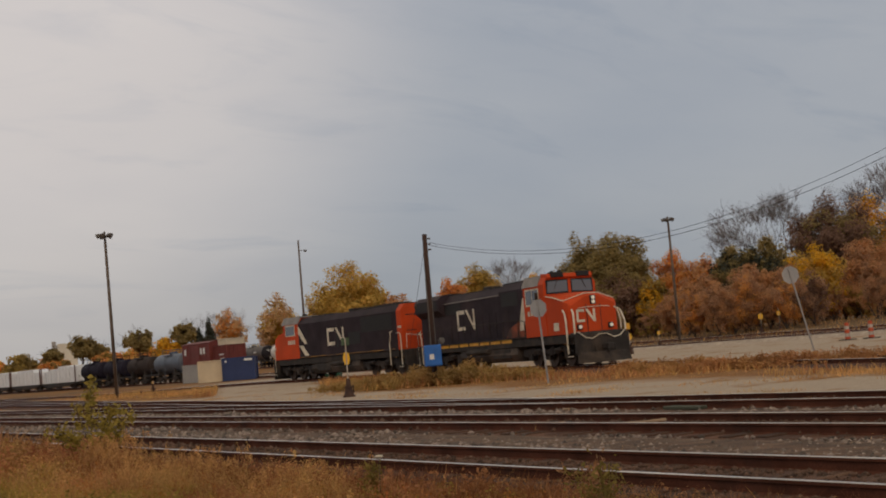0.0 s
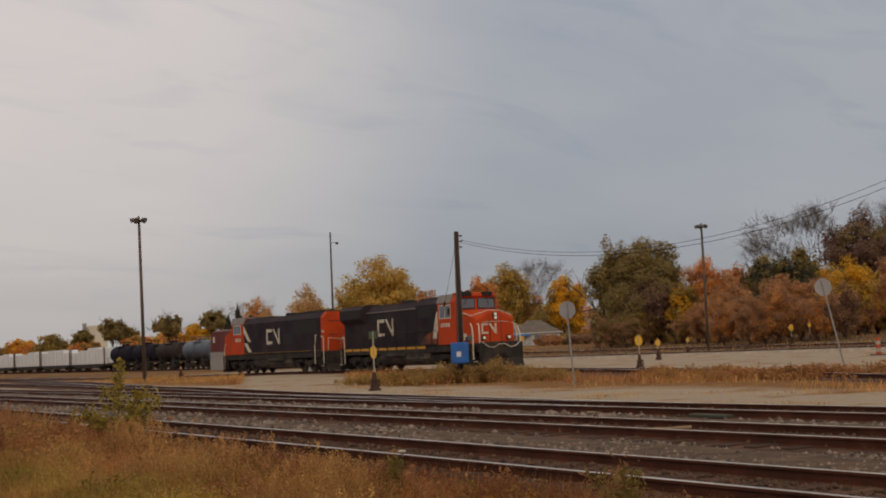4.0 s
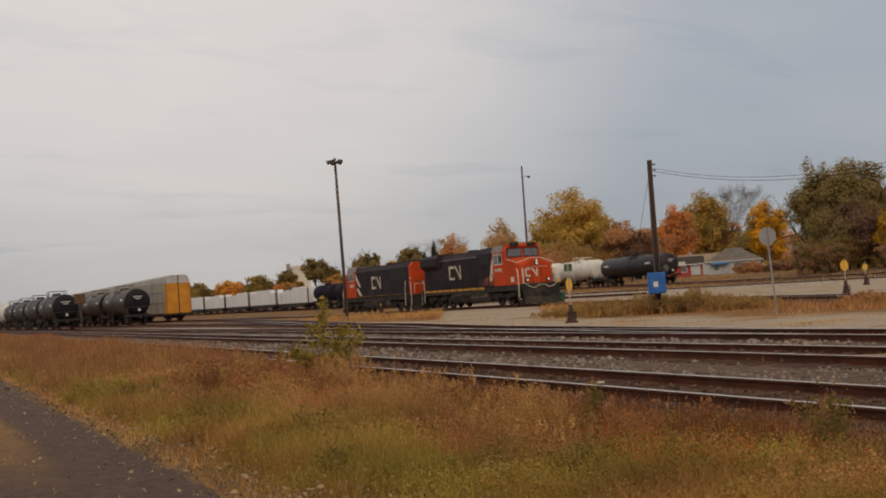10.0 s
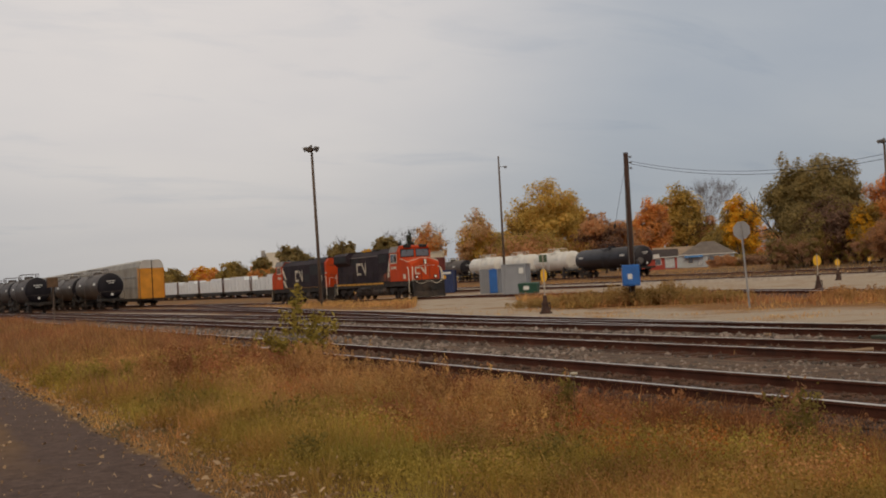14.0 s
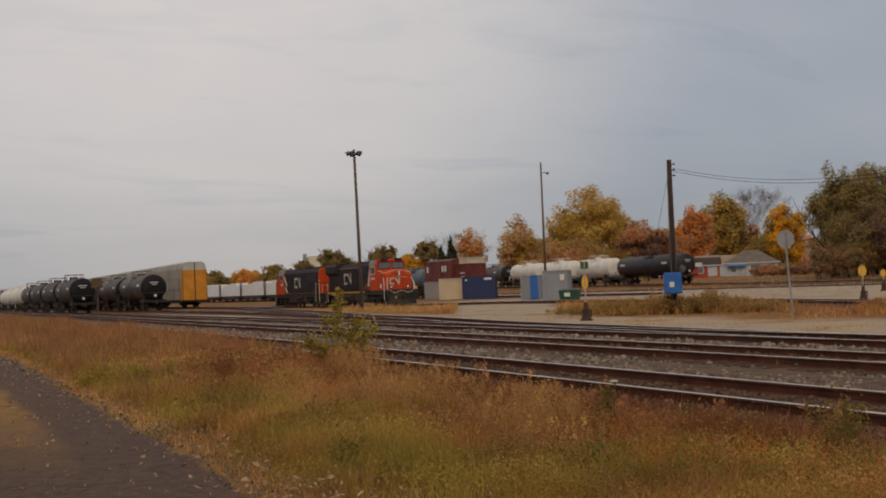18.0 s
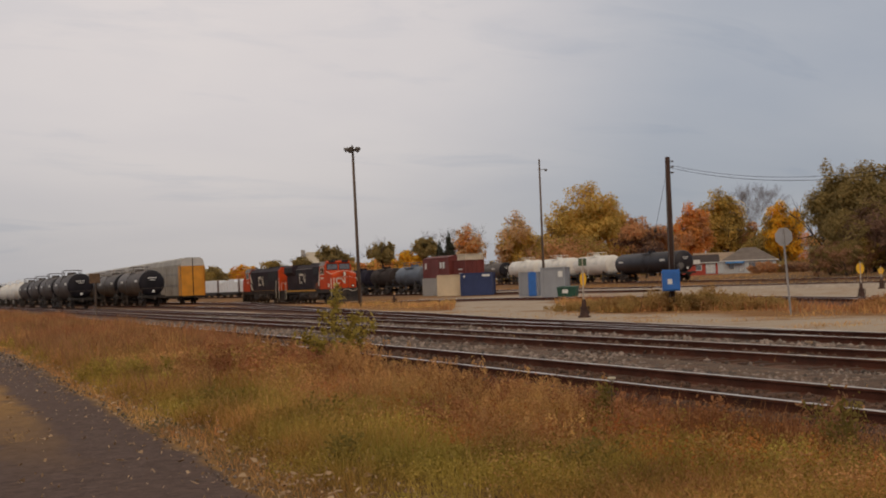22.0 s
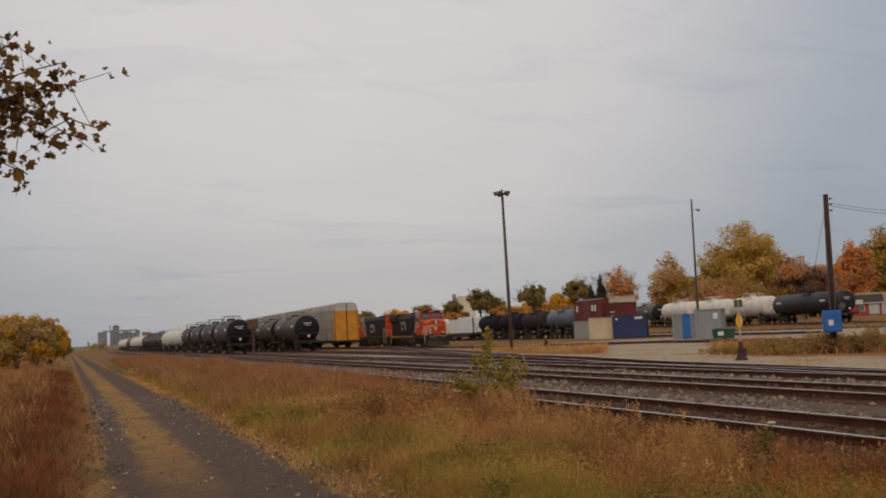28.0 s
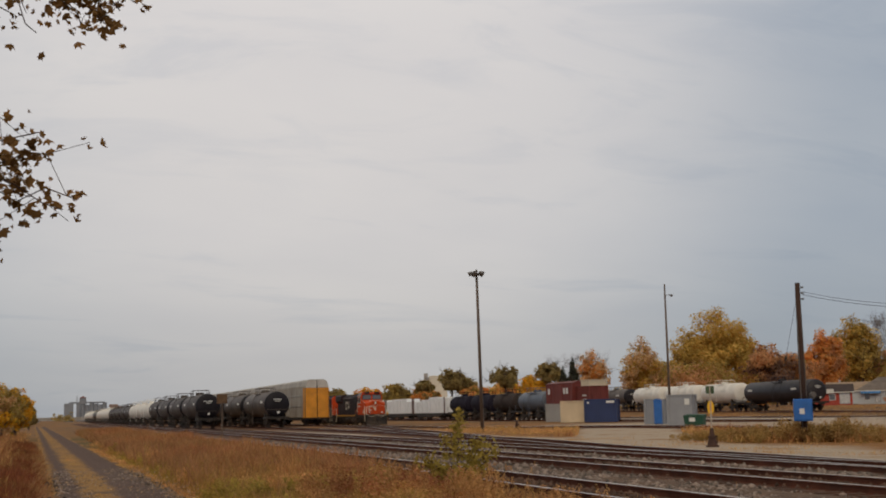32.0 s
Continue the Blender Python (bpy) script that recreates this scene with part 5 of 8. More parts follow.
part("door", MB().box(-0.3, -0.43, 0.15, 0.3, -0.4, 1.95, 0.01), bluebox_m, toilet)
part("roof", MB().prism([(-0.42, 2.1), (0.42, 2.1), (0.2, 2.28), (-0.2, 2.28)], 1, -0.44, 0.44), bluebox_m, toilet, "pale roof")
skip = thing("waste_bin", "dark green steel waste bin with a white label", "bin", span_pose(at(28.85, 101), at(29.85, 100.6)) @ Matrix.Scale(0.85, 4))
part("body", MB().add([(-0.85, -0.6, 0.1), (0.85, -0.6, 0.1), (0.85, 0.6, 0.1), (-0.85, 0.6, 0.1), (-0.95, -0.75, 1.0), (0.95, -0.75, 1.0), (0.95, 0.75, 1.15), (-0.95, 0.75, 1.15)], [(0, 1, 2, 3), (4, 5, 6, 7), (0, 1, 5, 4), (1, 2, 6, 5), (2, 3, 7, 6), (3, 0, 4, 7)]), green_m, skip)
part("lid", MB().box(-0.97, -0.77, 1.0, 0.97, -0.2, 1.05), green_m, skip)
part("label_plate", MB().box(-0.4, -0.72, 0.45, 0.15, -0.68, 0.85), label_white, skip, "white label")
for x in (-0.8, 0.8):
    part("caster", MB().cyl((x, -0.5, 0.08), (x + 0.06, -0.5, 0.08), 0.08, n=8), loco_dark, skip)

# ---------------------------------------------------------------- poles, wires, signs
pole_wood = mat("weathered_pole_wood", (0.12, 0.085, 0.065), 0.9, 0, 0.3, 1.2, 18, 0.5, stretch=(6, 6, 0.5), stain=(0.20, 0.16, 0.13))
dark_wood = mat("creosoted_pole_wood", (0.055, 0.028, 0.020), 0.9, 0, 0.35, 1.2, 18, 0.5, stretch=(6, 6, 0.5), stain=(0.08, 0.05, 0.04))
lamp_grey = mat("grey_lamp_housing", (0.14, 0.125, 0.115), 0.6, 0.3, 0.2, 4, 30, 0.1)


def flood_mast(p, top, r=0.135, lean=(0, 0), turn=0):
    o = thing("light_mast", "tall wooden light mast with a cluster of floodlights", "light mast", pose(*p), group="yard light masts")
    lx, ly = lean
    part("pole", MB().cyl((0, 0, -0.3), (lx, ly, top), r, r * 0.62, 14), pole_wood, o, smooth=True)
    part("platform", MB().cyl((lx, ly, top - 0.35), (lx, ly, top - 0.25), 0.28, n=12).box(lx - 0.55, ly - 0.05, top - 0.28, lx + 0.55, ly + 0.05, top - 0.2).box(lx - 0.05, ly - 0.55, top - 0.28, lx + 0.05, ly + 0.55, top - 0.2), lamp_grey, o)
    for i in range(5):
        a = turn + i * 72
        c, s = math.cos(radians(a)), math.sin(radians(a))
        l = part("floodlight", MB().cyl((lx + 0.32 * c, ly + 0.32 * s, top - 0.12), (lx + 0.62 * c, ly + 0.62 * s, top - 0.26), 0.11, 0.2, 12).cyl((lx + 0.3 * c, ly + 0.3 * s, top - 0.28), (lx + 0.34 * c, ly + 0.34 * s, top - 0.1), 0.03, n=6), lamp_grey, o)
    part("cap", MB().cyl((lx, ly, top - 0.05), (lx, ly, top + 0.12), 0.12, 0.06, 10), lamp_grey, o)
    part("cable_conduit", MB().cyl((r * 0.9, -r * 0.6, 0), (lx + r * 0.6, ly - r * 0.5, top - 0.5), 0.025, n=6), lamp_grey, o)
    return o


flood_mast((32.94, 92.42, 0), 12.75, lean=(-0.16, 0.06), turn=20)
flood_mast((89.8, 88.2, rise(89.8, 88.2)), 12.75, turn=50)
p2 = thing("light_mast", "thin light mast with a single small lamp", "light mast", pose(*at(28.25, 112)), group="yard light masts")
part("pole", MB().cyl((0, 0, -0.2), (0, 0, 12.55), 0.13, 0.07, 12), pole_wood, p2, smooth=True)
part("arm", MB().tube([(0, 0, 11.55), (0.3, -0.15, 11.6), (0.5, -0.25, 11.58)], 0.03), lamp_grey, p2)
part("lamp_head", MB().lathe([(-0.12, 0.03), (-0.06, 0.12), (0.05, 0.16), (0.1, 0.05)], (0.52, -0.26, 11.52), (0, 0, 1), 12), lamp_grey, p2)

UP = (30.67, 45.30)
up_o = thing("utility_pole", "dark wooden utility pole with a blue box fixed low on it", "utility pole", pose(UP[0], UP[1], 0))
part("pole", MB().cyl((0, 0, -0.3), (0.05, -0.04, 6.75), 0.14, 0.105, 14), dark_wood, up_o, smooth=True)
bb = part("blue_box", MB().box(-0.42, -0.62, 0.85, 0.34, -0.14, 1.78, 0.03).moved(pose(0, 0, 0, 0, 0, -30)), bluebox_m, up_o, "bright blue steel box")
part("box_door", MB().box(-0.36, -0.645, 0.92, 0.28, -0.62, 1.7, 0.01).moved(pose(0, 0, 0, 0, 0, -30)), bluebox_m, bb)
part("box_notice", MB().box(-0.2, -0.655, 1.15, 0.0, -0.645, 1.38).moved(pose(0, 0, 0, 0, 0, -30)), label_white, bb, "small white notice")
part("meter", MB().cyl((0.30, -0.28, 1.95), (0.30, -0.40, 1.95), 0.13, n=14).box(0.2, -0.3, 1.75, 0.4, -0.16, 2.0), lamp_grey, up_o)
part("conduit", MB().cyl((0.13, -0.11, 1.8), (0.1, -0.1, 6.2), 0.025, n=6).cyl((-0.14, -0.1, 0.0), (-0.11, -0.1, 5.2), 0.02, n=6), lamp_grey, up_o)
for z in (6.55, 6.3, 6.05):
    part("insulator", MB().lathe([(0, 0.02), (0.03, 0.05), (0.06, 0.03), (0.1, 0.05), (0.13, 0.02)], (0.15, -0.1, z), (0.8, -0.6, 0), 10), lamp_grey, up_o)


def wire(name, a, b, sag, r, label, material=None, n=26):
    a, b = Vector(a), Vector(b)
    pts = [a.lerp(b, i / n) - Vector((0, 0, 4 * sag * (i / n) * (1 - i / n))) for i in range(n + 1)]
    o = thing(name, label, "cable", Matrix.Translation(a))
    part("strand", MB().tube([p - a for p in pts], r, 5), material or loco_dark, o)
    return o


WIRE_END = (34.0, 19.5, 7.88)
wire("overhead_wire", (UP[0] + 0.2, UP[1] - 0.15, 6.36), WIRE_END, 2.0, 0.008, "thin dark overhead wire sagging from a pole")
wire("overhead_wire", (UP[0] + 0.2, UP[1] - 0.15, 6.24), (34.2, 19.4, 7.7), 2.0, 0.009, "thin dark overhead wire sagging from a pole")
e = thing("utility_pole", "dark wooden utility pole carrying overhead wires", "utility pole", pose(34.15, 19.3, 0))
part("pole", MB().cyl((0, 0, -0.3), (0, 0, 8.4), 0.17, 0.12, 12), dark_wood, e, smooth=True)
part("crossarm", MB().box(-0.5, -0.06, 7.5, 0.5, 0.06, 7.65), dark_wood, e)
guy = wire("guy_wire", (UP[0] - 0.03, UP[1], 6.0), (UP[0] - 1.1, UP[1] + 0.9, 0.0), 0.0, 0.008, "steel guy wire with an insulator beside a pole")
part("guy_insulator", MB().lathe([(0, 0.02), (0.05, 0.06), (0.12, 0.07), (0.18, 0.05), (0.24, 0.02)], (-0.42, 0.35, -2.35), (-0.175, 0.147, -0.97), 10), loco_dark, guy, "dark strain insulator")


def round_sign(p, h, lean_x, lean_y, turn, dia=0.62, group="yard signs"):
    o = thing("stop_sign", "grey back of a road sign on a thin steel post", "road sign", pose(p[0], p[1], p[2], lean_x, lean_y, turn), group=group)
    part("post", MB().box(-0.03, -0.02, -0.4, 0.03, 0.02, h - 0.05), mat("galvanised_post", (0.36, 0.34, 0.33), 0.55, 0.5, 0.2, 3, 30, 0.1), o)
    oct_ = [(dia / 2 * math.cos(radians(22.5 + 45 * i)) / math.cos(radians(22.5)), h - dia / 2 + dia / 2 * math.sin(radians(22.5 + 45 * i)) / math.cos(radians(22.5))) for i in range(8)]
    pl = part("sign_plate", MB().prism(oct_, 1, 0.022, 0.03), mat("bare_sign_back", (0.40, 0.385, 0.38), 0.5, 0.5, 0.12, 2, 30, 0.05, stain=(0.27, 0.25, 0.24), stain_at=(0.55, 0.8)), o)
    part("bolt", MB().cyl((0, -0.03, h - 0.2), (0, 0.035, h - 0.2), 0.02, n=8).cyl((0, -0.03, h - 0.55), (0, 0.035, h - 0.55), 0.02, n=8), steel, o)
    part("stiffener", MB().box(-0.035, 0.0, h - 0.72, 0.035, 0.022, h - 0.04), steel, o)
    return o


round_sign((27.95, 34.1, 0.0), 3.05, 0, -3.0, -62)
sx, sy, sz = at(51.35, 50.0)
round_sign((sx, sy, 0.33), 3.35, 0, -11.5, -30, 0.66)

yellow_m = mat("yellow_target_paint", (0.80, 0.45, 0.02), 0.5, 0, 0.12, 3, 30, 0.05)
iron = mat("rusty_cast_iron", (0.075, 0.038, 0.028), 0.75, 0.3, 0.35, 4, 30, 0.3)


def switch_stand(p, h, paddle_z, pw, ph, turn, big=True):
    o = thing("switch_stand", "rusty iron switch stand with a yellow target", "switch stand", pose(*p, 0, 0, turn), group="switch stands")
    b = MB().box(-0.24, -0.2, -0.05, 0.24, 0.2, 0.06).cyl((0, 0, 0.05), (0, 0, 0.34), 0.2, 0.13, 10).cyl((0, 0, 0.34), (0, 0, 0.42), 0.16, n=10).cyl((0, 0, 0.42), (0, 0, 0.72), 0.1, 0.07, 10)
    part("base", b, iron, o)
    part("lever", MB().tube([(0.08, 0, 0.40), (0.19, 0.05, 0.42), (0.2, 0.05, 0.14)], 0.026), iron, o)
    part("staff", MB().cyl((0, 0, 0.7), (0, 0, h), 0.028, n=8), mat("pale_staff_paint", (0.42, 0.36, 0.30), 0.6), o)
    ov = [(pw / 2 * math.cos(2 * math.pi * i / 20), paddle_z + ph / 2 * math.sin(2 * math.pi * i / 20)) for i in range(20)]
    t = part("target", MB().prism(ov, 1, -0.012, 0.012), yellow_m, o, "yellow oval target")
    part("target_bar", MB().box(-0.03, -0.018, paddle_z - ph * 0.3, 0.03, -0.012, paddle_z + ph * 0.3), mat("orange_mark", (0.6, 0.2, 0.02), 0.6), t)
    if big:
        part("cross_target", MB().box(-0.16, -0.01, h - 0.3, 0.16, 0.01, h), mat("green_target", (0.06, 0.10, 0.05), 0.6), o, "small green target")
    return o


switch_stand((24.6, 42.5, 0), 2.35, 1.52, 0.26, 0.54, -25)
switch_stand((46.0, 50.4, 0), 1.85, 1.5, 0.42, 0.58, -42, False)
switch_stand(at(43.25, 92.0), 1.6, 1.25, 0.36, 0.5, -42, False)
switch_stand(at(49.2, 131.0), 2.0, 1.6, 0.5, 0.66, -48, False)
switch_stand(at(50.0, 131.0), 2.3, 1.75, 0.36, 0.5, -48, False)
switch_stand(at(44.6, 116.0), 1.6, 1.3, 0.3, 0.4, -48, False)
switch_stand((36.5, 94.0, 0), 0.95, 0.85, 0.14, 0.2, -20, False)

rail_post = thing("marker_post", "brown square marker on a thin post beside the tracks", "marker", pose(*at(7.66, 97.0)))
part("post", MB().box(-0.05, -0.05, -0.2, 0.05, 0.05, 2.6), pole_wood, rail_post)
part("marker_box", MB().box(-0.42, -0.12, 2.55, 0.38, 0.12, 3.3, 0.03), mat("brown_marker", (0.13, 0.075, 0.04), 0.8, 0, 0.3, 3, 30, 0.2), rail_post)


def barrel(p):
    o = thing("traffic_barrel", "orange and white striped traffic barrel", "traffic barrel", pose(*p), group="traffic barrels")
    for i, (z0, z1, r) in enumerate(((0.0, 0.2, 0.30), (0.2, 0.42, 0.285), (0.42, 0.64, 0.27), (0.64, 0.86, 0.255), (0.86, 1.05, 0.24))):
        part("band", MB().cyl((0, 0, z0), (0, 0, z1), r * 0.55, r * 0.55 - 0.008, 14), mat("traffic_orange", (0.5, 0.07, 0.02), 0.6, 0, 0.1, 3, 30, 0.05) if i % 2 == 0 else mat("dusty_white_band", (0.42, 0.36, 0.31), 0.7), o, "orange band" if i % 2 == 0 else "white band")
    part("foot", MB().box(-0.38, -0.38, 0, 0.38, 0.38, 0.06, 0.02), loco_dark, o)
    return o


barrel(at(52.85, 78))
barrel(at(53.85, 78))


# ---------------------------------------------------------------- houses and far buildings
def house(p, turn, w, d, wall_h, roof_h, wall_mat, roof_mat, label, hip=True, openings=(), name="house"):
    """Walls with real openings' frames, a roof with eaves. openings: (x, z, width, height, kind) on the front."""
    o = thing(name, label, "house", pose(*p, 0, 0, turn))
    part("wall", MB().box(-w / 2, 0, -0.3, w / 2, d, wall_h), wall_mat, o)
    e = 0.45
    if hip:
        k = min(w, d) / 2
        top = [(-w / 2 + k * 0.9, d / 2, wall_h + roof_h), (w / 2 - k * 0.9, d / 2, wall_h + roof_h)]
        b = [(-w / 2 - e, -e, wall_h), (w / 2 + e, -e, wall_h), (w / 2 + e, d + e, wall_h), (-w / 2 - e, d + e, wall_h)]
        part("roof", MB().add(b + top, [(0, 1, 5, 4), (1, 2, 5), (2, 3, 4, 5), (3, 0, 4), (0, 3, 2, 1)]), roof_mat, o)
    else:
        part("roof", MB().prism([(-e, wall_h), (d / 2, wall_h + roof_h), (d + e, wall_h), (d + e, wall_h - 0.12), (d / 2, wall_h + roof_h - 0.12), (-e, wall_h - 0.12)], 0, -w / 2 - e, w / 2 + e), roof_mat, o)
        part("gable", MB().prism([(0, wall_h - 0.05), (d / 2, wall_h + roof_h - 0.15), (d, wall_h - 0.05)], 0, -w / 2 + 0.02, w / 2 - 0.02), wall_mat, o)
    for x, z, ww, hh, kind in openings:
        fr = part("window_frame" if kind == "window" else "door", MB().box(x - ww / 2 - 0.1, -0.06, z - 0.1, x + ww / 2 + 0.1, 0.0, z + hh + 0.1), label_white if kind == "window" else grey_m, o)
        part("pane", MB().box(x - ww / 2, -0.08, z, x + ww / 2, -0.06, z + hh), glass if kind == "window" else mat("pale_garage_door", (0.55, 0.56, 0.58), 0.6), fr)
    part("fascia", MB().box(-w / 2 - e, -e - 0.03, wall_h - 0.16, w / 2 + e, -e, wall_h + 0.02), label_white, o)
    return o


pale_siding = mat("pale_blue_siding", (0.50, 0.54, 0.58), 0.7, 0, 0.08, 0.6, 10, 0.1, stretch=(1, 1, 8))
shingle = mat("grey_brown_shingles", (0.17, 0.14, 0.125), 0.9, 0, 0.2, 0.8, 12, 0.3)
tan_roof = mat("tan_shingles", (0.32, 0.235, 0.17), 0.9, 0, 0.15, 0.8, 12, 0.3)
shop_red = mat("red_shop_wall", (0.42, 0.06, 0.04), 0.7, 0, 0.15, 0.8, 20, 0.1)
blue_awn = mat("blue_awning", (0.05, 0.18, 0.42), 0.7)
hx, hy, hz = at(37.62, 262)
h1 = house((hx, hy, 1.35), -37.6, 10.8, 9, 2.5, 2.7, pale_siding, shingle, "pale blue bungalow with a grey hipped roof", True, ((-3.6, 0.7, 1.0, 1.2, "window"), (-1.6, 0.2, 0.9, 2.0, "door"), (0.6, 0.8, 1.4, 1.2, "window"), (3.4, 0.1, 2.4, 2.1, "door")))
part("awning", MB().prism([(-1.2, 2.0), (0.0, 2.5), (0.0, 2.38), (-1.2, 1.9)], 0, -4.8, -1.0), blue_awn, h1, "blue awning")
hx, hy, hz = at(36.1, 285)
house((hx, hy, 1.5), -33, 8.5, 9, 2.6, 2.0, pale_siding, tan_roof, "low house with a tan gabled roof", False, ((-2, 0.8, 1.2, 1.2, "window"),))
hx, hy, hz = at(35.3, 250)
h3 = house((hx, hy, 1.3), -34, 8.0, 8, 2.3, 1.6, shop_red, mat("dark_brown_roof", (0.05, 0.035, 0.035), 0.9, 0, 0.2, 1, 12, 0.3), "red shed with a dark roof and white sign board", False, ((2.6, 0.1, 1.8, 1.9, "door"), (0.3, 0.8, 1.0, 1.0, "window")))
part("sign_board", MB().box(-3.4, -0.5, 2.05, 0.6, -0.42, 2.9), label_white, h3, "white sign board")
hx, hy, hz = at(41.2, 225)
h4 = house((hx, hy, 1.4), -41, 6.5, 7, 2.4, 1.6, mat("brown_brick_wall", (0.22, 0.12, 0.085), 0.9, 0, 0.2, 1, 20, 0.2), shingle, "brick house with a white porch behind bushes", False, ((-1.8, 0.4, 0.5, 1.9, "window"), (-0.9, 0.4, 0.5, 1.9, "window"), (0.4, 0.7, 0.8, 1.2, "window")))
for x in (-2.9, -1.35, 0.0):
    part("porch_post", MB().box(x - 0.08, -0.6, 0, x + 0.08, -0.46, 2.4), label_white, h4)
for az, w in ((46.8, 3.0), (52.0, 9.0)):
    hx, hy, hz = at(az, 215)
    house((hx, hy, 1.5), -az, w, 6, 2.4, 1.6, pale_siding, shingle, "pale house half hidden behind autumn bushes", False, ((0, 0.8, 1.0, 1.1, "window"),))

concrete = mat("pale_concrete", (0.42, 0.40, 0.38), 0.9, 0, 0.12, 0.1, 2, 0.1, stain=(0.3, 0.28, 0.27))
ex, ey, ez = at(17.35, 520)
el = thing("grain_elevator", "pale concrete elevator building far behind trees", "elevator", pose(ex, ey, 1, 0, 0, -17.4))
part("tower", MB().box(-3.6, 0, 0, -1.9, 6, 16.6), concrete, el)
part("main_block", MB().box(-1.5, 0, 0, 6.2, 8, 15.6), mat("cream_block", (0.72, 0.66, 0.55), 0.8, 0, 0.1, 0.1, 2, 0.1), el)
part("gallery", MB().box(-3.0, 2, 13.5, 2.0, 5, 15.0), concrete, el)
gx, gy, gz = at(1.9, 900)
gr = thing("grain_elevator", "grey concrete grain silos at the horizon", "elevator", pose(gx, gy, 0, 0, 0, -2))
# concrete tinted blue-grey: the haze of distance is in its colour
haze_concrete = mat("haze_tinted_concrete", (0.25, 0.27, 0.31), 0.9, 0, 0.15, 0.12, 2, 0.1, stain=(0.19, 0.20, 0.23))
for i in range(7):
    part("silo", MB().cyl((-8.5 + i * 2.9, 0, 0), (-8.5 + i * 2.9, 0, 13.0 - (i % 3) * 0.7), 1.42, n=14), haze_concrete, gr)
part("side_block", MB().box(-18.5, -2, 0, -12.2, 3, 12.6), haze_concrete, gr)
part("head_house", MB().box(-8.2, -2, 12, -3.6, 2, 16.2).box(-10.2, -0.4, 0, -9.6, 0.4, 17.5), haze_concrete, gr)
part("head_roof", MB().prism([(-8.5, 16.2), (-3.3, 16.2), (-5.9, 17.6)], 1, -2.2, 2.2), mat("far_red_roof", (0.25, 0.12, 0.11), 0.9, 0, 0.15, 0.3, 3, 0.1), gr, "dull red roof")
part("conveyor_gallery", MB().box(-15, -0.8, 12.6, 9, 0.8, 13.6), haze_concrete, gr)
for x, h in ((15, 11.5), (20, 10.0)):
    part("brick_block", MB().box(x - 3, -3, 0, x + 3, 4, h), mat("far_brick", (0.30, 0.21, 0.17), 0.9, 0, 0.15, 0.2, 3, 0.1), gr)
ox, oy, oz = at(0.0, 800)
ov = thing("overpass", "grey concrete road overpass at the horizon", "bridge", pose(ox, oy, 0))
part("deck", MB().box(-60, -5, 0.9, 30, 5, 2.2), concrete, ov)
part("parapet", MB().box(-60, -5.3, 2.2, 30, -5.0, 3.0), concrete, ov)
for x in (-45, -25, -5, 15):
    part("pier", MB().box(x - 0.8, -4, -0.2, x + 0.8, 4, 0.9), concrete, ov)

# ---------------------------------------------------------------- trees
bark = mat("grey_brown_bark", (0.085, 0.06, 0.048), 0.95, 0, 0.35, 1.5, 14, 0.5, stretch=(3, 3, 0.6))
twig_grey = mat("bare_twig_grey", (0.17, 0.14, 0.135), 0.9, 0, 0.25, 2, 20, 0.2)
# most leaf colours are lifted paler to paint in haze over the tree row
LEAVES = {
    "yellow": leaf_mat("yellow_leaves", (0.54, 0.365, 0.085), (0.80, 0.555, 0.165), 0.55),
    "gold": leaf_mat("golden_leaves", (0.72, 0.41, 0.035), (0.92, 0.57, 0.06), 0.55),
    "orange": leaf_mat("orange_leaves", (0.70, 0.325, 0.095), (0.88, 0.47, 0.16), 0.55),
    "russet": leaf_mat("russet_leaves", (0.54, 0.285, 0.135), (0.72, 0.41, 0.205), 0.55),
    "brown": leaf_mat("reddish_brown_leaves", (0.42, 0.24, 0.145), (0.60, 0.355, 0.205), 0.55),
    "dark": leaf_mat("grey_green_leaves", (0.27, 0.205, 0.085), (0.46, 0.345, 0.14), 0.55),
    "olive": leaf_mat("olive_leaves", (0.36, 0.26, 0.085), (0.60, 0.43, 0.13), 0.55),
    "plum": leaf_mat("dark_plum_leaves", (0.19, 0.115, 0.085), (0.32, 0.19, 0.135), 0.5),
    "tan": leaf_mat("tan_leaves", (0.58, 0.37, 0.18), (0.76, 0.52, 0.28), 0.5),
    "pine": leaf_mat("dark_needles", (0.06, 0.066, 0.05), (0.11, 0.11, 0.075), 0.3),
}


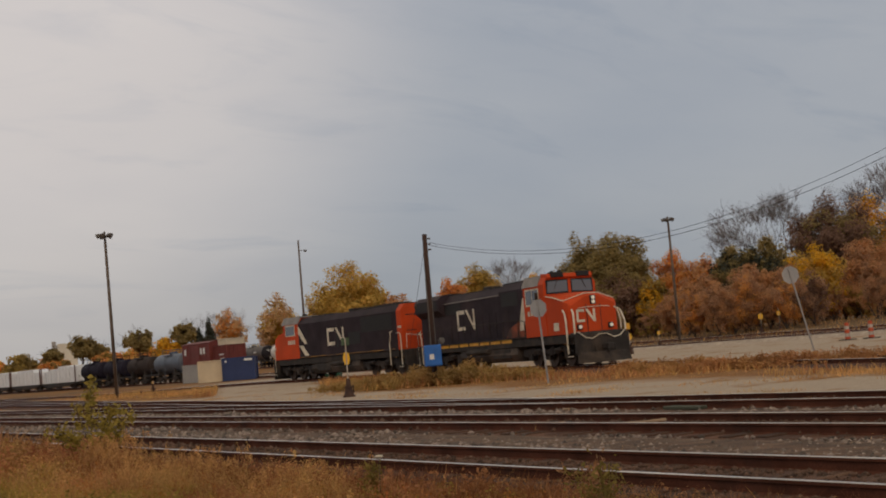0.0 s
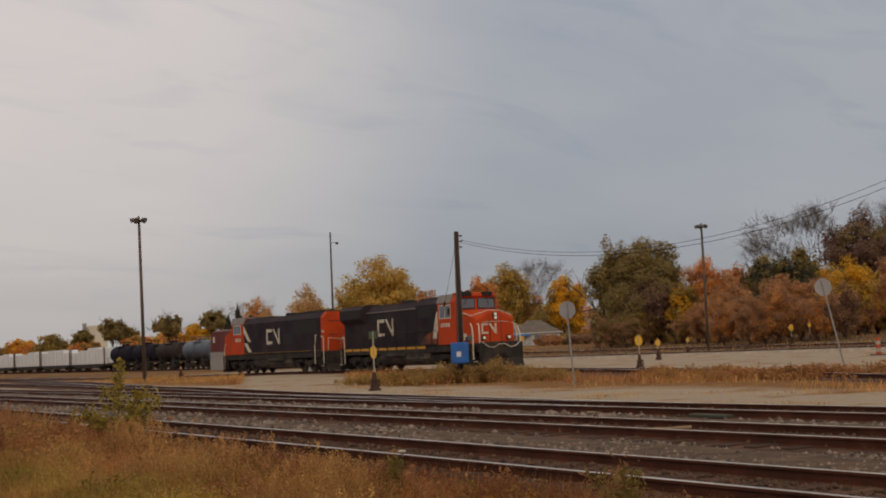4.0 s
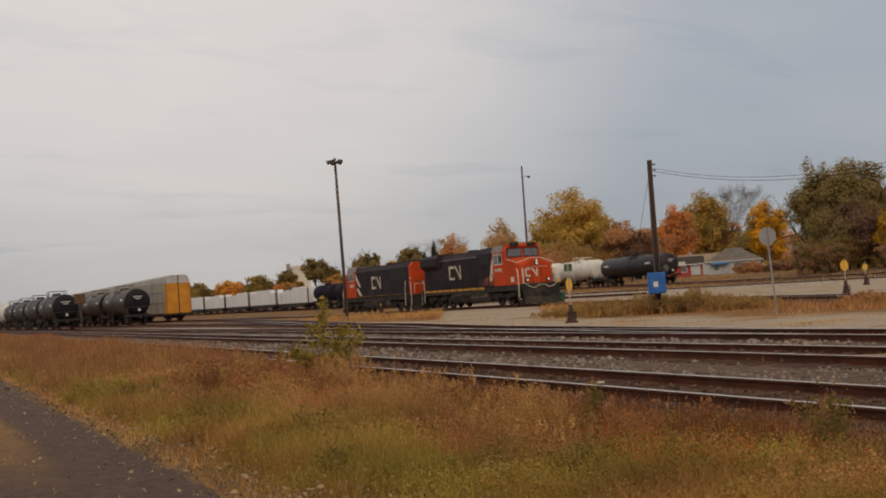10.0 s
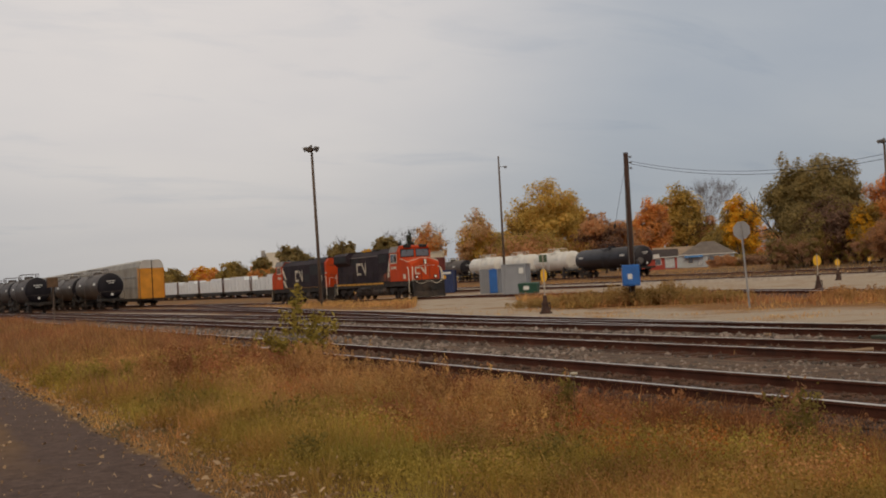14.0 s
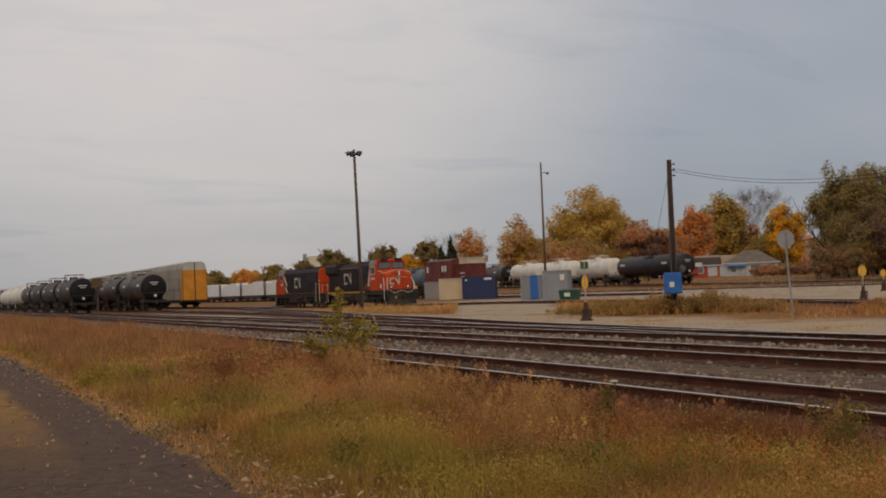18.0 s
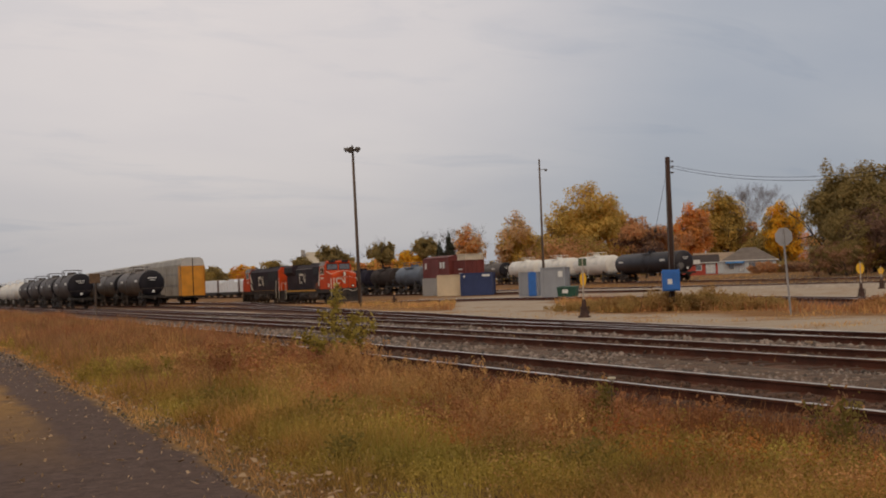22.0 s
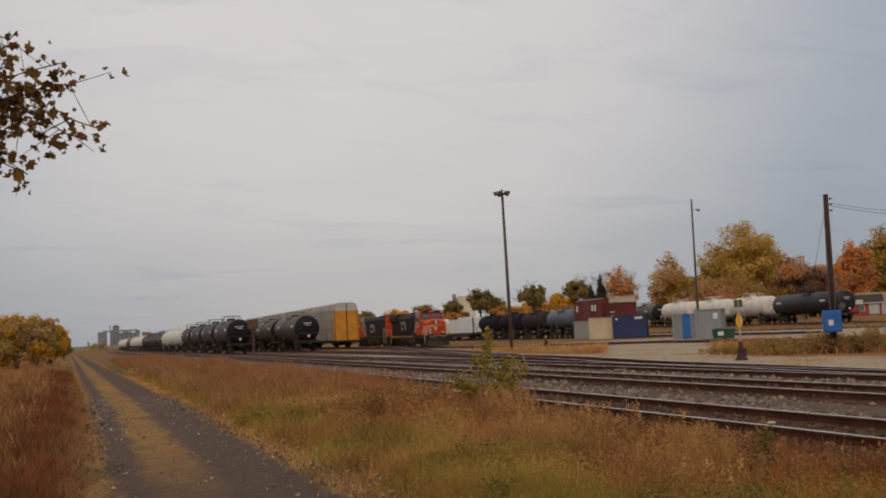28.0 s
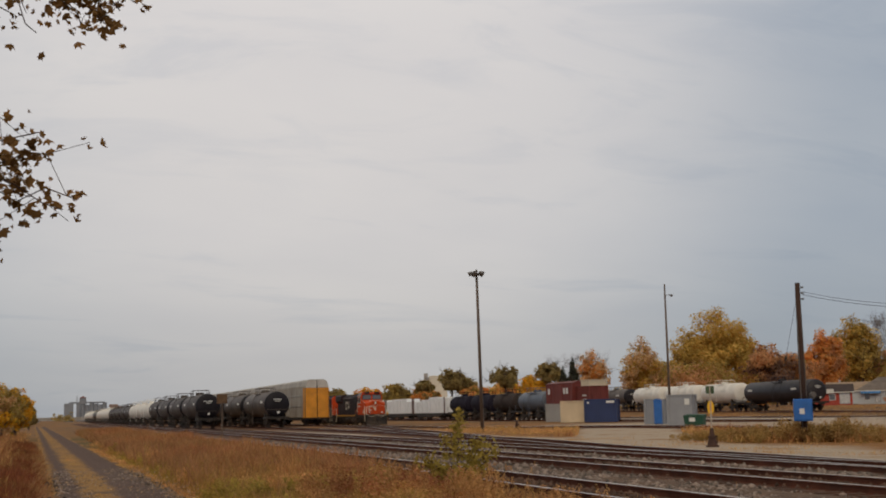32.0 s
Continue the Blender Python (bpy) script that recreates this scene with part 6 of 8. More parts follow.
def leaf_cloud(gen, lobes, n, size, gap=-0.42):
    """Bent leaf sprays in uneven lobes: most near the lobe's skin, facing outwards and up. lobes: (x, y, z, rx, ry, rz)."""
    lobes = np.array(lobes, float)
    wgt = lobes[:, 3] * lobes[:, 4] * lobes[:, 5]
    k = gen.choice(len(lobes), n, p=wgt / wgt.sum())
    d = gen.normal(size=(n, 3))
    d /= np.linalg.norm(d, axis=1)[:, None]
    r = gen.random(n) ** 0.35 * (0.82 + 0.34 * gen.random(n))
    c = lobes[k, :3] + d * r[:, None] * lobes[k, 3:]
    keep = np.array([noise.noise((p[0] * 0.5 + 7, p[1] * 0.5, p[2] * 0.5)) > gap for p in c])
    c, d = c[keep], d[keep]
    m = len(c)
    out = c - lobes[:, :3].mean(0)
    out /= np.linalg.norm(out, axis=1)[:, None] + 1e-6
    nrm = d * 0.4 + out * (0.5 if len(lobes) < 90 else 0.0) + np.array([0, 0, 0.45]) + gen.normal(size=(m, 3)) * 0.42
    nrm /= np.linalg.norm(nrm, axis=1)[:, None] + 1e-9
    u = gen.normal(size=(m, 3))
    u -= nrm * (u * nrm).sum(1)[:, None]
    u /= np.linalg.norm(u, axis=1)[:, None] + 1e-9
    v = np.cross(nrm, u)
    s = size * (0.5 + 0.9 * gen.random(m))[:, None]
    a = u * s
    b = v * s * 0.62
    mid = nrm * s * 0.25
    P = np.stack([c - a, c - b * 0.9 + mid, c + a * 0.9, c + b + mid * 0.4], 1).reshape(-1, 3)
    return P, np.arange(m * 4).reshape(-1, 4)


def limbs(mb, gen, p, d, length, r, depth, spread=0.6, up=0.15, kids=(2, 4), thin=0.5):
    """Tapered limbs that fork; returns the tips."""
    tips = []
    steps = 3
    q = Vector(p)
    dd = Vector(d).normalized()
    for i in range(steps):
        nd = (dd + Vector(gen.normal(size=3) * 0.16) + Vector((0, 0, up * 0.4))).normalized()
        e = q + nd * length / steps
        mb.cyl(q, e, r * (1 - 0.22 * i), r * (1 - 0.22 * (i + 1)), 7 if r > 0.06 else 4, caps=False)
        q, dd = e, nd
    if depth == 0:
        return [q]
    for _ in range(int(gen.integers(kids[0], kids[1]))):
        nd = (dd + Vector(gen.normal(size=3)) * spread + Vector((0, 0, up))).normalized()
        tips += limbs(mb, gen, q, nd, length * (0.62 + 0.2 * gen.random()), r * thin, depth - 1, spread, up, kids, thin)
    return tips


TREE_COUNT = [0]


def tree(az, d, top, width, kinds, label, dens=1.0, base=0.18, size=None, group="", shape="round", gap=-0.42):
    """A tree at a bearing and distance; top: height of its tip over the eye's level in degrees; width in degrees."""
    TREE_COUNT[0] += 1
    gen = np.random.default_rng(100 + TREE_COUNT[0])
    x, y, z = at(az, d)
    z = min(z, 2.2)
    h = 1.6 + d * math.tan(radians(top)) - z
    w = 2 * d * math.tan(radians(width / 2))
    o = thing("tree", label, "tree", pose(x, y, z), group=group)
    mb = MB()
    r = 0.018 * h + 0.05
    mb.cyl((0, 0, -0.3), (0, 0, h * base), r * 1.25, r, 9, caps=False)
    tips = []
    for i in range(4):
        a = gen.random() * 6.28
        tips += limbs(mb, gen, (0, 0, h * base), (math.cos(a) * 0.5, math.sin(a) * 0.5, 1), h * 0.3, r * 0.6, 2, 0.5, 0.2)
    part("trunk", mb, bark, o)
    lob = []
    if shape == "cone":
        for i in range(11):
            f = (i + 0.5) / 11
            lob.append((gen.normal() * 0.03 * w, gen.normal() * 0.03 * w, h * (0.06 + 0.86 * f), w * 0.5 * (1.05 - f), w * 0.5 * (1.05 - f), h * 0.09))
    else:
        # clumps through an egg-shaped crown; the heavier ones near its middle
        half = h * (1 - base) / 2
        for i in range(84):
            q = Vector(gen.normal(size=3)).normalized() * (gen.random() ** 0.42)
            k = 0.060 + 0.070 * gen.random()
            fl = 1.0 + 0.12 * abs(q.z)
            room = 1.0 - k * 1.5
            lob.append((q.x * w / 2 * room * fl, q.y * w / 2 * room * fl, h * base + half + q.z * half * room, w * k * 1.15, w * k * 1.15, max(h, w) * k * 0.85))
        lob.append((gen.normal() * 0.06 * w, 0, h * 0.9, w * 0.13, w * 0.13, h * 0.10))
        lob.append((0, 0, h * (0.5 + base * 0.5), w * 0.32, w * 0.32, half * 0.66))
        lob.append((w * 0.12, -w * 0.1, h * (0.62 + base * 0.38), w * 0.24, w * 0.24, half * 0.42))
    n = int(9600 * dens)
    sz = size or max(0.13, 0.0012 * d)
    kinds = kinds if isinstance(kinds, tuple) else (kinds,)
    for j, kd in enumerate(kinds):
        sub = lob if len(kinds) == 1 else [l for i, l in enumerate(lob) if i % len(kinds) == j]
        P, F = leaf_cloud(gen, sub, n // len(kinds), sz, gap)
        ob = new("crown", cloud_mesh("crown", P, F, LEAVES[kd]))
        ob.parent = o
        if j:
            ob["label"] = kd + " part of the crown"
    return o


def bare_tree(az, d, top, width, label, fine=5):
    TREE_COUNT[0] += 1
    gen = np.random.default_rng(500 + TREE_COUNT[0])
    x, y, z = at(az, d)
    h = 1.6 + d * math.tan(radians(top)) - z
    o = thing("tree", label, "tree", pose(x, y, z), group="bare trees")
    mb, tw = MB().cyl((0, 0, -0.3), (0, 0, h * 0.3), 0.024 * h, 0.018 * h, 9, caps=False), MB()
    w = 2 * d * math.tan(radians(width / 2))
    k = w / h
    tips = []
    for i in range(7):
        a = i * 0.9 + gen.random() * 0.5
        tips += limbs(mb, gen, (0, 0, h * (0.22 + 0.02 * i)), (math.cos(a) * 0.8 * k, math.sin(a) * 0.8 * k, 1), h * 0.21, 0.0058 * h, 4, 0.5, 0.06, (2, 4), 0.6)
    for q in tips:
        for _ in range(fine):
            e = q + Vector((gen.normal() * 0.032 + 0.10 * q.x / h, gen.normal() * 0.032 + 0.10 * q.y / h, 0.045 + 0.035 * gen.random())) * h
            tw.cyl(q, e, 0.0011 * h, 0.0004 * h, 3, caps=False)
            for _ in range(2):
                tw.cyl(e.lerp(q, 0.5), e + Vector(gen.normal(size=3)) * 0.025 * h, 0.0007 * h, 0.0003 * h, 3, caps=False)
    part("trunk", mb, twig_grey, o)
    tagged(part("twig_spray", tw, twig_grey, o), kind="stuff")
    return o


R = "tree row behind the yard"
# (bearing, distance, tip in degrees, width in degrees, colours, label)
for row in (
    (19.4, 370, 1.15, 1.6, ("orange", "olive"), "low orange and olive tree behind rail cars", 0.7),
    (20.7, 385, 1.3, 2.4, ("orange", "yellow"), "low orange and yellow tree behind rail cars", 0.7),
    (21.95, 330, 1.6, 1.7, ("gold", "yellow"), "bright golden low tree behind rail cars", 0.8),
    (24.75, 305, 2.75, 1.9, ("orange", "tan", "tan"), "thin orange tree with airy top", 0.45),
    (27.05, 290, 3.3, 2.0, ("tan", "yellow", "tan"), "airy tan-yellow tree behind rail cars", 0.7),
    (27.6, 300, 2.2, 2.4, ("olive", "yellow"), "bushy olive-yellow tree behind rail cars", 0.9),
    (29.3, 262, 3.4, 2.0, "yellow", "large yellow-leaved tree behind tank cars", 1.2),
    (30.4, 258, 4.5, 4.1, "yellow", "largest yellow-leaved tree, spreading behind tank cars", 2.3),
    (32.0, 270, 3.0, 2.0, ("yellow", "russet"), "brown-yellow tree behind tank cars", 1.0),
    (29.6, 240, 2.0, 5.0, ("olive", "russet"), "brown-olive undergrowth behind tank cars", 1.4),
    (33.0, 245, 2.75, 3.0, ("russet", "plum"), "dull brown autumn tree behind tank cars", 1.1),
    (33.6, 300, 2.2, 2.6, ("russet", "olive"), "brown-olive tree behind the yard", 0.9),
    (35.15, 320, 3.3, 2.1, ("orange", "orange", "russet"), "orange autumn tree behind houses", 1.2),
    (36.45, 335, 3.9, 2.4, ("olive", "yellow"), "olive-green tree behind houses", 1.2),
    (37.3, 340, 2.4, 2.4, ("olive", "russet"), "olive brown tree behind houses", 0.8),
    (38.4, 300, 1.9, 2.2, ("dark", "olive"), "dark green tree behind a house", 0.9),
    (39.1, 285, 3.15, 2.3, ("gold", "gold", "olive"), "bright golden tree behind the houses", 1.0),
    (42.85, 170, 4.75, 4.1, "dark", "large grey-green tree with broad rounded crown", 3.4),
    (41.25, 171, 4.9, 2.7, "dark", "grey-green tree with open lacy crown", 1.5),
    (41.95, 170, 4.6, 2.6, "dark", "grey-green tree in a broad group", 1.5),
    (43.0, 162, 3.2, 4.6, ("dark", "plum"), "dark lower crown of a grey-green tree", 1.5),
    (44.5, 158, 2.7, 1.8, ("olive", "gold"), "olive-gold tree at the yard's edge", 0.9),
    (45.6, 160, 3.7, 2.5, ("orange", "orange", "russet"), "bright orange autumn tree behind a mast", 1.1),
    (47.0, 170, 3.3, 2.6, ("russet", "orange"), "rust-orange autumn tree behind brush", 1.0),
    (46.8, 155, 2.7, 2.8, ("russet", "brown"), "rusty bushy tree at the yard's edge", 1.0),
    (48.3, 156, 3.6, 2.7, ("dark", "pine"), "broad dark evergreen tree behind brush", 2.0),
    (49.7, 157, 3.8, 2.8, ("dark", "pine"), "broad dark evergreen tree behind brush", 2.0),
    (52.5, 166, 5.4, 4.9, ("plum", "plum", "dark"), "tall dark plum-brown tree with domed crown", 4.2),
    (51.8, 145, 3.35, 2.9, ("gold", "yellow"), "golden-yellow tree before dark trees", 1.1),
    (49.0, 150, 2.7, 2.8, ("russet", "brown"), "russet bush-like tree at the yard's edge", 1.2),
    (50.9, 148, 2.55, 2.8, ("russet", "brown"), "russet bush-like tree at the yard's edge", 1.2),
    (53.9, 152, 3.3, 3.0, ("russet", "brown"), "russet-orange bushy tree at the yard's edge", 1.3),
    (54.3, 175, 5.5, 2.6, ("gold", "tan"), "tall thin golden tree behind brush", 0.9),
    (56.5, 165, 4.6, 3.5, ("russet", "gold"), "russet and gold tree behind brush", 1.2),
    (-2.7, 95, 1.75, 3.2, ("gold", "olive", "tan"), "golden bushy tree beside the track road", 1.2),
    (-1.9, 108, 1.7, 2.2, ("gold", "tan", "olive"), "golden bushy tree beside the track road", 1.0),
    (-1.3, 118, 1.5, 1.7, ("gold", "olive"), "golden bushy tree beside the track road", 0.9),
    (-4.8, 100, 1.9, 3.4, ("tan", "olive", "gold"), "golden bushy tree beside the track road", 1.0),
    (9.6, 400, 0.85, 1.7, ("olive", "dark"), "olive tree behind lumber cars", 0.5),
    (11.2, 410, 0.95, 1.8, ("orange", "olive"), "orange-olive tree behind lumber cars", 0.5),
    (12.8, 400, 1.15, 1.9, ("dark", "olive"), "dark green tree behind lumber cars", 0.6),
    (14.3, 405, 1.2, 1.9, ("orange", "gold"), "orange tree behind lumber cars", 0.6),
    (15.7, 395, 1.35, 1.9, ("dark", "olive"), "dark olive tree behind lumber cars", 0.6),
    (17.0, 390, 1.15, 1.8, ("orange", "dark"), "orange and green tree behind lumber cars", 0.6),
    (-0.75, 215, 0.62, 0.8, ("dark", "olive"), "dark bush at the end of the road", 0.5),
):
    tree(*row, group=R, base=0.03 if row[2] < 2.9 else 0.08)
for az, d, top, w in ((18.25, 380, 1.9, 1.5), (18.9, 385, 1.5, 1.2), (20.75, 350, 2.05, 1.5), (22.75, 330, 2.2, 1.5), (16.9, 390, 1.45, 1.1)):
    tree(az, d, top, w, "dark", "dark green pine with open umbrella crown", 0.6, 0.48, group=R, gap=-0.15)
tree(23.9, 285, 2.45, 1.2, "pine", "dark pointed conifer behind a box car", 1.2, 0.05, group=R, shape="cone")
tree(23.45, 287, 2.05, 1.1, "pine", "dark pointed conifer behind a box car", 0.9, 0.05, group=R, shape="cone")
bare_tree(24.35, 310, 2.9, 1.3, "bare thin tree behind a conifer", 1)
bare_tree(37.7, 345, 4.1, 2.6, "grey bare tree behind houses", 2)
bare_tree(50.2, 176, 6.3, 4.6, "large bare grey tree with fine twigs", 5)
bare_tree(55.8, 178, 6.4, 3.0, "bare grey tree with fine twigs")
# low brush in front of the tree row
brush_rng = random.Random(8)
for i in range(34):
    az = 45.2 + i * 0.40 + brush_rng.uniform(-0.2, 0.2)
    tree(az, brush_rng.uniform(132, 154), brush_rng.uniform(1.25, 2.55), brush_rng.uniform(1.3, 2.7), brush_rng.choice((("russet", "brown"), ("brown", "plum"), ("russet", "olive"), ("brown", "orange"))), "dull russet brush at the yard's edge", 1.1, 0.0, 0.095, "brush along the yard")


for i in range(9):
    az = 37.9 + i * 0.62 + brush_rng.uniform(-0.2, 0.2)
    tree(az, brush_rng.uniform(205, 222), brush_rng.uniform(0.18, 0.42), brush_rng.uniform(0.9, 1.6), brush_rng.choice((("brown", "plum"), ("russet", "brown"), ("brown", "olive"))), "low dull brown brush before the houses", 0.5, 0.0, 0.13, "brush along the yard")


for i in range(8):
    az = 40.6 + i * 0.55 + brush_rng.uniform(-0.2, 0.2)
    tree(az, brush_rng.uniform(152, 163), brush_rng.uniform(0.7, 1.5), brush_rng.uniform(1.1, 1.9), brush_rng.choice((("dark", "brown"), ("olive", "brown"), ("dark", "olive"))), "dull olive-brown brush under large trees", 0.7, 0.0, 0.11, "brush along the yard")


def parked_car(p, turn):
    """A small saloon: body with wheel arches, glazed cabin, lamps, wheels."""
    o = thing("car", "pale blue saloon car parked among brush before houses", "car", pose(*p, 0, 0, turn))
    paint = mat("pale_blue_car_paint", (0.42, 0.50, 0.58), 0.35, 0.1, 0.05, 1, 20, 0.0)
    part("body", MB().prism([(-2.1, 0.35), (-2.15, 0.8), (-1.5, 0.95), (1.0, 0.98), (1.9, 0.85), (2.15, 0.65), (2.15, 0.35), (1.75, 0.3), (1.4, 0.62), (1.05, 0.3), (-1.0, 0.3), (-1.35, 0.62), (-1.7, 0.3)], 1, -0.85, 0.85), paint, o)
    cabin = part("cabin", MB().prism([(-1.5, 0.95), (-0.95, 1.42), (0.35, 1.45), (1.0, 0.98)], 1, -0.74, 0.74), paint, o)
    for k in (-1, 1):
        part("side_glass", MB().prism([(-1.25, 1.0), (-0.85, 1.36), (0.3, 1.39), (0.8, 1.02)], 1, min(k * 0.742, k * 0.75), max(k * 0.742, k * 0.75)), glass, cabin)
        part("headlamp", MB().box(2.05, k * 0.6 - 0.15, 0.62, 2.17, k * 0.6 + 0.15, 0.75), label_white, o)
        for x in (-1.35, 1.4):
            part("wheel", MB().cyl((x, k * 0.68, 0.31), (x, k * 0.87, 0.31), 0.31, n=16), loco_dark, o)
    return o


cx, cy, cz = at(39.15, 226)
parked_car((cx, cy, cz), 0)


def hedge_woods():
    """The continuous wood behind the houses and the brush."""
    gen = np.random.default_rng(12)
    sets = {"olive": [], "russet": [], "orange": [], "dark": []}
    for i in range(150):
        az = 26 + 34 * (i + gen.random()) / 150
        d = 345 + 60 * gen.random() if az < 43 else 195 + 40 * gen.random()
        x, y, z = at(az, d)
        h = (6.0 + 6.0 * gen.random()) * (1.0 if az < 43 else 0.75)
        k = ("olive", "russet", "russet", "orange", "dark")[int(gen.integers(0, 5))]
        for j in range(3):
            sets[k].append((x + gen.normal() * 1.5, y + gen.normal() * 1.5, 1.5 + h * (0.12 + 0.3 * j), 3.4 - 0.6 * j, 3.4 - 0.6 * j, h * 0.22))
    for k, lob in sets.items():
        P, F = leaf_cloud(gen, lob, 21000, 0.36)
        tagged(new("autumn_wood", cloud_mesh("autumn_wood", P, F, LEAVES[k])), "continuous autumn wood behind the houses, " + k + " foliage", "woods", kind="stuff")


hedge_woods()


def far_woods():
    """The low wooded horizon, too far to count."""
    gen = np.random.default_rng(9)
    sets = {"dark": [], "olive": [], "orange": [], "russet": []}
    for i in range(90):
        az = -20 + 37.5 * gen.random() if i < 30 else 3.5 + 16 * gen.random()
        d = 640 + 160 * gen.random()
        x, y, _ = at(az, d)
        h = 4.5 + 8.5 * gen.random() * (0.45 if az < 9 else 1.0)
        k = ("dark", "olive", "olive", "orange", "russet", "dark")[i % 6] if az > 6 else ("dark", "olive")[i % 2]
        for j in range(3):
            sets[k].append((x + gen.normal() * 3, y + gen.normal() * 3, h * (0.35 + 0.22 * j), 5.5 - j, 5.5 - j, h * 0.3))
    for k, lob in sets.items():
        P, F = leaf_cloud(gen, lob, 5200, 1.0)
        tagged(new("far_woods", cloud_mesh("far_woods", P, F, LEAVES[k])), "distant low woods in " + {"dark": "dark green", "olive": "olive", "orange": "orange", "russet": "russet"}[k] + " autumn colours", "woods", kind="stuff")


far_woods()


def overhanging_tree():
    gen = np.random.default_rng(77)
    o = thing("tree", "near tree with brown autumn leaves on overhanging boughs", "tree", pose(-4.6, 7.6, 0))
    mb = MB()
    mb.cyl((0, 0, -0.2), (0.05, 0.1, 3.2), 0.24, 0.19, 12, caps=False).cyl((0.05, 0.1, 3.2), (0.0, 0.2, 7.5), 0.19, 0.08, 10, caps=False)
    part("trunk", mb, bark, o)
    lm = leaf_mat("brown_autumn_leaves", (0.14, 0.075, 0.026), (0.38, 0.21, 0.075), 0.5)
    base = Vector((-4.6, 7.6, 0))

    def bough(pts, r, twigs, n_leaf, spread):
        bm_, cs = MB(), []
        pts = [Vector(p) - base for p in pts]
        for i in range(len(pts) - 1):
            bm_.cyl(pts[i], pts[i + 1], r * (1 - 0.75 * i / len(pts)), r * (1 - 0.75 * (i + 1) / len(pts)), 7, caps=False)
        for a, b in twigs:
            a, b = Vector(a) - base, Vector(b) - base
            m = a.lerp(b, 0.5) + Vector(gen.normal(size=3) * 0.06)
            bm_.tube([a, a.lerp(m, 0.5) + Vector(gen.normal(size=3) * 0.03), m, m.lerp(b, 0.5) + Vector(gen.normal(size=3) * 0.03), b], 0.0045, 5)
            for _ in range(n_leaf):
                f = gen.random() ** 1.1
                cs.append(a.lerp(b, f) + Vector(gen.normal(size=3) * spread))
            for _ in range(3):
                f = 0.3 + 0.7 * gen.random()
                q = a.lerp(b, f)
                e = q + Vector(gen.normal(size=3) * 0.16)
                bm_.cyl(q, e, 0.003, 0.002, 4, caps=False)
                cs += [e + Vector(gen.normal(size=3) * 0.05) for _ in range(3)]
        part("bough", bm_, bark, o)
        P, F = [], []
        for c in cs:
            u = Vector(gen.normal(size=3)).normalized()
            w = u.cross(Vector(gen.normal(size=3))).normalized()
            nn = u.cross(w)
            s = 0.024 + 0.034 * gen.random() ** 1.3
            # lobed, curled leaf: ten points round a centre rib
            ring = [(1.0, 0), (0.55, 0.35), (0.65, 0.8), (0.1, 0.55), (-0.35, 0.85), (-0.6, 0.3), (-1.0, 0), (-0.6, -0.3), (-0.3, -0.8), (0.15, -0.5), (0.7, -0.75), (0.5, -0.3)]
            k = len(P)
            P.append(c + nn * s * 0.25)
            P += [c + u * a * s + w * b * s * 0.8 - nn * s * (0.75 * b * b + 0.35 * a * a) for a, b in ring]
            F += [(k, k + 1 + i, k + 1 + (i + 1) % 12) for i in range(12)]
        ob = new("foliage", cloud_mesh("foliage", [tuple(p) for p in P], F, lm))
        ob.parent = o
        ob["label"] = "curled brown autumn leaves"

    def sky_pt(az, el_, d):
        return (d * math.sin(radians(az)), d * math.cos(radians(az)), 1.6 + d * math.tan(radians(el_)))

    S = sky_pt
    bough([(-4.6, 7.8, 3.0), S(-14.1, 9.95, 8.6), S(-7.1, 10.65, 8.6), S(-4.1, 11.05, 8.6), S(-2.5, 11.05, 8.6)], 0.045,
          [(S(-6.1, 10.65, 8.6), S(-2.7, 12.65, 8.5)), (S(-5.1, 10.85, 8.6), S(-0.6, 12.75, 8.6)), (S(-4.1, 10.95, 8.6), S(-1.7, 11.65, 8.6)), (S(-2.5, 11.05, 8.6), S(-0.3, 11.8, 8.7)),
           (S(-3.1, 10.95, 8.6), S(0.9, 9.9, 8.6)), (S(-3.5, 10.85, 8.6), S(0.5, 9.35, 8.6)), (S(-5.1, 10.45, 8.6), S(-2.3, 9.65, 8.5)), (S(-5.1, 10.05, 8.5), S(-2.1, 7.85, 8.5)), (S(-4.7, 10.65, 8.6), S(-1.8, 10.45, 8.5)), (S(-7.1, 10.65, 8.6), S(-3.3, 11.95, 8.4)), (S(-6.1, 10.45, 8.6), S(-3.1, 10.05, 8.7)), (S(-7.1, 10.05, 8.5), S(-3, 9.35, 8.5)), (S(-7.1, 9.45, 8.5), S(-3.2, 8.65, 8.6)), (S(-7.1, 11.05, 8.5), S(-3, 11.15, 8.5))], 36, 0.065)
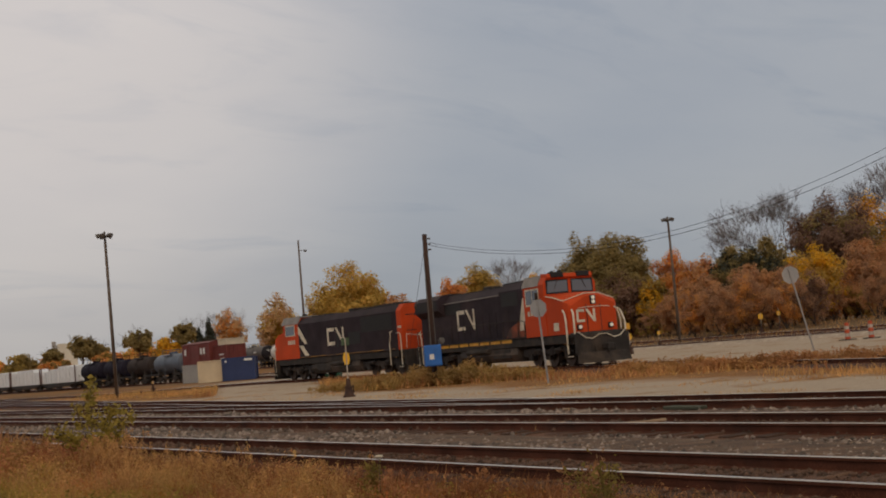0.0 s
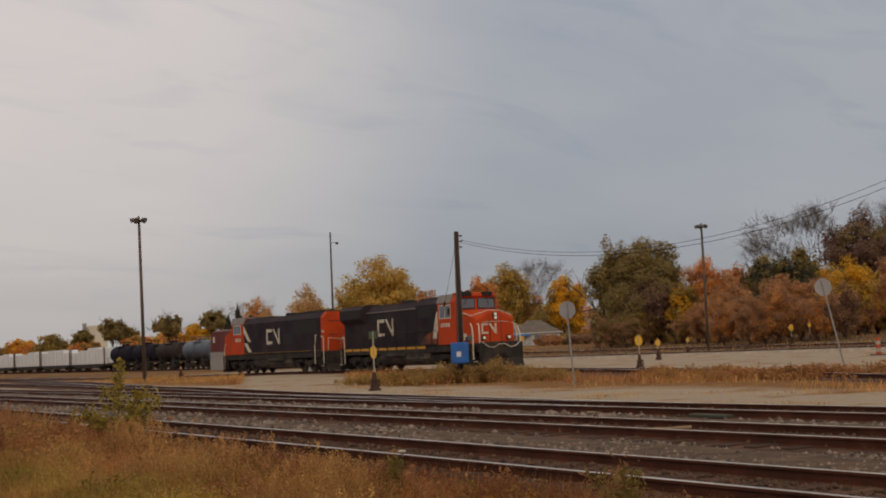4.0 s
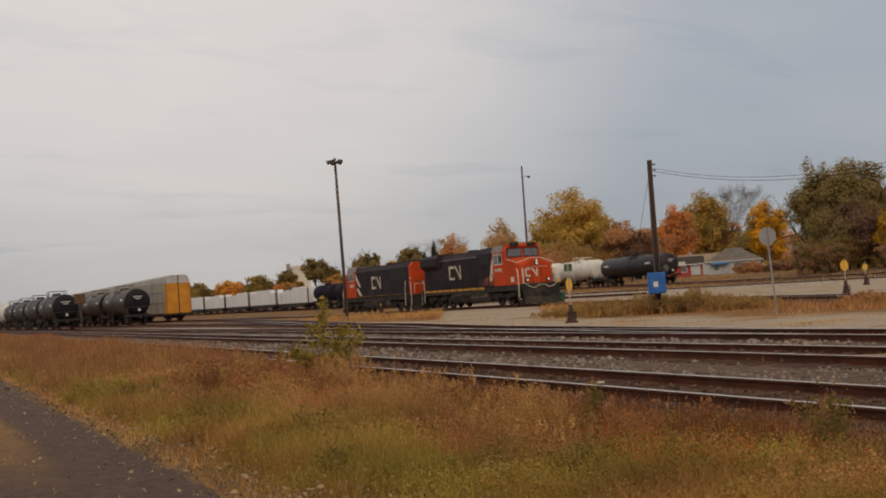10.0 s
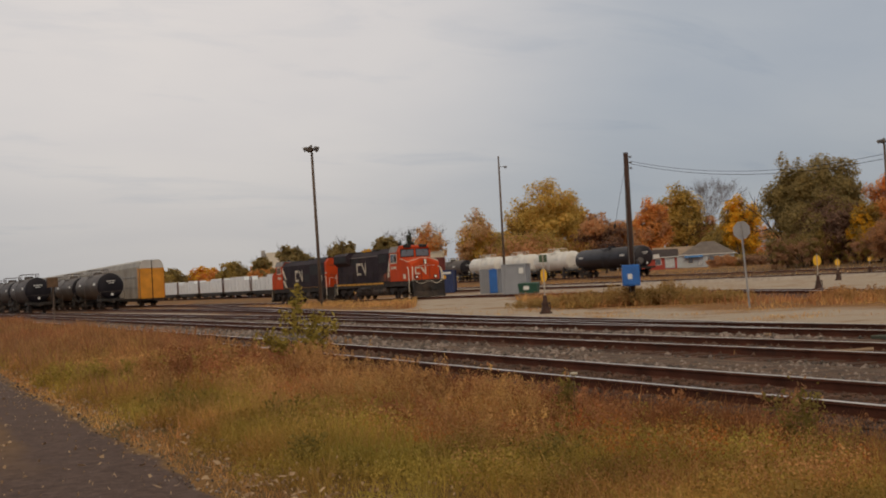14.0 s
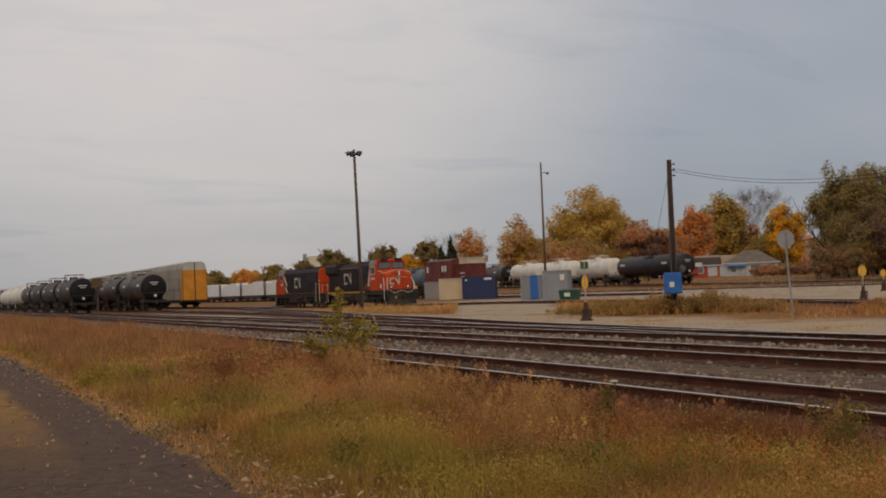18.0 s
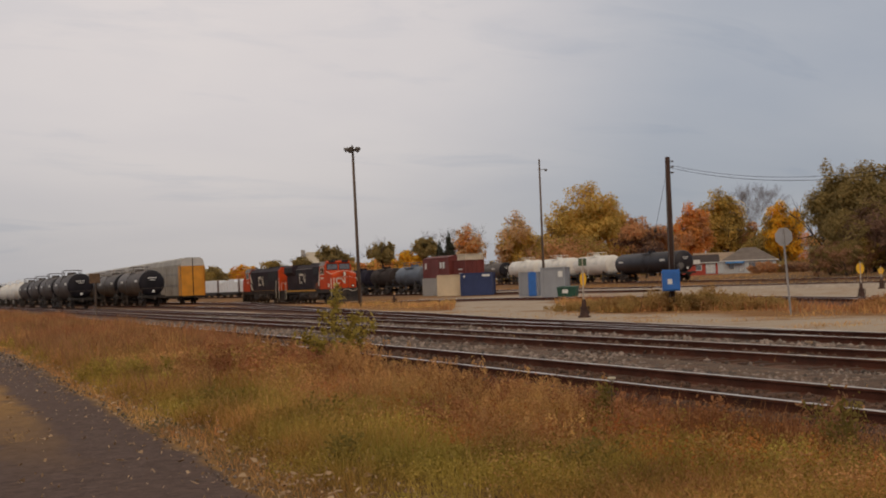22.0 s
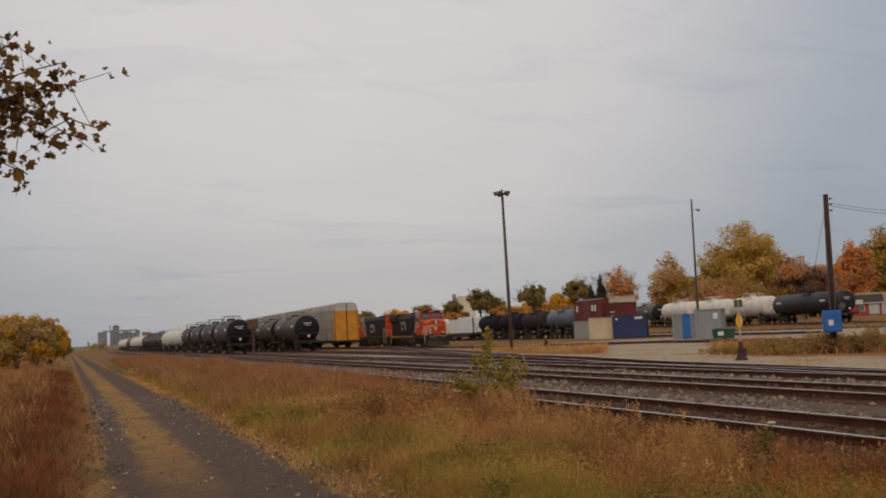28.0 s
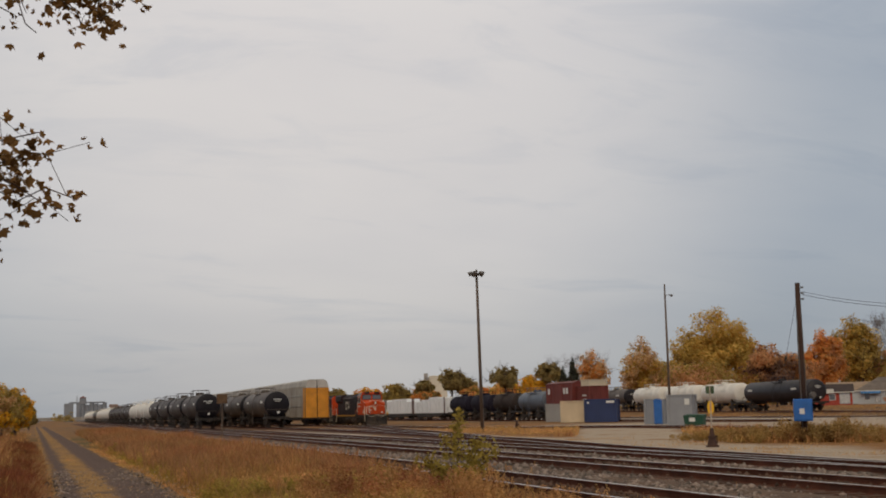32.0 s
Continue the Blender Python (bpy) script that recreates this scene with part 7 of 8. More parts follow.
    bough([(-4.6, 7.8, 4.2), S(-13.2, 15.6, 8.9), S(-7.2, 18.3, 9.0), S(-3.2, 19.5, 9.0), S(-0.2, 19.7, 9.0)], 0.05,
          [(S(-4.2, 19.3, 9.0), S(-2, 17.9, 9.0)), (S(-2.2, 19.6, 9.0), S(-0.8, 17.1, 9.0)), (S(-1.2, 19.6, 9.0), S(1.2, 17.5, 9.0)), (S(-0.2, 19.7, 9.0), S(2.2, 17.7, 9.0)), (S(-0.2, 19.7, 9.0), S(3.6, 18.7, 9.0)),
           (S(-0.2, 19.7, 9.0), S(2, 19.9, 9.0)), (S(-5.2, 19.1, 9.0), S(-3.6, 18.7, 9.0)), (S(-0.7, 19.7, 9.0), S(0, 18.1, 9.0)), (S(-6.2, 18.7, 9.0), S(-4.6, 17, 9.0)), (S(0.3, 19.6, 9.0), S(3.2, 17.5, 9.0)), (S(0.3, 19.6, 9.0), S(2.9, 18.3, 9.0)), (S(0, 19.7, 9.0), S(3.7, 19.4, 9.0))], 26, 0.08)
    bough([(-4.6, 7.8, 3.9), S(-10, 13.6, 8.8), S(-5, 13.6, 8.8), S(-3.4, 13.5, 8.8)], 0.03,
          [(S(-4.5, 13.6, 8.8), S(-2.4, 14.1, 8.8)), (S(-4, 13.5, 8.8), S(-2.3, 13.4, 8.8))], 4, 0.05)


overhanging_tree()


def shrub():
    gen = np.random.default_rng(21)
    o = thing("shrub", "thin yellow-green leafy shrub growing beside the near track", "shrub", pose(7.35, 22.1, 0))
    mb, cs = MB(), []
    for i in range(15):
        a, t = i * 0.9, 0.3 + 0.5 * gen.random()
        hgt = (0.55 + 0.75 * gen.random()) * (1.15 - 0.5 * t)
        tip = Vector((math.cos(a) * t * 1.25, math.sin(a) * t, hgt if i else 1.62))
        if not i:
            tip.x, tip.y = 0.05, 0.02
        mb.tube([(0, 0, -0.05), tip * 0.45 + Vector((0, 0, 0.1)), tip], 0.007, 5)
        for _ in range(7 + (4 if not i else 0)):
            q = tip * (0.45 + 0.58 * gen.random()) + Vector(gen.normal(size=3) * 0.05)
            cs += [q + Vector(gen.normal(size=3) * 0.055) for _ in range(13)]
    tagged(part("stem", mb, bark, o), kind="stuff")
    c = np.array([tuple(p) for p in cs])
    m = len(c)
    u = gen.normal(size=(m, 3)); u /= np.linalg.norm(u, axis=1)[:, None]
    v = np.cross(u, gen.normal(size=(m, 3))); v /= np.linalg.norm(v, axis=1)[:, None]
    s = (0.030 + 0.040 * gen.random(m))[:, None]
    P = np.stack([c - u * s, c - v * s * 0.5, c + u * s, c + v * s * 0.5], 1).reshape(-1, 3)
    ob = new("foliage", cloud_mesh("foliage", P, np.arange(m * 4).reshape(-1, 4), leaf_mat("shrub_leaves", (0.26, 0.20, 0.045), (0.50, 0.37, 0.08), 0.45)))
    ob.parent = o


shrub()


# ---------------------------------------------------------------- road, verge, grass, ballast
def strip_mesh(x0, x1, y0, y1, z, wob=0.15, seed=0, step=1.5, cross=3, crown=0.0):
    mb = MB()
    n = int((y1 - y0) / step)
    pts = []
    for j in range(n + 1):
        y = y0 + (y1 - y0) * j / n
        a = x0 + wob * noise.noise((seed, y * 0.45, 0)) - 0.010 * max(0, y - 30)
        b = x1 + wob * noise.noise((seed + 9, y * 0.45, 0)) - 0.010 * max(0, y - 30)
        for i in range(cross + 1):
            f = i / cross
            pts.append((a + (b - a) * f, y, (z if 0 < i < cross else -0.09) + crown * math.sin(math.pi * f) + 0.012 * noise.noise((a + f * 3, y * 1.3, seed))))
    k = cross + 1
    mb.add(pts, [(j * k + i, j * k + i + 1, (j + 1) * k + i + 1, (j + 1) * k + i) for j in range(n) for i in range(cross)])
    return mb


def road_mat():
    """Dark cinder ruts, a tan straw crown between them and ragged tan edges."""
    m = bpy.data.materials.new("cinder_road")
    m.use_nodes = True
    nt = m.node_tree
    N, K = nt.nodes.new, nt.links.new
    b = nt.nodes["Principled BSDF"]
    b.inputs["Roughness"].default_value, b.inputs["Specular IOR Level"].default_value = 0.97, 0.2
    co, sep = N("ShaderNodeTexCoord"), N("ShaderNodeSeparateXYZ")
    K(co.outputs["Object"], sep.inputs[0])

    def calc(op, a, b2, c=None):
        n = N("ShaderNodeMath")
        n.operation = op
        for k, v in enumerate((a, b2, c)):
            if v is None:
                continue
            if isinstance(v, (int, float)):
                n.inputs[k].default_value = v
            else:
                K(v, n.inputs[k])
        return n.outputs[0]

    def wild(scale, detail=6, rough=0.65):
        n = N("ShaderNodeTexNoise")
        n.inputs["Scale"].default_value, n.inputs["Detail"].default_value, n.inputs["Roughness"].default_value = scale, detail, rough
        K(co.outputs["Object"], n.inputs["Vector"])
        return n.outputs["Fac"]

    def span(v, a, b2):
        n = N("ShaderNodeMapRange")
        n.inputs["From Min"].default_value, n.inputs["From Max"].default_value = a, b2
        K(v, n.inputs["Value"])
        return n.outputs["Result"]

    def ramp(src, a, ca, b2, cb):
        n = N("ShaderNodeValToRGB")
        n.color_ramp.elements[0].position, n.color_ramp.elements[0].color = a, (*ca, 1)
        n.color_ramp.elements[1].position, n.color_ramp.elements[1].color = b2, (*cb, 1)
        K(src, n.inputs[0])
        return n.outputs["Color"]

    def blend(fac, a, b2):
        n = N("ShaderNodeMix"); n.data_type = "RGBA"
        K(fac, n.inputs["Factor"]); K(a, n.inputs["A"]); K(b2, n.inputs["B"])
        return n.outputs["Result"]

    across = calc("MULTIPLY_ADD", calc("MAXIMUM", calc("SUBTRACT", sep.outputs["Y"], 30.0), 0.0), 0.010, sep.outputs["X"])
    across = calc("ADD", across, calc("MULTIPLY_ADD", wild(0.9, 8, 0.7), 1.0, -0.5))
    cinder = ramp(wild(9.0, 8, 0.75), 0.32, (0.068, 0.044, 0.039), 0.7, (0.18, 0.12, 0.102))
    tan = ramp(wild(6.0, 8, 0.7), 0.3, (0.22, 0.12, 0.043), 0.7, (0.42, 0.24, 0.085))
    crown = span(calc("ABSOLUTE", calc("SUBTRACT", across, 1.08), 0.0), 0.44, 0.24)
    patchy = calc("MULTIPLY", span(wild(0.45, 6), 0.36, 0.48), span(sep.outputs["Y"], 11.0, 20.0))
    c = blend(calc("MULTIPLY", crown, patchy), cinder, tan)
    rim = span(calc("ABSOLUTE", calc("SUBTRACT", across, 1.37), 0.0), 0.98, 1.2)
    c = blend(rim, c, tan)
    K(c, b.inputs["Base Color"])
    bp = N("ShaderNodeBump"); bp.inputs["Strength"].default_value = 0.8; bp.inputs["Distance"].default_value = 0.03
    K(wild(26, 5), bp.inputs["Height"]); K(bp.outputs[0], b.inputs["Normal"])
    return m


tagged(part("road", strip_mesh(0.0, 2.75, -6, 300, 0.034, 0.42, 1, 0.35, 8, 0.02), road_mat()), "dark cinder track road with two wheel ruts and a tan straw crown", "road", kind="structure")


def blades(gen, n, area, hgt, wid, pick, lean=0.35, tuft=0):
    """Grass blades in an area (x0, x1, y0, y1), denser where pick(x, y) is larger; tuft: so many blades spread from one foot."""
    x0, x1, y0, y1 = area
    k = max(1, tuft)
    n = n // k
    x, y = x0 + (x1 - x0) * gen.random(n), y0 + (y1 - y0) * gen.random(n) ** 1.5
    w = np.array([pick(a, b) for a, b in zip(x, y)])
    keep = gen.random(n) < w
    x, y, w = x[keep], y[keep], w[keep]
    grow = 0.6 + 0.6 * w
    ox = oy = 0.0
    if tuft:
        grow = grow * (0.55 + 0.75 * gen.random(len(x)))
        x, y, grow = np.repeat(x, k), np.repeat(y, k), np.repeat(grow, k)
        ox, oy = gen.normal(size=len(x)), gen.normal(size=len(x))
        x, y = x + ox * 0.065, y + oy * 0.065
    m = len(x)
    h = (hgt[0] + (hgt[1] - hgt[0]) * gen.random(m) ** 1.4) * grow
    a = gen.random(m) * 6.28
    dist = np.hypot(x, y)
    half = (wid * (0.7 + 0.6 * gen.random(m)) * np.clip(dist / 14, 0.8, 3.5)) / 2
    sx, sy = np.cos(a) * half, np.sin(a) * half
    lx, ly = (gen.normal(size=m) * lean + ox * 0.3) * h, (gen.normal(size=m) * lean + oy * 0.3) * h
    z = np.array([rise(p, q) for p, q in zip(x, y)]) - 0.02
    P = np.stack([np.stack([x - sx, y - sy, z], 1), np.stack([x + sx, y + sy, z], 1), np.stack([x + lx * 0.45 + sx * 0.7, y + ly * 0.45 + sy * 0.7, z + h * 0.6], 1), np.stack([x + lx + sx * 0.12, y + ly + sy * 0.12, z + h], 1), np.stack([x + lx * 0.45 - sx * 0.7, y + ly * 0.45 - sy * 0.7, z + h * 0.6], 1)], 1).reshape(-1, 3)
    i = np.arange(m)[:, None] * 5
    F = np.concatenate([np.concatenate([i, i + 1, i + 2, i + 4], 1), np.concatenate([i + 4, i + 2, i + 3, i + 3], 1)])
    return P, F


def grass(name, label, n, area, hgt, wid, material, pick, seed, lean=0.35, tuft=0):
    gen = np.random.default_rng(seed)
    P, F = blades(gen, n, area, hgt, wid, pick, lean, tuft)
    q = len(F) // 2
    quads, tris = F[:q], F[q:, :3]
    me = bpy.data.meshes.new(name)
    me.vertices.add(len(P))
    me.vertices.foreach_set("co", P.astype(np.float32).ravel())
    idx = np.concatenate([quads.ravel(), tris.ravel()]).astype(np.int32)
    me.loops.add(len(idx))
    me.loops.foreach_set("vertex_index", idx)
    me.polygons.add(len(quads) + len(tris))
    me.polygons.foreach_set("loop_start", np.concatenate([np.arange(0, 4 * q, 4), 4 * q + np.arange(0, 3 * q, 3)]).astype(np.int32))
    me.polygons.foreach_set("loop_total", np.concatenate([np.full(q, 4), np.full(q, 3)]).astype(np.int32))
    me.update(calc_edges=True)
    me.materials.append(material)
    tagged(new(name, me), label, "grass", kind="stuff")


def nz(x, y, s, o=0.0):
    return 0.5 + 0.5 * noise.noise((x * s + o, y * s, o))


green_g = leaf_mat("olive_grass", (0.285, 0.195, 0.042), (0.56, 0.370, 0.092), 0.4, 0.9, 0.62, 1.42, 0.03)
straw_g = leaf_mat("straw_grass", (0.47, 0.255, 0.088), (0.74, 0.435, 0.17), 0.4, 0.9, 0.66, 1.42, 0.015)
rust_g = leaf_mat("rusty_weeds", (0.34, 0.15, 0.06), (0.54, 0.265, 0.11), 0.4, 0.9, 0.66, 1.38, 0.015)
dark_rust_g = leaf_mat("dark_rust_weeds", (0.15, 0.052, 0.023), (0.32, 0.12, 0.046), 0.35, 0.9, 0.66, 1.38, 0.012)
brown_g = leaf_mat("brown_weeds", (0.30, 0.155, 0.07), (0.50, 0.27, 0.12), 0.4, 0.9, 0.66, 1.38, 0.015)


def off_drive(x, y):
    return 1.0 if abs(((x - 23) * 51 - (y - 44) * 23) / 55.9) > 3.2 else 0.0


def bare_gap(x, y):
    """Sparse growth on the bare ground round the road sign."""
    return 0.2 if 38.0 < math.degrees(math.atan2(x, y)) < 42.4 else 1.0


def verge_edge(x, y):
    """1 in the grass between road and track, thinning at both edges."""
    xr = 2.75 - 0.010 * max(0, y - 30)
    return min(1.0, max(0.0, (x - xr) / 0.7)) * min(1.0, max(0.0, (8.1 - x) / 1.2))


grass("field_grass", "olive-green rough grass between road and tracks", 150000, (2.4, 8.0, 4.5, 60), (0.06, 0.30), 0.008, green_g, lambda x, y: verge_edge(x, y) * min(1, max(0, 1.7 - abs(x - 4.1) * 0.42) * max(0.2, 2.8 * nz(x, y, 0.45) - 0.6)) * (1.0 if y < 40 else 0.5), 1, 0.5)
grass("field_straw", "tan straw grass between road and tracks", 150000, (2.5, 8.1, 4.5, 80), (0.10, 0.46), 0.007, straw_g, lambda x, y: verge_edge(x, y) * max(0.16, 3.0 * nz(x, y, 0.55, 3.3) - 1.05) * min(1.0, 0.4 + max(0.0, x - 3.2) * 0.3) * (0.25 if x > 5.9 and y < 27 else 1.0) * min(1.0, max(0.3, (y - 7.5) / 4)), 2, 0.3, 22)
grass("field_tufts", "taller green and tan grass tufts between road and tracks", 60000, (2.8, 7.8, 5, 40), (0.15, 0.42), 0.008, green_g, lambda x, y: verge_edge(x, y) * max(0.0, 2.4 * nz(x, y, 0.7, 4.4) - 0.8), 18, 0.3, 22)
grass("rusty_weeds", "rust-brown weeds along the near track", 110000, (3.6, 8.4, 7, 42), (0.10, 0.52), 0.009, rust_g, lambda x, y: verge_edge(x, y) * max(0.0, (nz(x, y, 0.55, 7.7) - 0.42) * 3.4) * min(1, max(0.10, (x - 4.2) / 2.0)) * (0.45 if x > 5.7 and y < 22 else 1.0), 3, 0.3, 18)
grass("dark_rust_weeds", "dark rust-red weeds beside the near rail", 150000, (5.0, 8.5, 6, 34), (0.06, 0.38), 0.009, dark_rust_g, lambda x, y: verge_edge(x, y) * min(1.0, max(0.0, (x - 5.0) / 1.2)) * max(0.25, 2.0 * nz(x, y, 0.6, 1.9) - 0.4), 21, 0.5, 12)
grass("tall_rusty_weeds", "tall rust-brown weeds hiding the far rails", 60000, (3.4, 8.5, 26, 140), (0.30, 0.88), 0.014, rust_g, lambda x, y: min(1.0, max(0.0, (x - 3.2 + 0.01 * (y - 26)) / 1.4)) * min(1.0, max(0.0, (8.5 - x) / 0.5)) * max(0.05, 1.6 * nz(x, y, 0.22, 5.7) - 0.3) * min(1.0, (y - 25) / 10), 13)
grass("brown_weeds", "brown dry weeds along the near track", 70000, (3.0, 8.5, 18, 140), (0.2, 0.80), 0.012, brown_g, lambda x, y: verge_edge(x, y) * (0.25 + 0.6 * nz(x, y, 0.3, 1.7)) * (0.3 if y < 28 else 1.0), 4)
grass("verge_straw", "short tan straw along the road's edge", 22000, (2.2, 3.2, 5, 70), (0.03, 0.12), 0.009, straw_g, lambda x, y: max(0.0, 1.0 - abs(x - 2.75 + 0.010 * max(0, y - 30)) / 0.45) * (0.2 + nz(x, y, 1.1, 8)), 14, 0.6)
grass("middle_straw", "short tan straw between the wheel ruts", 30000, (0.4, 1.6, 14, 120), (0.02, 0.11), 0.010, straw_g, lambda x, y: max(0.0, 1.0 - abs(x - 1.08 + 0.010 * max(0, y - 30)) / 0.42) * max(0.0, 2.0 * nz(x, y, 0.6, 2) - 0.4), 15, 0.6)
grass("roadside_grass", "tan grass and weeds beyond the road", 22000, (-16, -0.4, 8, 150), (0.15, 0.65), 0.012, straw_g, lambda x, y: (0.25 + 0.6 * nz(x, y, 0.3, 2.2)) * min(1.0, max(0.0, (-0.45 - 0.010 * max(0, y - 30) - x) / 0.6)), 5)
grass("roadside_weeds", "rust-brown weeds beyond the road", 55000, (-16, -0.3, 10, 150), (0.15, 0.7), 0.012, brown_g, lambda x, y: (0.1 + 0.7 * nz(x, y, 0.25, 4.2)) * min(1.0, max(0.0, (-0.8 - 0.010 * max(0, y - 30) - x) / 0.6)), 6)
grass("roadside_green", "olive-green rough grass beyond the road", 18000, (-9, 0.2, 5, 60), (0.08, 0.34), 0.010, green_g, lambda x, y: max(0.15, 2.2 * nz(x, y, 0.4, 6.1) - 0.5) * min(1.0, max(0.0, (-0.15 - 0.010 * max(0, y - 30) - x) / 0.5)), 16)
grass("roadside_rust", "rust-red weeds beyond the road", 30000, (-12, -0.8, 18, 110), (0.25, 0.75), 0.013, rust_g, lambda x, y: max(0.0, 2.4 * nz(x, y, 0.2, 3.9) - 0.7) * min(1.0, max(0.0, (-0.9 - 0.010 * max(0, y - 30) - x) / 0.6)), 17)
grass("left_verge", "brown and olive grass along the road's edge", 60000, (-2.2, 0.3, 5, 70), (0.05, 0.26), 0.008, brown_g, lambda x, y: min(1.0, max(0.0, (0.22 - 0.010 * max(0, y - 30) - x) / 0.4)) * max(0.25, 2.2 * nz(x, y, 0.6, 9.1) - 0.5), 23, 0.5)
grass("left_verge_weeds", "rust-brown weeds along the road's edge", 100000, (-2.6, 0.1, 6, 80), (0.08, 0.42), 0.009, dark_rust_g, lambda x, y: min(1.0, max(0.0, (-0.05 - 0.010 * max(0, y - 30) - x) / 0.5)) * max(0.15, 2.2 * nz(x, y, 0.4, 5.1) - 0.5), 24, 0.4, 14)
grass("strip_straw", "tan dry grass strip in the gravel yard", 90000, (22.5, 42, 14, 100), (0.10, 0.48), 0.010, straw_g, lambda x, y: max(0.0, min(1.0, (x - 25.2 - 6.5 * nz(x, y, 0.13, 1)) / 1.2)) * max(0.0, min(1.0, (loco_x(y) - 2.0 - x) / 1.5)) * max(0.05, 2.0 * nz(x, y, 0.16, 6) - 0.65) * off_drive(x, y) * bare_gap(x, y), 7)
grass("gravel_straw", "thin low straw on the gravel yard", 30000, (20.6, 29, 18, 90), (0.03, 0.14), 0.006, straw_g, lambda x, y: max(0.0, 2.6 * nz(x, y, 0.35, 2.9) - 1.2), 19, 0.5)
grass("strip_weeds", "rusty weeds in the gravel yard", 30000, (24.5, 42, 14, 75), (0.2, 0.62), 0.012, rust_g, lambda x, y: max(0.0, min(1.0, (x - 26.0 - 6.5 * nz(x, y, 0.13, 1)) / 1.2)) * max(0.0, min(1.0, (loco_x(y) - 2.0 - x) / 1.5)) * max(0.0, 2.6 * nz(x, y, 0.14, 9) - 1.1) * off_drive(x, y), 8)


def weed_thicket(name, label, n, spots, lo, hi, seed):
    """A soft mass of leafy dry weeds: small sprays on many low mounds."""
    gen = np.random.default_rng(seed)
    lob = []
    for x, y, rr, h in spots:
        for _ in range(26):
            a, b = gen.normal(size=2) * rr * 0.5
            k = h * (0.45 + 0.6 * gen.random()) * max(0.35, 1 - 0.35 * math.hypot(a, b) / rr)
            lob.append((x + a, y + b, k * 0.45, 0.20 + 0.18 * gen.random(), 0.20 + 0.18 * gen.random(), k * 0.55))
    P, F = leaf_cloud(gen, lob, n, 0.05, -0.6)
    tagged(new(name, cloud_mesh(name, P, F, leaf_mat(name + "_leaves", lo, hi, 0.45, 0.9, 0.75, 1.3, 0.012))), label, "weeds", kind="stuff")


weed_thicket("orange_weed_thicket", "mass of orange-brown dry weeds in the gravel yard", 22000, [(33.6 - 0.11 * (y - 28) + 1.3 * noise.noise((y * 0.7, 3, 0)), y, 1.15, 0.45 + 0.3 * nz(y, 2, 0.4)) for y in np.arange(24.5, 36.5, 1.0)], (0.40, 0.20, 0.08), (0.60, 0.33, 0.135), 51)
weed_thicket("pole_weed_thicket", "mass of olive-brown dry weeds round the utility pole", 44000, [(31.2, 43.6, 1.3, 1.0), (30.2, 45.8, 1.3, 1.25), (31.6, 47.0, 1.4, 1.2), (32.6, 45.2, 1.4, 1.15), (33.2, 48.5, 1.5, 0.9), (30.6, 49.0, 1.3, 0.8), (32.4, 42.2, 1.2, 0.75), (34.0, 46.0, 1.3, 0.8), (33.2, 43.6, 1.3, 0.8), (33.9, 42.4, 1.2, 0.6), (29.6, 48.4, 1.2, 0.8), (29.2, 51.0, 1.3, 0.6), (30.6, 52.5, 1.4, 0.6), (34.6, 48.0, 1.5, 0.8)], (0.30, 0.19, 0.065), (0.50, 0.32, 0.115), 52)

grass("back_grass", "low dry grass at the back of the yard", 14000, (84, 125, 30, 170), (0.15, 0.5), 0.012, straw_g, lambda x, y: 0.3 + 0.6 * nz(x, y, 0.1, 3), 10)
grass("track_weeds", "thin dry weeds standing between the rails", 5000, (7.6, 21, 8, 90), (0.08, 0.34), 0.009, straw_g, lambda x, y: max(0.0, 2.0 * nz(x, y, 0.5, 5) - 1.15), 11)


def leafy_growth(name, label, n, area, hgt, size, material, pick, seed):
    """Small leaves and seed heads of low weeds, thick where pick(x, y) is large."""
    gen = np.random.default_rng(seed)
    x0, x1, y0, y1 = area
    x, y = x0 + (x1 - x0) * gen.random(n), y0 + (y1 - y0) * gen.random(n) ** 1.6
    w = np.array([pick(a, b) for a, b in zip(x, y)])
    k = gen.random(n) < w
    x, y, w = x[k], y[k], w[k]
    m = len(x)
    c = np.stack([x, y, 0.02 + hgt * gen.random(m) ** 0.8 * (0.45 + 0.55 * np.clip(w, 0, 1))], 1)
    u = gen.normal(size=(m, 3)); u /= np.linalg.norm(u, axis=1)[:, None]
    v = np.cross(u, gen.normal(size=(m, 3))); v /= np.linalg.norm(v, axis=1)[:, None] + 1e-9
    s = (size * (0.5 + 0.9 * gen.random(m)) * np.clip(np.hypot(x, y) / 11, 0.8, 2.2))[:, None]
    P = np.stack([c - u * s, c - v * s * 0.55, c + u * s, c + v * s * 0.55], 1).reshape(-1, 3)
    tagged(new(name, cloud_mesh(name, P, np.arange(m * 4).reshape(-1, 4), material)), label, "weeds", kind="stuff")


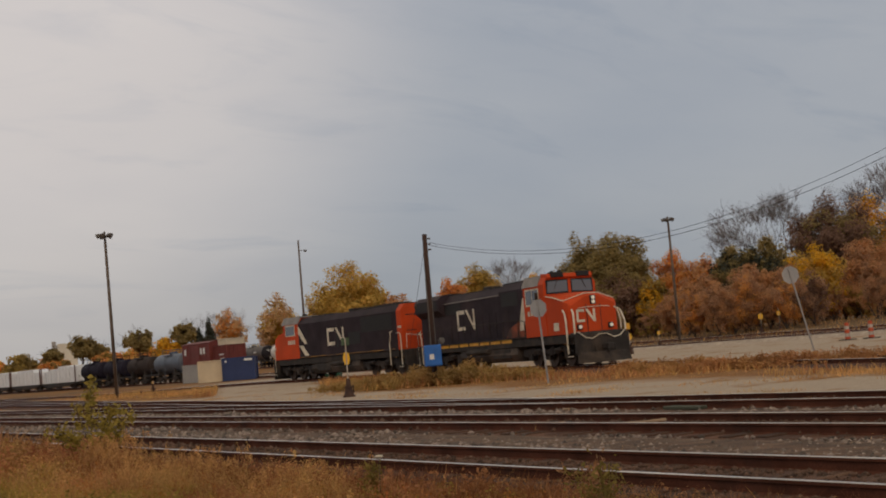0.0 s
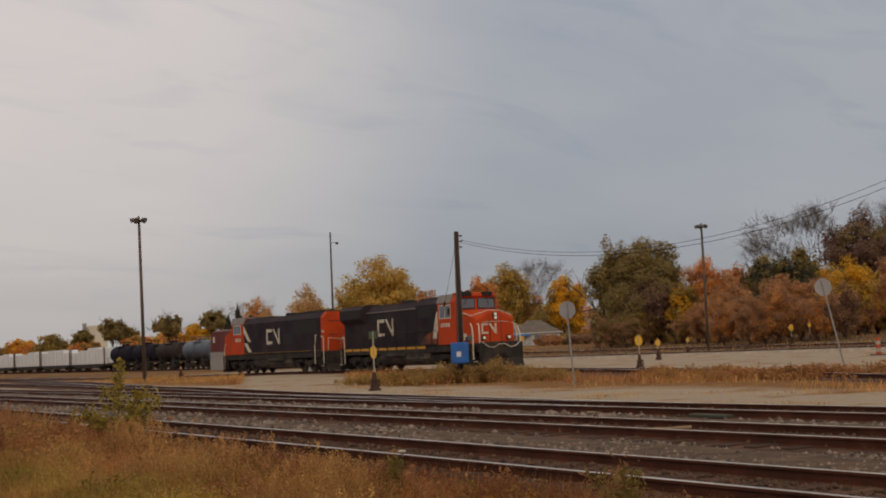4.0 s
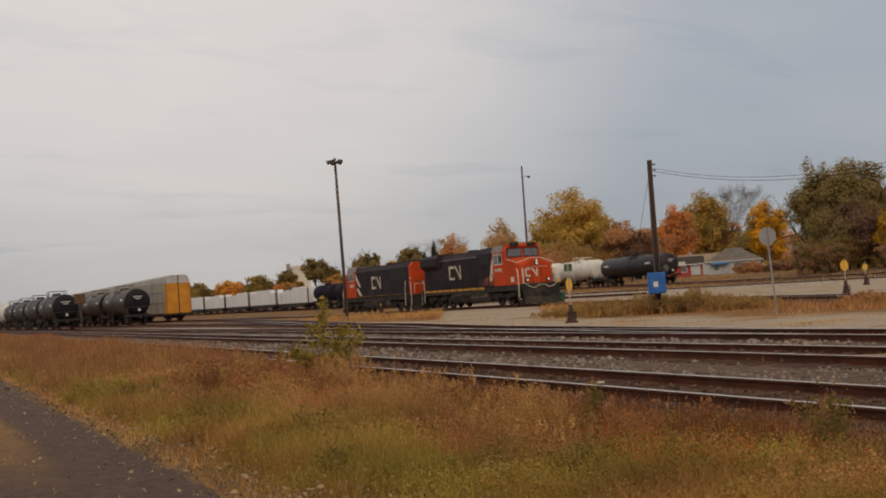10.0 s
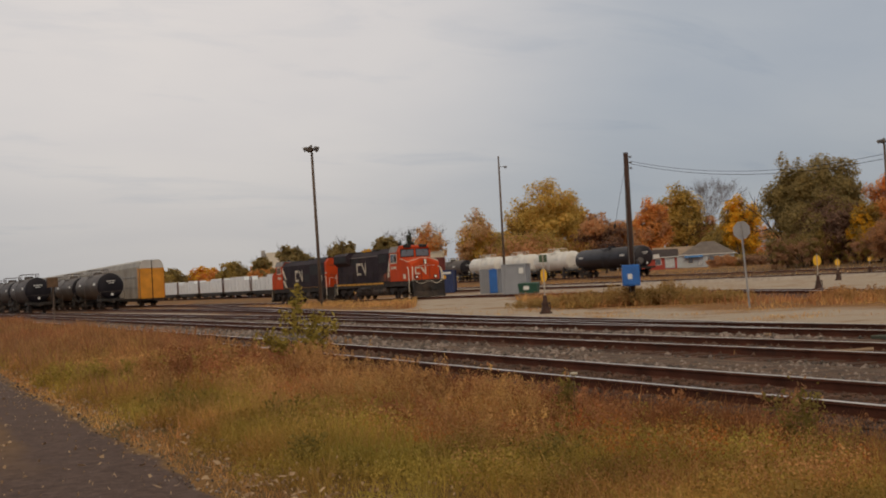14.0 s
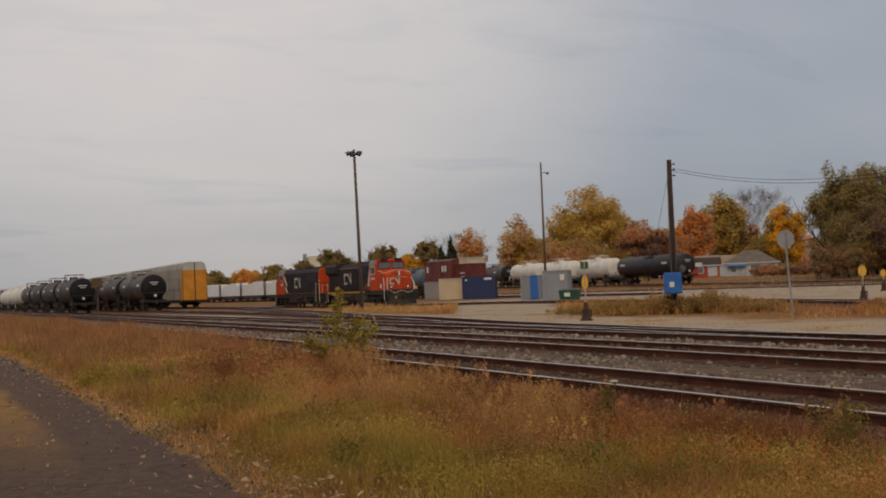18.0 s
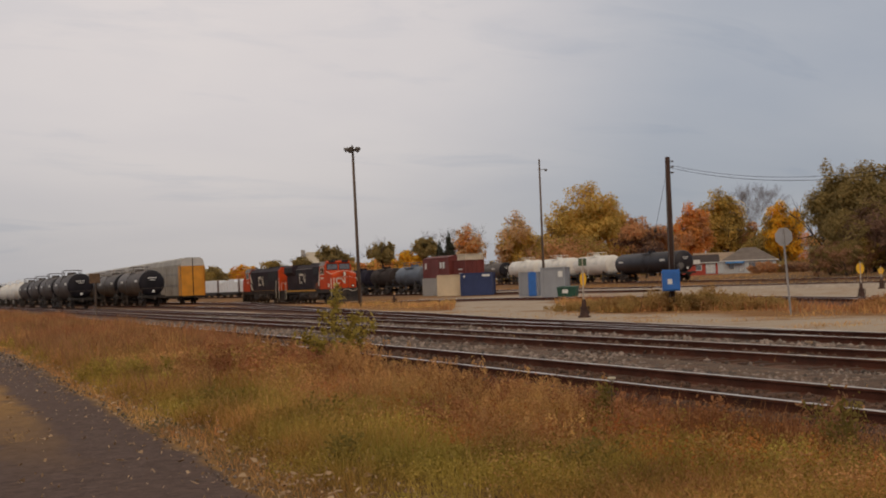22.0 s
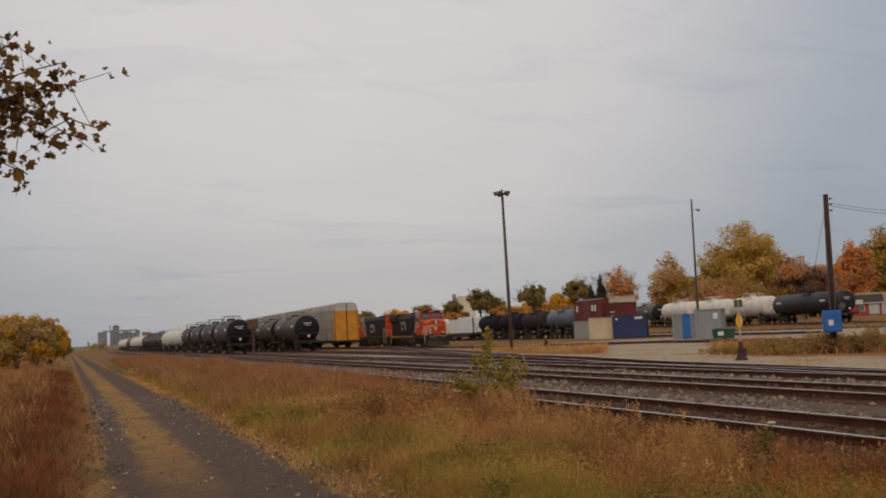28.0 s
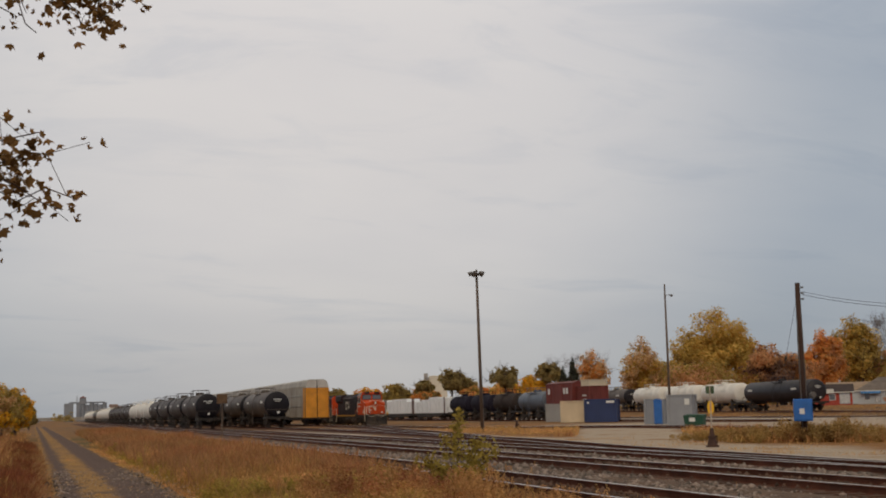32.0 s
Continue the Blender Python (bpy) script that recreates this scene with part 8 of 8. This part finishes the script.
leafy_growth("tan_weed_leaves", "pale tan seed heads and leaves of dry weeds", 70000, (3.8, 7.9, 5, 34), 0.42, 0.011, straw_g, lambda x, y: verge_edge(x, y) * max(0.0, 3.2 * nz(x, y, 0.65, 3.3) - 1.35) * min(1.0, max(0.2, (y - 8.0) / 4)), 61)
leafy_growth("green_weed_leaves", "small olive leaves of low weeds", 80000, (2.7, 6.6, 5, 30), 0.26, 0.012, green_g, lambda x, y: verge_edge(x, y) * max(0.0, 2.8 * nz(x, y, 0.6, 4.4) - 0.95), 62)
leafy_growth("rust_weed_leaves", "rust-orange leaves of dry weeds", 70000, (4.4, 8.2, 6, 32), 0.36, 0.011, rust_g, lambda x, y: verge_edge(x, y) * max(0.0, 3.0 * nz(x, y, 0.7, 7.7) - 1.3), 63)


def reed_clumps():
    """Tall straw stalks, bent, with soft feathery heads."""
    gen = np.random.default_rng(31)
    for cx, cy, n, h in ((6.6, 18.6, 60, 0.66), (6.2, 17.2, 54, 0.58), (6.9, 16.0, 46, 0.52), (6.4, 14.4, 50, 0.5), (6.95, 20.4, 44, 0.66), (5.6, 15.6, 40, 0.46), (6.0, 12.2, 46, 0.46), (5.4, 10.6, 40, 0.42), (6.9, 13.0, 36, 0.42)):
        o = thing("reed_clump", "clump of tall tan grass stalks with feathery heads", "grass clump", pose(cx, cy, 0), group="tall grass clumps")
        mb, lob = MB(), []
        for _ in range(n):
            a, b = gen.normal(size=2) * 0.24
            k = h * (0.5 + 0.55 * gen.random())
            t = Vector((a + gen.normal() * 0.22 * h, b + gen.normal() * 0.22 * h, k))
            m = Vector((a, b, 0)).lerp(t, 0.55) + Vector((0, 0, 0.06 * h))
            mb.cyl((a, b, -0.03), m, 0.003, 0.0025, 3, caps=False).cyl(m, t, 0.0025, 0.0015, 3, caps=False)
            lob.append((t.x, t.y, t.z - 0.05, 0.035, 0.035, 0.08))
        tagged(part("stalk_tuft", mb, straw_g, o), kind="stuff")
        P, F = leaf_cloud(gen, lob, n * 26, 0.015, -1.0)
        ob = new("seed_tuft", cloud_mesh("seed_tuft", P, F, straw_g))
        ob.parent = o
        tagged(ob, kind="stuff")


reed_clumps()


def weed_mounds(name, label, n, each, area, hgt, size, material, pick, seed):
    """Low soft mounds of leafy weeds, more of them where pick(x, y) is large."""
    gen = np.random.default_rng(seed)
    x0, x1, y0, y1 = area
    lob = []
    while n:
        x, y = x0 + (x1 - x0) * gen.random(), y0 + (y1 - y0) * gen.random() ** 1.5
        if gen.random() > pick(x, y):
            continue
        n -= 1
        h = hgt * (0.55 + 0.6 * gen.random())
        for _ in range(5):
            a, b = gen.normal(size=2) * 0.17
            k = h * (0.6 + 0.5 * gen.random())
            lob.append((x + a, y + b, k * 0.55, 0.07 + 0.07 * gen.random(), 0.07 + 0.07 * gen.random(), k * 0.52))
    P, F = leaf_cloud(gen, lob, len(lob) // 5 * each, size, -0.7)
    tagged(new(name, cloud_mesh(name, P, F, material)), label, "weeds", kind="stuff")


red_weed = leaf_mat("red_orange_weed_leaves", (0.40, 0.13, 0.035), (0.62, 0.24, 0.07), 0.45, 0.9, 0.7, 1.35, 0.012)
blond_weed = leaf_mat("blond_weed_leaves", (0.42, 0.225, 0.08), (0.66, 0.38, 0.15), 0.45, 0.9, 0.7, 1.3, 0.012)
moss_weed = leaf_mat("moss_green_weed_leaves", (0.25, 0.18, 0.037), (0.51, 0.36, 0.088), 0.45, 0.9, 0.65, 1.35, 0.02)
inner = lambda x, y: verge_edge(x, y) * min(1.0, max(0.0, (6.9 - x) / 0.7))
weed_mounds("blond_weed_mounds", "soft blond mounds of dry seeding weeds", 130, 420, (3.9, 7.5, 6, 24), 0.47, 0.012, blond_weed, lambda x, y: inner(x, y) * min(1.0, max(0.05, (x - 3.9) / 1.4)) * max(0.0, 2.6 * nz(x, y, 0.5, 3.3) - 0.8) * min(1.0, max(0.12, (y - 8.0) / 4)), 71)
weed_mounds("moss_weed_mounds", "low olive-green mounds of leafy weeds", 190, 380, (2.9, 7.2, 5.5, 26), 0.27, 0.013, moss_weed, lambda x, y: inner(x, y) * max(0.0, 2.6 * nz(x, y, 0.5, 12.1) - (0.4 if y < 11 else 0.8)), 72)
weed_mounds("rust_weed_mounds", "rust-orange mounds of dry leafy weeds", 60, 420, (4.4, 7.7, 6.5, 26), 0.34, 0.013, red_weed, lambda x, y: inner(x, y) * max(0.0, 3.0 * nz(x, y, 0.6, 7.7) - 1.3), 73)
weed_mounds("far_blond_mounds", "soft blond mounds of dry weeds along the road", 120, 240, (3.2, 8.0, 22, 60), 0.55, 0.03, blond_weed, lambda x, y: verge_edge(x, y) * max(0.0, 2.4 * nz(x, y, 0.25, 3.3) - 0.7), 74)
weed_mounds("far_moss_mounds", "olive-green mounds of leafy weeds along the road", 90, 240, (2.9, 6.5, 22, 60), 0.45, 0.03, moss_weed, lambda x, y: verge_edge(x, y) * max(0.0, 2.6 * nz(x, y, 0.25, 12.1) - 0.9), 75)
weed_mounds("far_rust_mounds", "rust-brown mounds of leafy weeds along the tracks", 130, 240, (4.2, 8.4, 20, 70), 0.6, 0.03, rust_g, lambda x, y: verge_edge(x, y) * max(0.0, 2.6 * nz(x, y, 0.25, 7.7) - 0.8), 76)


def weed_clump(x, y, n, h, w, material, label, seed):
    """A leafy weed: upright stems with small leaves."""
    gen = np.random.default_rng(seed)
    o = thing("weed", label, "weed", pose(x, y, 0), group="weeds in the grass")
    mb, cs = MB(), []
    for i in range(7):
        tip = Vector((gen.normal() * w * 0.5, gen.normal() * w * 0.5, h * (0.6 + 0.5 * gen.random())))
        mb.tube([(0, 0, -0.03), tip * 0.5 + Vector((gen.normal() * 0.02, 0, 0.03)), tip], 0.005, 4)
        cs += [tuple(tip * (0.25 + 0.8 * gen.random()) + Vector(gen.normal(size=3) * w * 0.18)) for _ in range(n // 7)]
    tagged(part("stem", mb, material, o), kind="stuff")
    c = np.array(cs)
    m = len(c)
    u = gen.normal(size=(m, 3)); u /= np.linalg.norm(u, axis=1)[:, None]
    v = np.cross(u, gen.normal(size=(m, 3))); v /= np.linalg.norm(v, axis=1)[:, None]
    s = (0.014 + 0.02 * gen.random(m))[:, None]
    P = np.stack([c - u * s, c - v * s * 0.5, c + u * s, c + v * s * 0.5], 1).reshape(-1, 3)
    ob = new("foliage", cloud_mesh("foliage", P, np.arange(m * 4).reshape(-1, 4), material))
    ob.parent = o


green_weed = leaf_mat("green_weed_leaves", (0.17, 0.135, 0.035), (0.32, 0.23, 0.06), 0.4)
for k, (x, y, h, w, m, lb) in enumerate(((5.15, 11.4, 0.38, 0.34, rust_g, "low rust-red weed in rough grass"), (5.3, 11.9, 0.34, 0.3, rust_g, "low rust-red weed in rough grass"), (6.75, 11.3, 0.42, 0.2, green_weed, "green weed with a pale flower head"), (7.0, 7.9, 0.5, 0.3, green_weed, "dark green weed near the rails"),
                                         (4.3, 13.6, 0.32, 0.4, green_weed, "low green weed in rough grass"), (3.7, 16.0, 0.34, 0.5, green_weed, "low green weed in rough grass"), (6.1, 9.4, 0.4, 0.35, rust_g, "rusty weed in rough grass"), (7.3, 10.2, 0.3, 0.3, rust_g, "rusty weed near the rails"),
                                         (7.7, 9.0, 0.34, 0.3, brown_g, "brown weed beside the near rail"), (6.4, 12.6, 0.42, 0.4, rust_g, "rusty weed in rough grass"), (4.9, 8.6, 0.3, 0.3, green_weed, "low green weed in rough grass"), (3.5, 10.4, 0.26, 0.3, green_weed, "low green weed beside the road"))):
    weed_clump(x, y, 420, h, w, m, lb, 300 + k)
flower = thing("flower_head", "pale dried flower head on a thin stalk", "flower", pose(6.7, 11.1, 0))
part("stalk", MB().cyl((0, 0, -0.02), (0.02, 0, 0.52), 0.004, n=5), bark, flower)
part("umbel", MB().lathe([(0.0, 0.005), (0.025, 0.045), (0.04, 0.04), (0.045, 0.005)], (0.02, 0, 0.5), (0, 0, 1), 12), mat("pale_flower", (0.62, 0.56, 0.44), 0.9), flower)


def stones(name, label, n, area, size, material, seed, dens=None, z=0.05):
    """Loose stones: squashed uneven octahedra."""
    gen = np.random.default_rng(seed)
    x0, x1, y0, y1 = area
    x, y = x0 + (x1 - x0) * gen.random(n), y0 + (y1 - y0) * gen.random(n) ** 1.4
    if dens:
        k = np.array([gen.random() < dens(a, b) for a, b in zip(x, y)])
        x, y = x[k], y[k]
    m = len(x)
    s = size * (0.5 + gen.random(m) ** 2 * 1.2) * np.clip(np.hypot(x, y) / 18, 0.8, 1.8)
    base = np.array([(1, 0, 0), (0, 1, 0), (-1, 0, 0), (0, -1, 0), (0, 0, 0.75), (0, 0, -0.75)])
    P = base[None] * s[:, None, None] * (0.6 + 0.8 * gen.random((m, 6, 1)))
    a = gen.random(m) * 6.28
    c, d = np.cos(a), np.sin(a)
    P = np.stack([P[..., 0] * c[:, None] - P[..., 1] * d[:, None], P[..., 0] * d[:, None] + P[..., 1] * c[:, None], P[..., 2]], -1)
    P += np.stack([x, y, np.full(m, z) + s * 0.25], 1)[:, None]
    f = np.array([(0, 1, 4), (1, 2, 4), (2, 3, 4), (3, 0, 4), (1, 0, 5), (2, 1, 5), (3, 2, 5), (0, 3, 5)])
    F = (np.arange(m)[:, None, None] * 6 + f[None]).reshape(-1, 3)
    tagged(new(name, cloud_mesh(name, P.reshape(-1, 3), F, material)), label, "stones", kind="stuff")


stone_m = mat("ballast_stone", (0.20, 0.155, 0.13), 0.9, 0, 0.2, 5, 30, 0.2, island=0.7)
brown_stone = mat("rusty_ballast_stone", (0.10, 0.056, 0.038), 0.95, 0, 0.25, 5, 30, 0.2, island=0.5)
for x0, x1, n, nm in ((10.7, 12.75, 13000, "between the first tracks"), (15.25, 16.9, 9000, "between the inner tracks")):
    bed = strip_mesh(x0 - 0.15, x1 + 0.15, -6, 300, 0.035, 0.0, 3, 4, 4, 0.06)
    bed.v = [(min(x1 + 0.2, max(x0 - 0.2, x + 0.010 * max(0, y - 30))), y, z) for x, y, z in bed.v]
    tagged(part("ballast", bed, ballast_m), "grey ballast " + nm, "ballast", kind="structure")
    stones("ballast_stones", "loose grey ballast stones " + nm, int(n * 1.7), (x0 + 0.1, x1 - 0.1, 8, 75), 0.036, stone_m, int(x0 * 10), lambda x, y: max(0.05, 1.5 * nz(x, y, 0.45) - 0.35 - (0.35 if x - int(x0) > 1.7 else 0.0)), 0.06)
stones("rusty_stones", "rust-brown stones between the rails", 9000, (8.0, 10.0, 6.5, 50), 0.035, brown_stone, 5)
stones("rusty_stones", "rust-brown stones between the rails", 6000, (13.2, 14.75, 10, 50), 0.035, brown_stone, 6)
stones("rusty_stones", "rust-brown stones between the rails", 4000, (17.2, 18.7, 12, 50), 0.035, brown_stone, 7)
stones("shoulder_stones", "rusty stones on the shoulder of the near track", 7000, (7.0, 8.45, 6, 40), 0.036, brown_stone, 8, lambda x, y: 0.3 + 0.7 * (x - 7.0) / 1.4, 0.02)
stones("road_pebbles", "pale pebbles on the cinder road", 7000, (0.2, 2.6, 5, 40), 0.016, stone_m, 9, None, 0.03)
cinder_clod = mat("cinder_clod", (0.085, 0.062, 0.056), 0.95, 0, 0.25, 5, 30, 0.2, island=0.6)
stones("road_clods", "dark clods of cinder on the road", 3600, (-0.1, 2.5, 5, 34), 0.015, cinder_clod, 19, lambda x, y: max(0.1, 1.8 * nz(x, y, 0.8, 5.5) - 0.4), 0.03)


def fallen_leaves():
    gen = np.random.default_rng(41)
    n = 2400
    y = 6 + 34 * gen.random(n) ** 1.7
    x = np.where(gen.random(n) < 0.68, 2.85 + gen.normal(size=n) * 0.42, -0.5 + 3.4 * gen.random(n))
    P, F = [], []
    for a, b in zip(x, y):
        s = 0.011 + 0.046 * gen.random() ** 5
        t = gen.random() * 6.28
        k = len(P)
        for i, rr in enumerate((1.0, 0.6, 1.0, 0.65, 1.0, 0.6, 0.9)):
            an = t + i * 0.9
            P.append((a + math.cos(an) * s * rr, b + math.sin(an) * s * rr, 0.07 + 0.04 * gen.random()))
        F += [(k, k + 1, k + 2, k + 3), (k, k + 3, k + 4, k + 5)]
    tagged(new("fallen_leaves", cloud_mesh("fallen_leaves", P, F, leaf_mat("pale_fallen_leaves", (0.24, 0.135, 0.065), (0.62, 0.44, 0.28), 0.2))), "pale brown fallen leaves on road and verge", "leaves", kind="stuff")


fallen_leaves()

# ---------------------------------------------------------------- ties of the near tracks
tie_me = mesh_of("tie", MB().box(-1.28, -0.11, -0.1, 1.28, 0.11, 0.062, 0.012), tie_m)
plate_rng = random.Random(4)
for tr, x, y0, n in ((track_1, 9.32, 5.0, 96), (track_2, 13.98, 9.0, 90), (track_3, 17.95, 12.0, 80)):
    for i in range(n):
        share("tie", tie_me, tr, pose(x + plate_rng.uniform(-0.05, 0.05), y0 + i * 0.56 + plate_rng.uniform(-0.04, 0.04), plate_rng.uniform(-0.012, 0.008), 0, 0, plate_rng.uniform(-1.2, 1.2)))
plank = thing("plank", "grey-green weathered plank lying beside the inner track", "plank", pose(16.5, 16.25, 0.10, 0, 0, 84))
part("board", MB().box(-0.5, -0.12, 0, 0.5, 0.12, 0.06, 0.01), mat("grey_green_wood", (0.06, 0.065, 0.045), 0.9, 0, 0.25, 2, 20, 0.3, stretch=(0.5, 5, 5)), plank)
for x, y, a in ((13.6, 16.4, 35), (13.9, 14.6, 120), (16.3, 19.4, 60)):
    st = thing("stick", "pale broken branch lying on the ballast", "stick", pose(x, y, 0.12, 0, 6, a))
    part("wood", MB().cyl((-0.35, 0, 0), (0.0, 0.04, 0.02), 0.03, 0.026, 7).cyl((0.0, 0.04, 0.02), (0.35, 0, 0.06), 0.026, 0.012, 7), mat("pale_dead_wood", (0.36, 0.24, 0.15), 0.9, 0, 0.2, 3, 20, 0.2), st)


# ---------------------------------------------------------------- motion
# seconds and metres along the locomotives' track of the lead unit's headlight
RUN = [(0, 42.2), (1, 45.9), (2, 49.6), (3, 53.3), (3.5, 55.1), (4.5, 58.7), (5.5, 62.2), (6, 63.8), (7, 67.2), (8, 70.5), (9, 73.9), (10, 77.6), (11, 81.4), (12, 85.3), (13, 89.2), (14, 93.1), (15, 97.1), (16.5, 103.0), (18, 108.9), (20, 116.8), (22, 124.6), (24, 132.5), (26, 140.3), (28, 148.2), (30, 156.0), (32, 163.9)]


def motions():
    ys = np.arange(5, 260, 0.05)
    xs = np.array([loco_x(y) for y in ys])
    s = np.concatenate([[0], np.cumsum(np.hypot(np.diff(xs), np.diff(ys)))])

    def spot(a):
        x, y = float(np.interp(a, s, xs)), float(np.interp(a, s, ys))
        return Vector((x, y, RAIL_Z + rise(x, y)))

    ts, ds = [r[0] for r in RUN], [r[1] for r in RUN]
    slope = np.gradient(ds, ts)

    def along(t):
        i = min(max(0, int(np.searchsorted(ts, t, side="right")) - 1), len(ts) - 2)
        h = ts[i + 1] - ts[i]
        u = (t - ts[i]) / h
        return (2 * u**3 - 3 * u**2 + 1) * ds[i] + (u**3 - 2 * u**2 + u) * h * slope[i] + (-2 * u**3 + 3 * u**2) * ds[i + 1] + (u**3 - u**2) * h * slope[i + 1]

    def unit_pose(mid, front):
        a, b = spot(mid - 6.31), spot(mid + 6.31)
        d = (a - b) if front else (b - a)
        m = (a + b) / 2
        return pose(m.x, m.y, m.z, 0, 0, math.degrees(math.atan2(d.y, d.x)))

    times = [i * 0.5 for i in range(65)]
    walk(lead_loco, [(t, unit_pose(along(t) + 8.95, True)) for t in times])
    walk(rear_loco, [(t, unit_pose(along(t) + 8.95 + 20.75, False)) for t in times])
    steps = [i * 32 / 220 for i in range(221)]
    base = along(0)
    for wheels, sign in ((lead_wheels, -1), (rear_wheels, 1)):
        for w, x in wheels:
            walk(w, [(t, pose(x, 0, 0.53, 0, sign * math.degrees((along(t) - base) / 0.53), 0)) for t in steps])


motions()
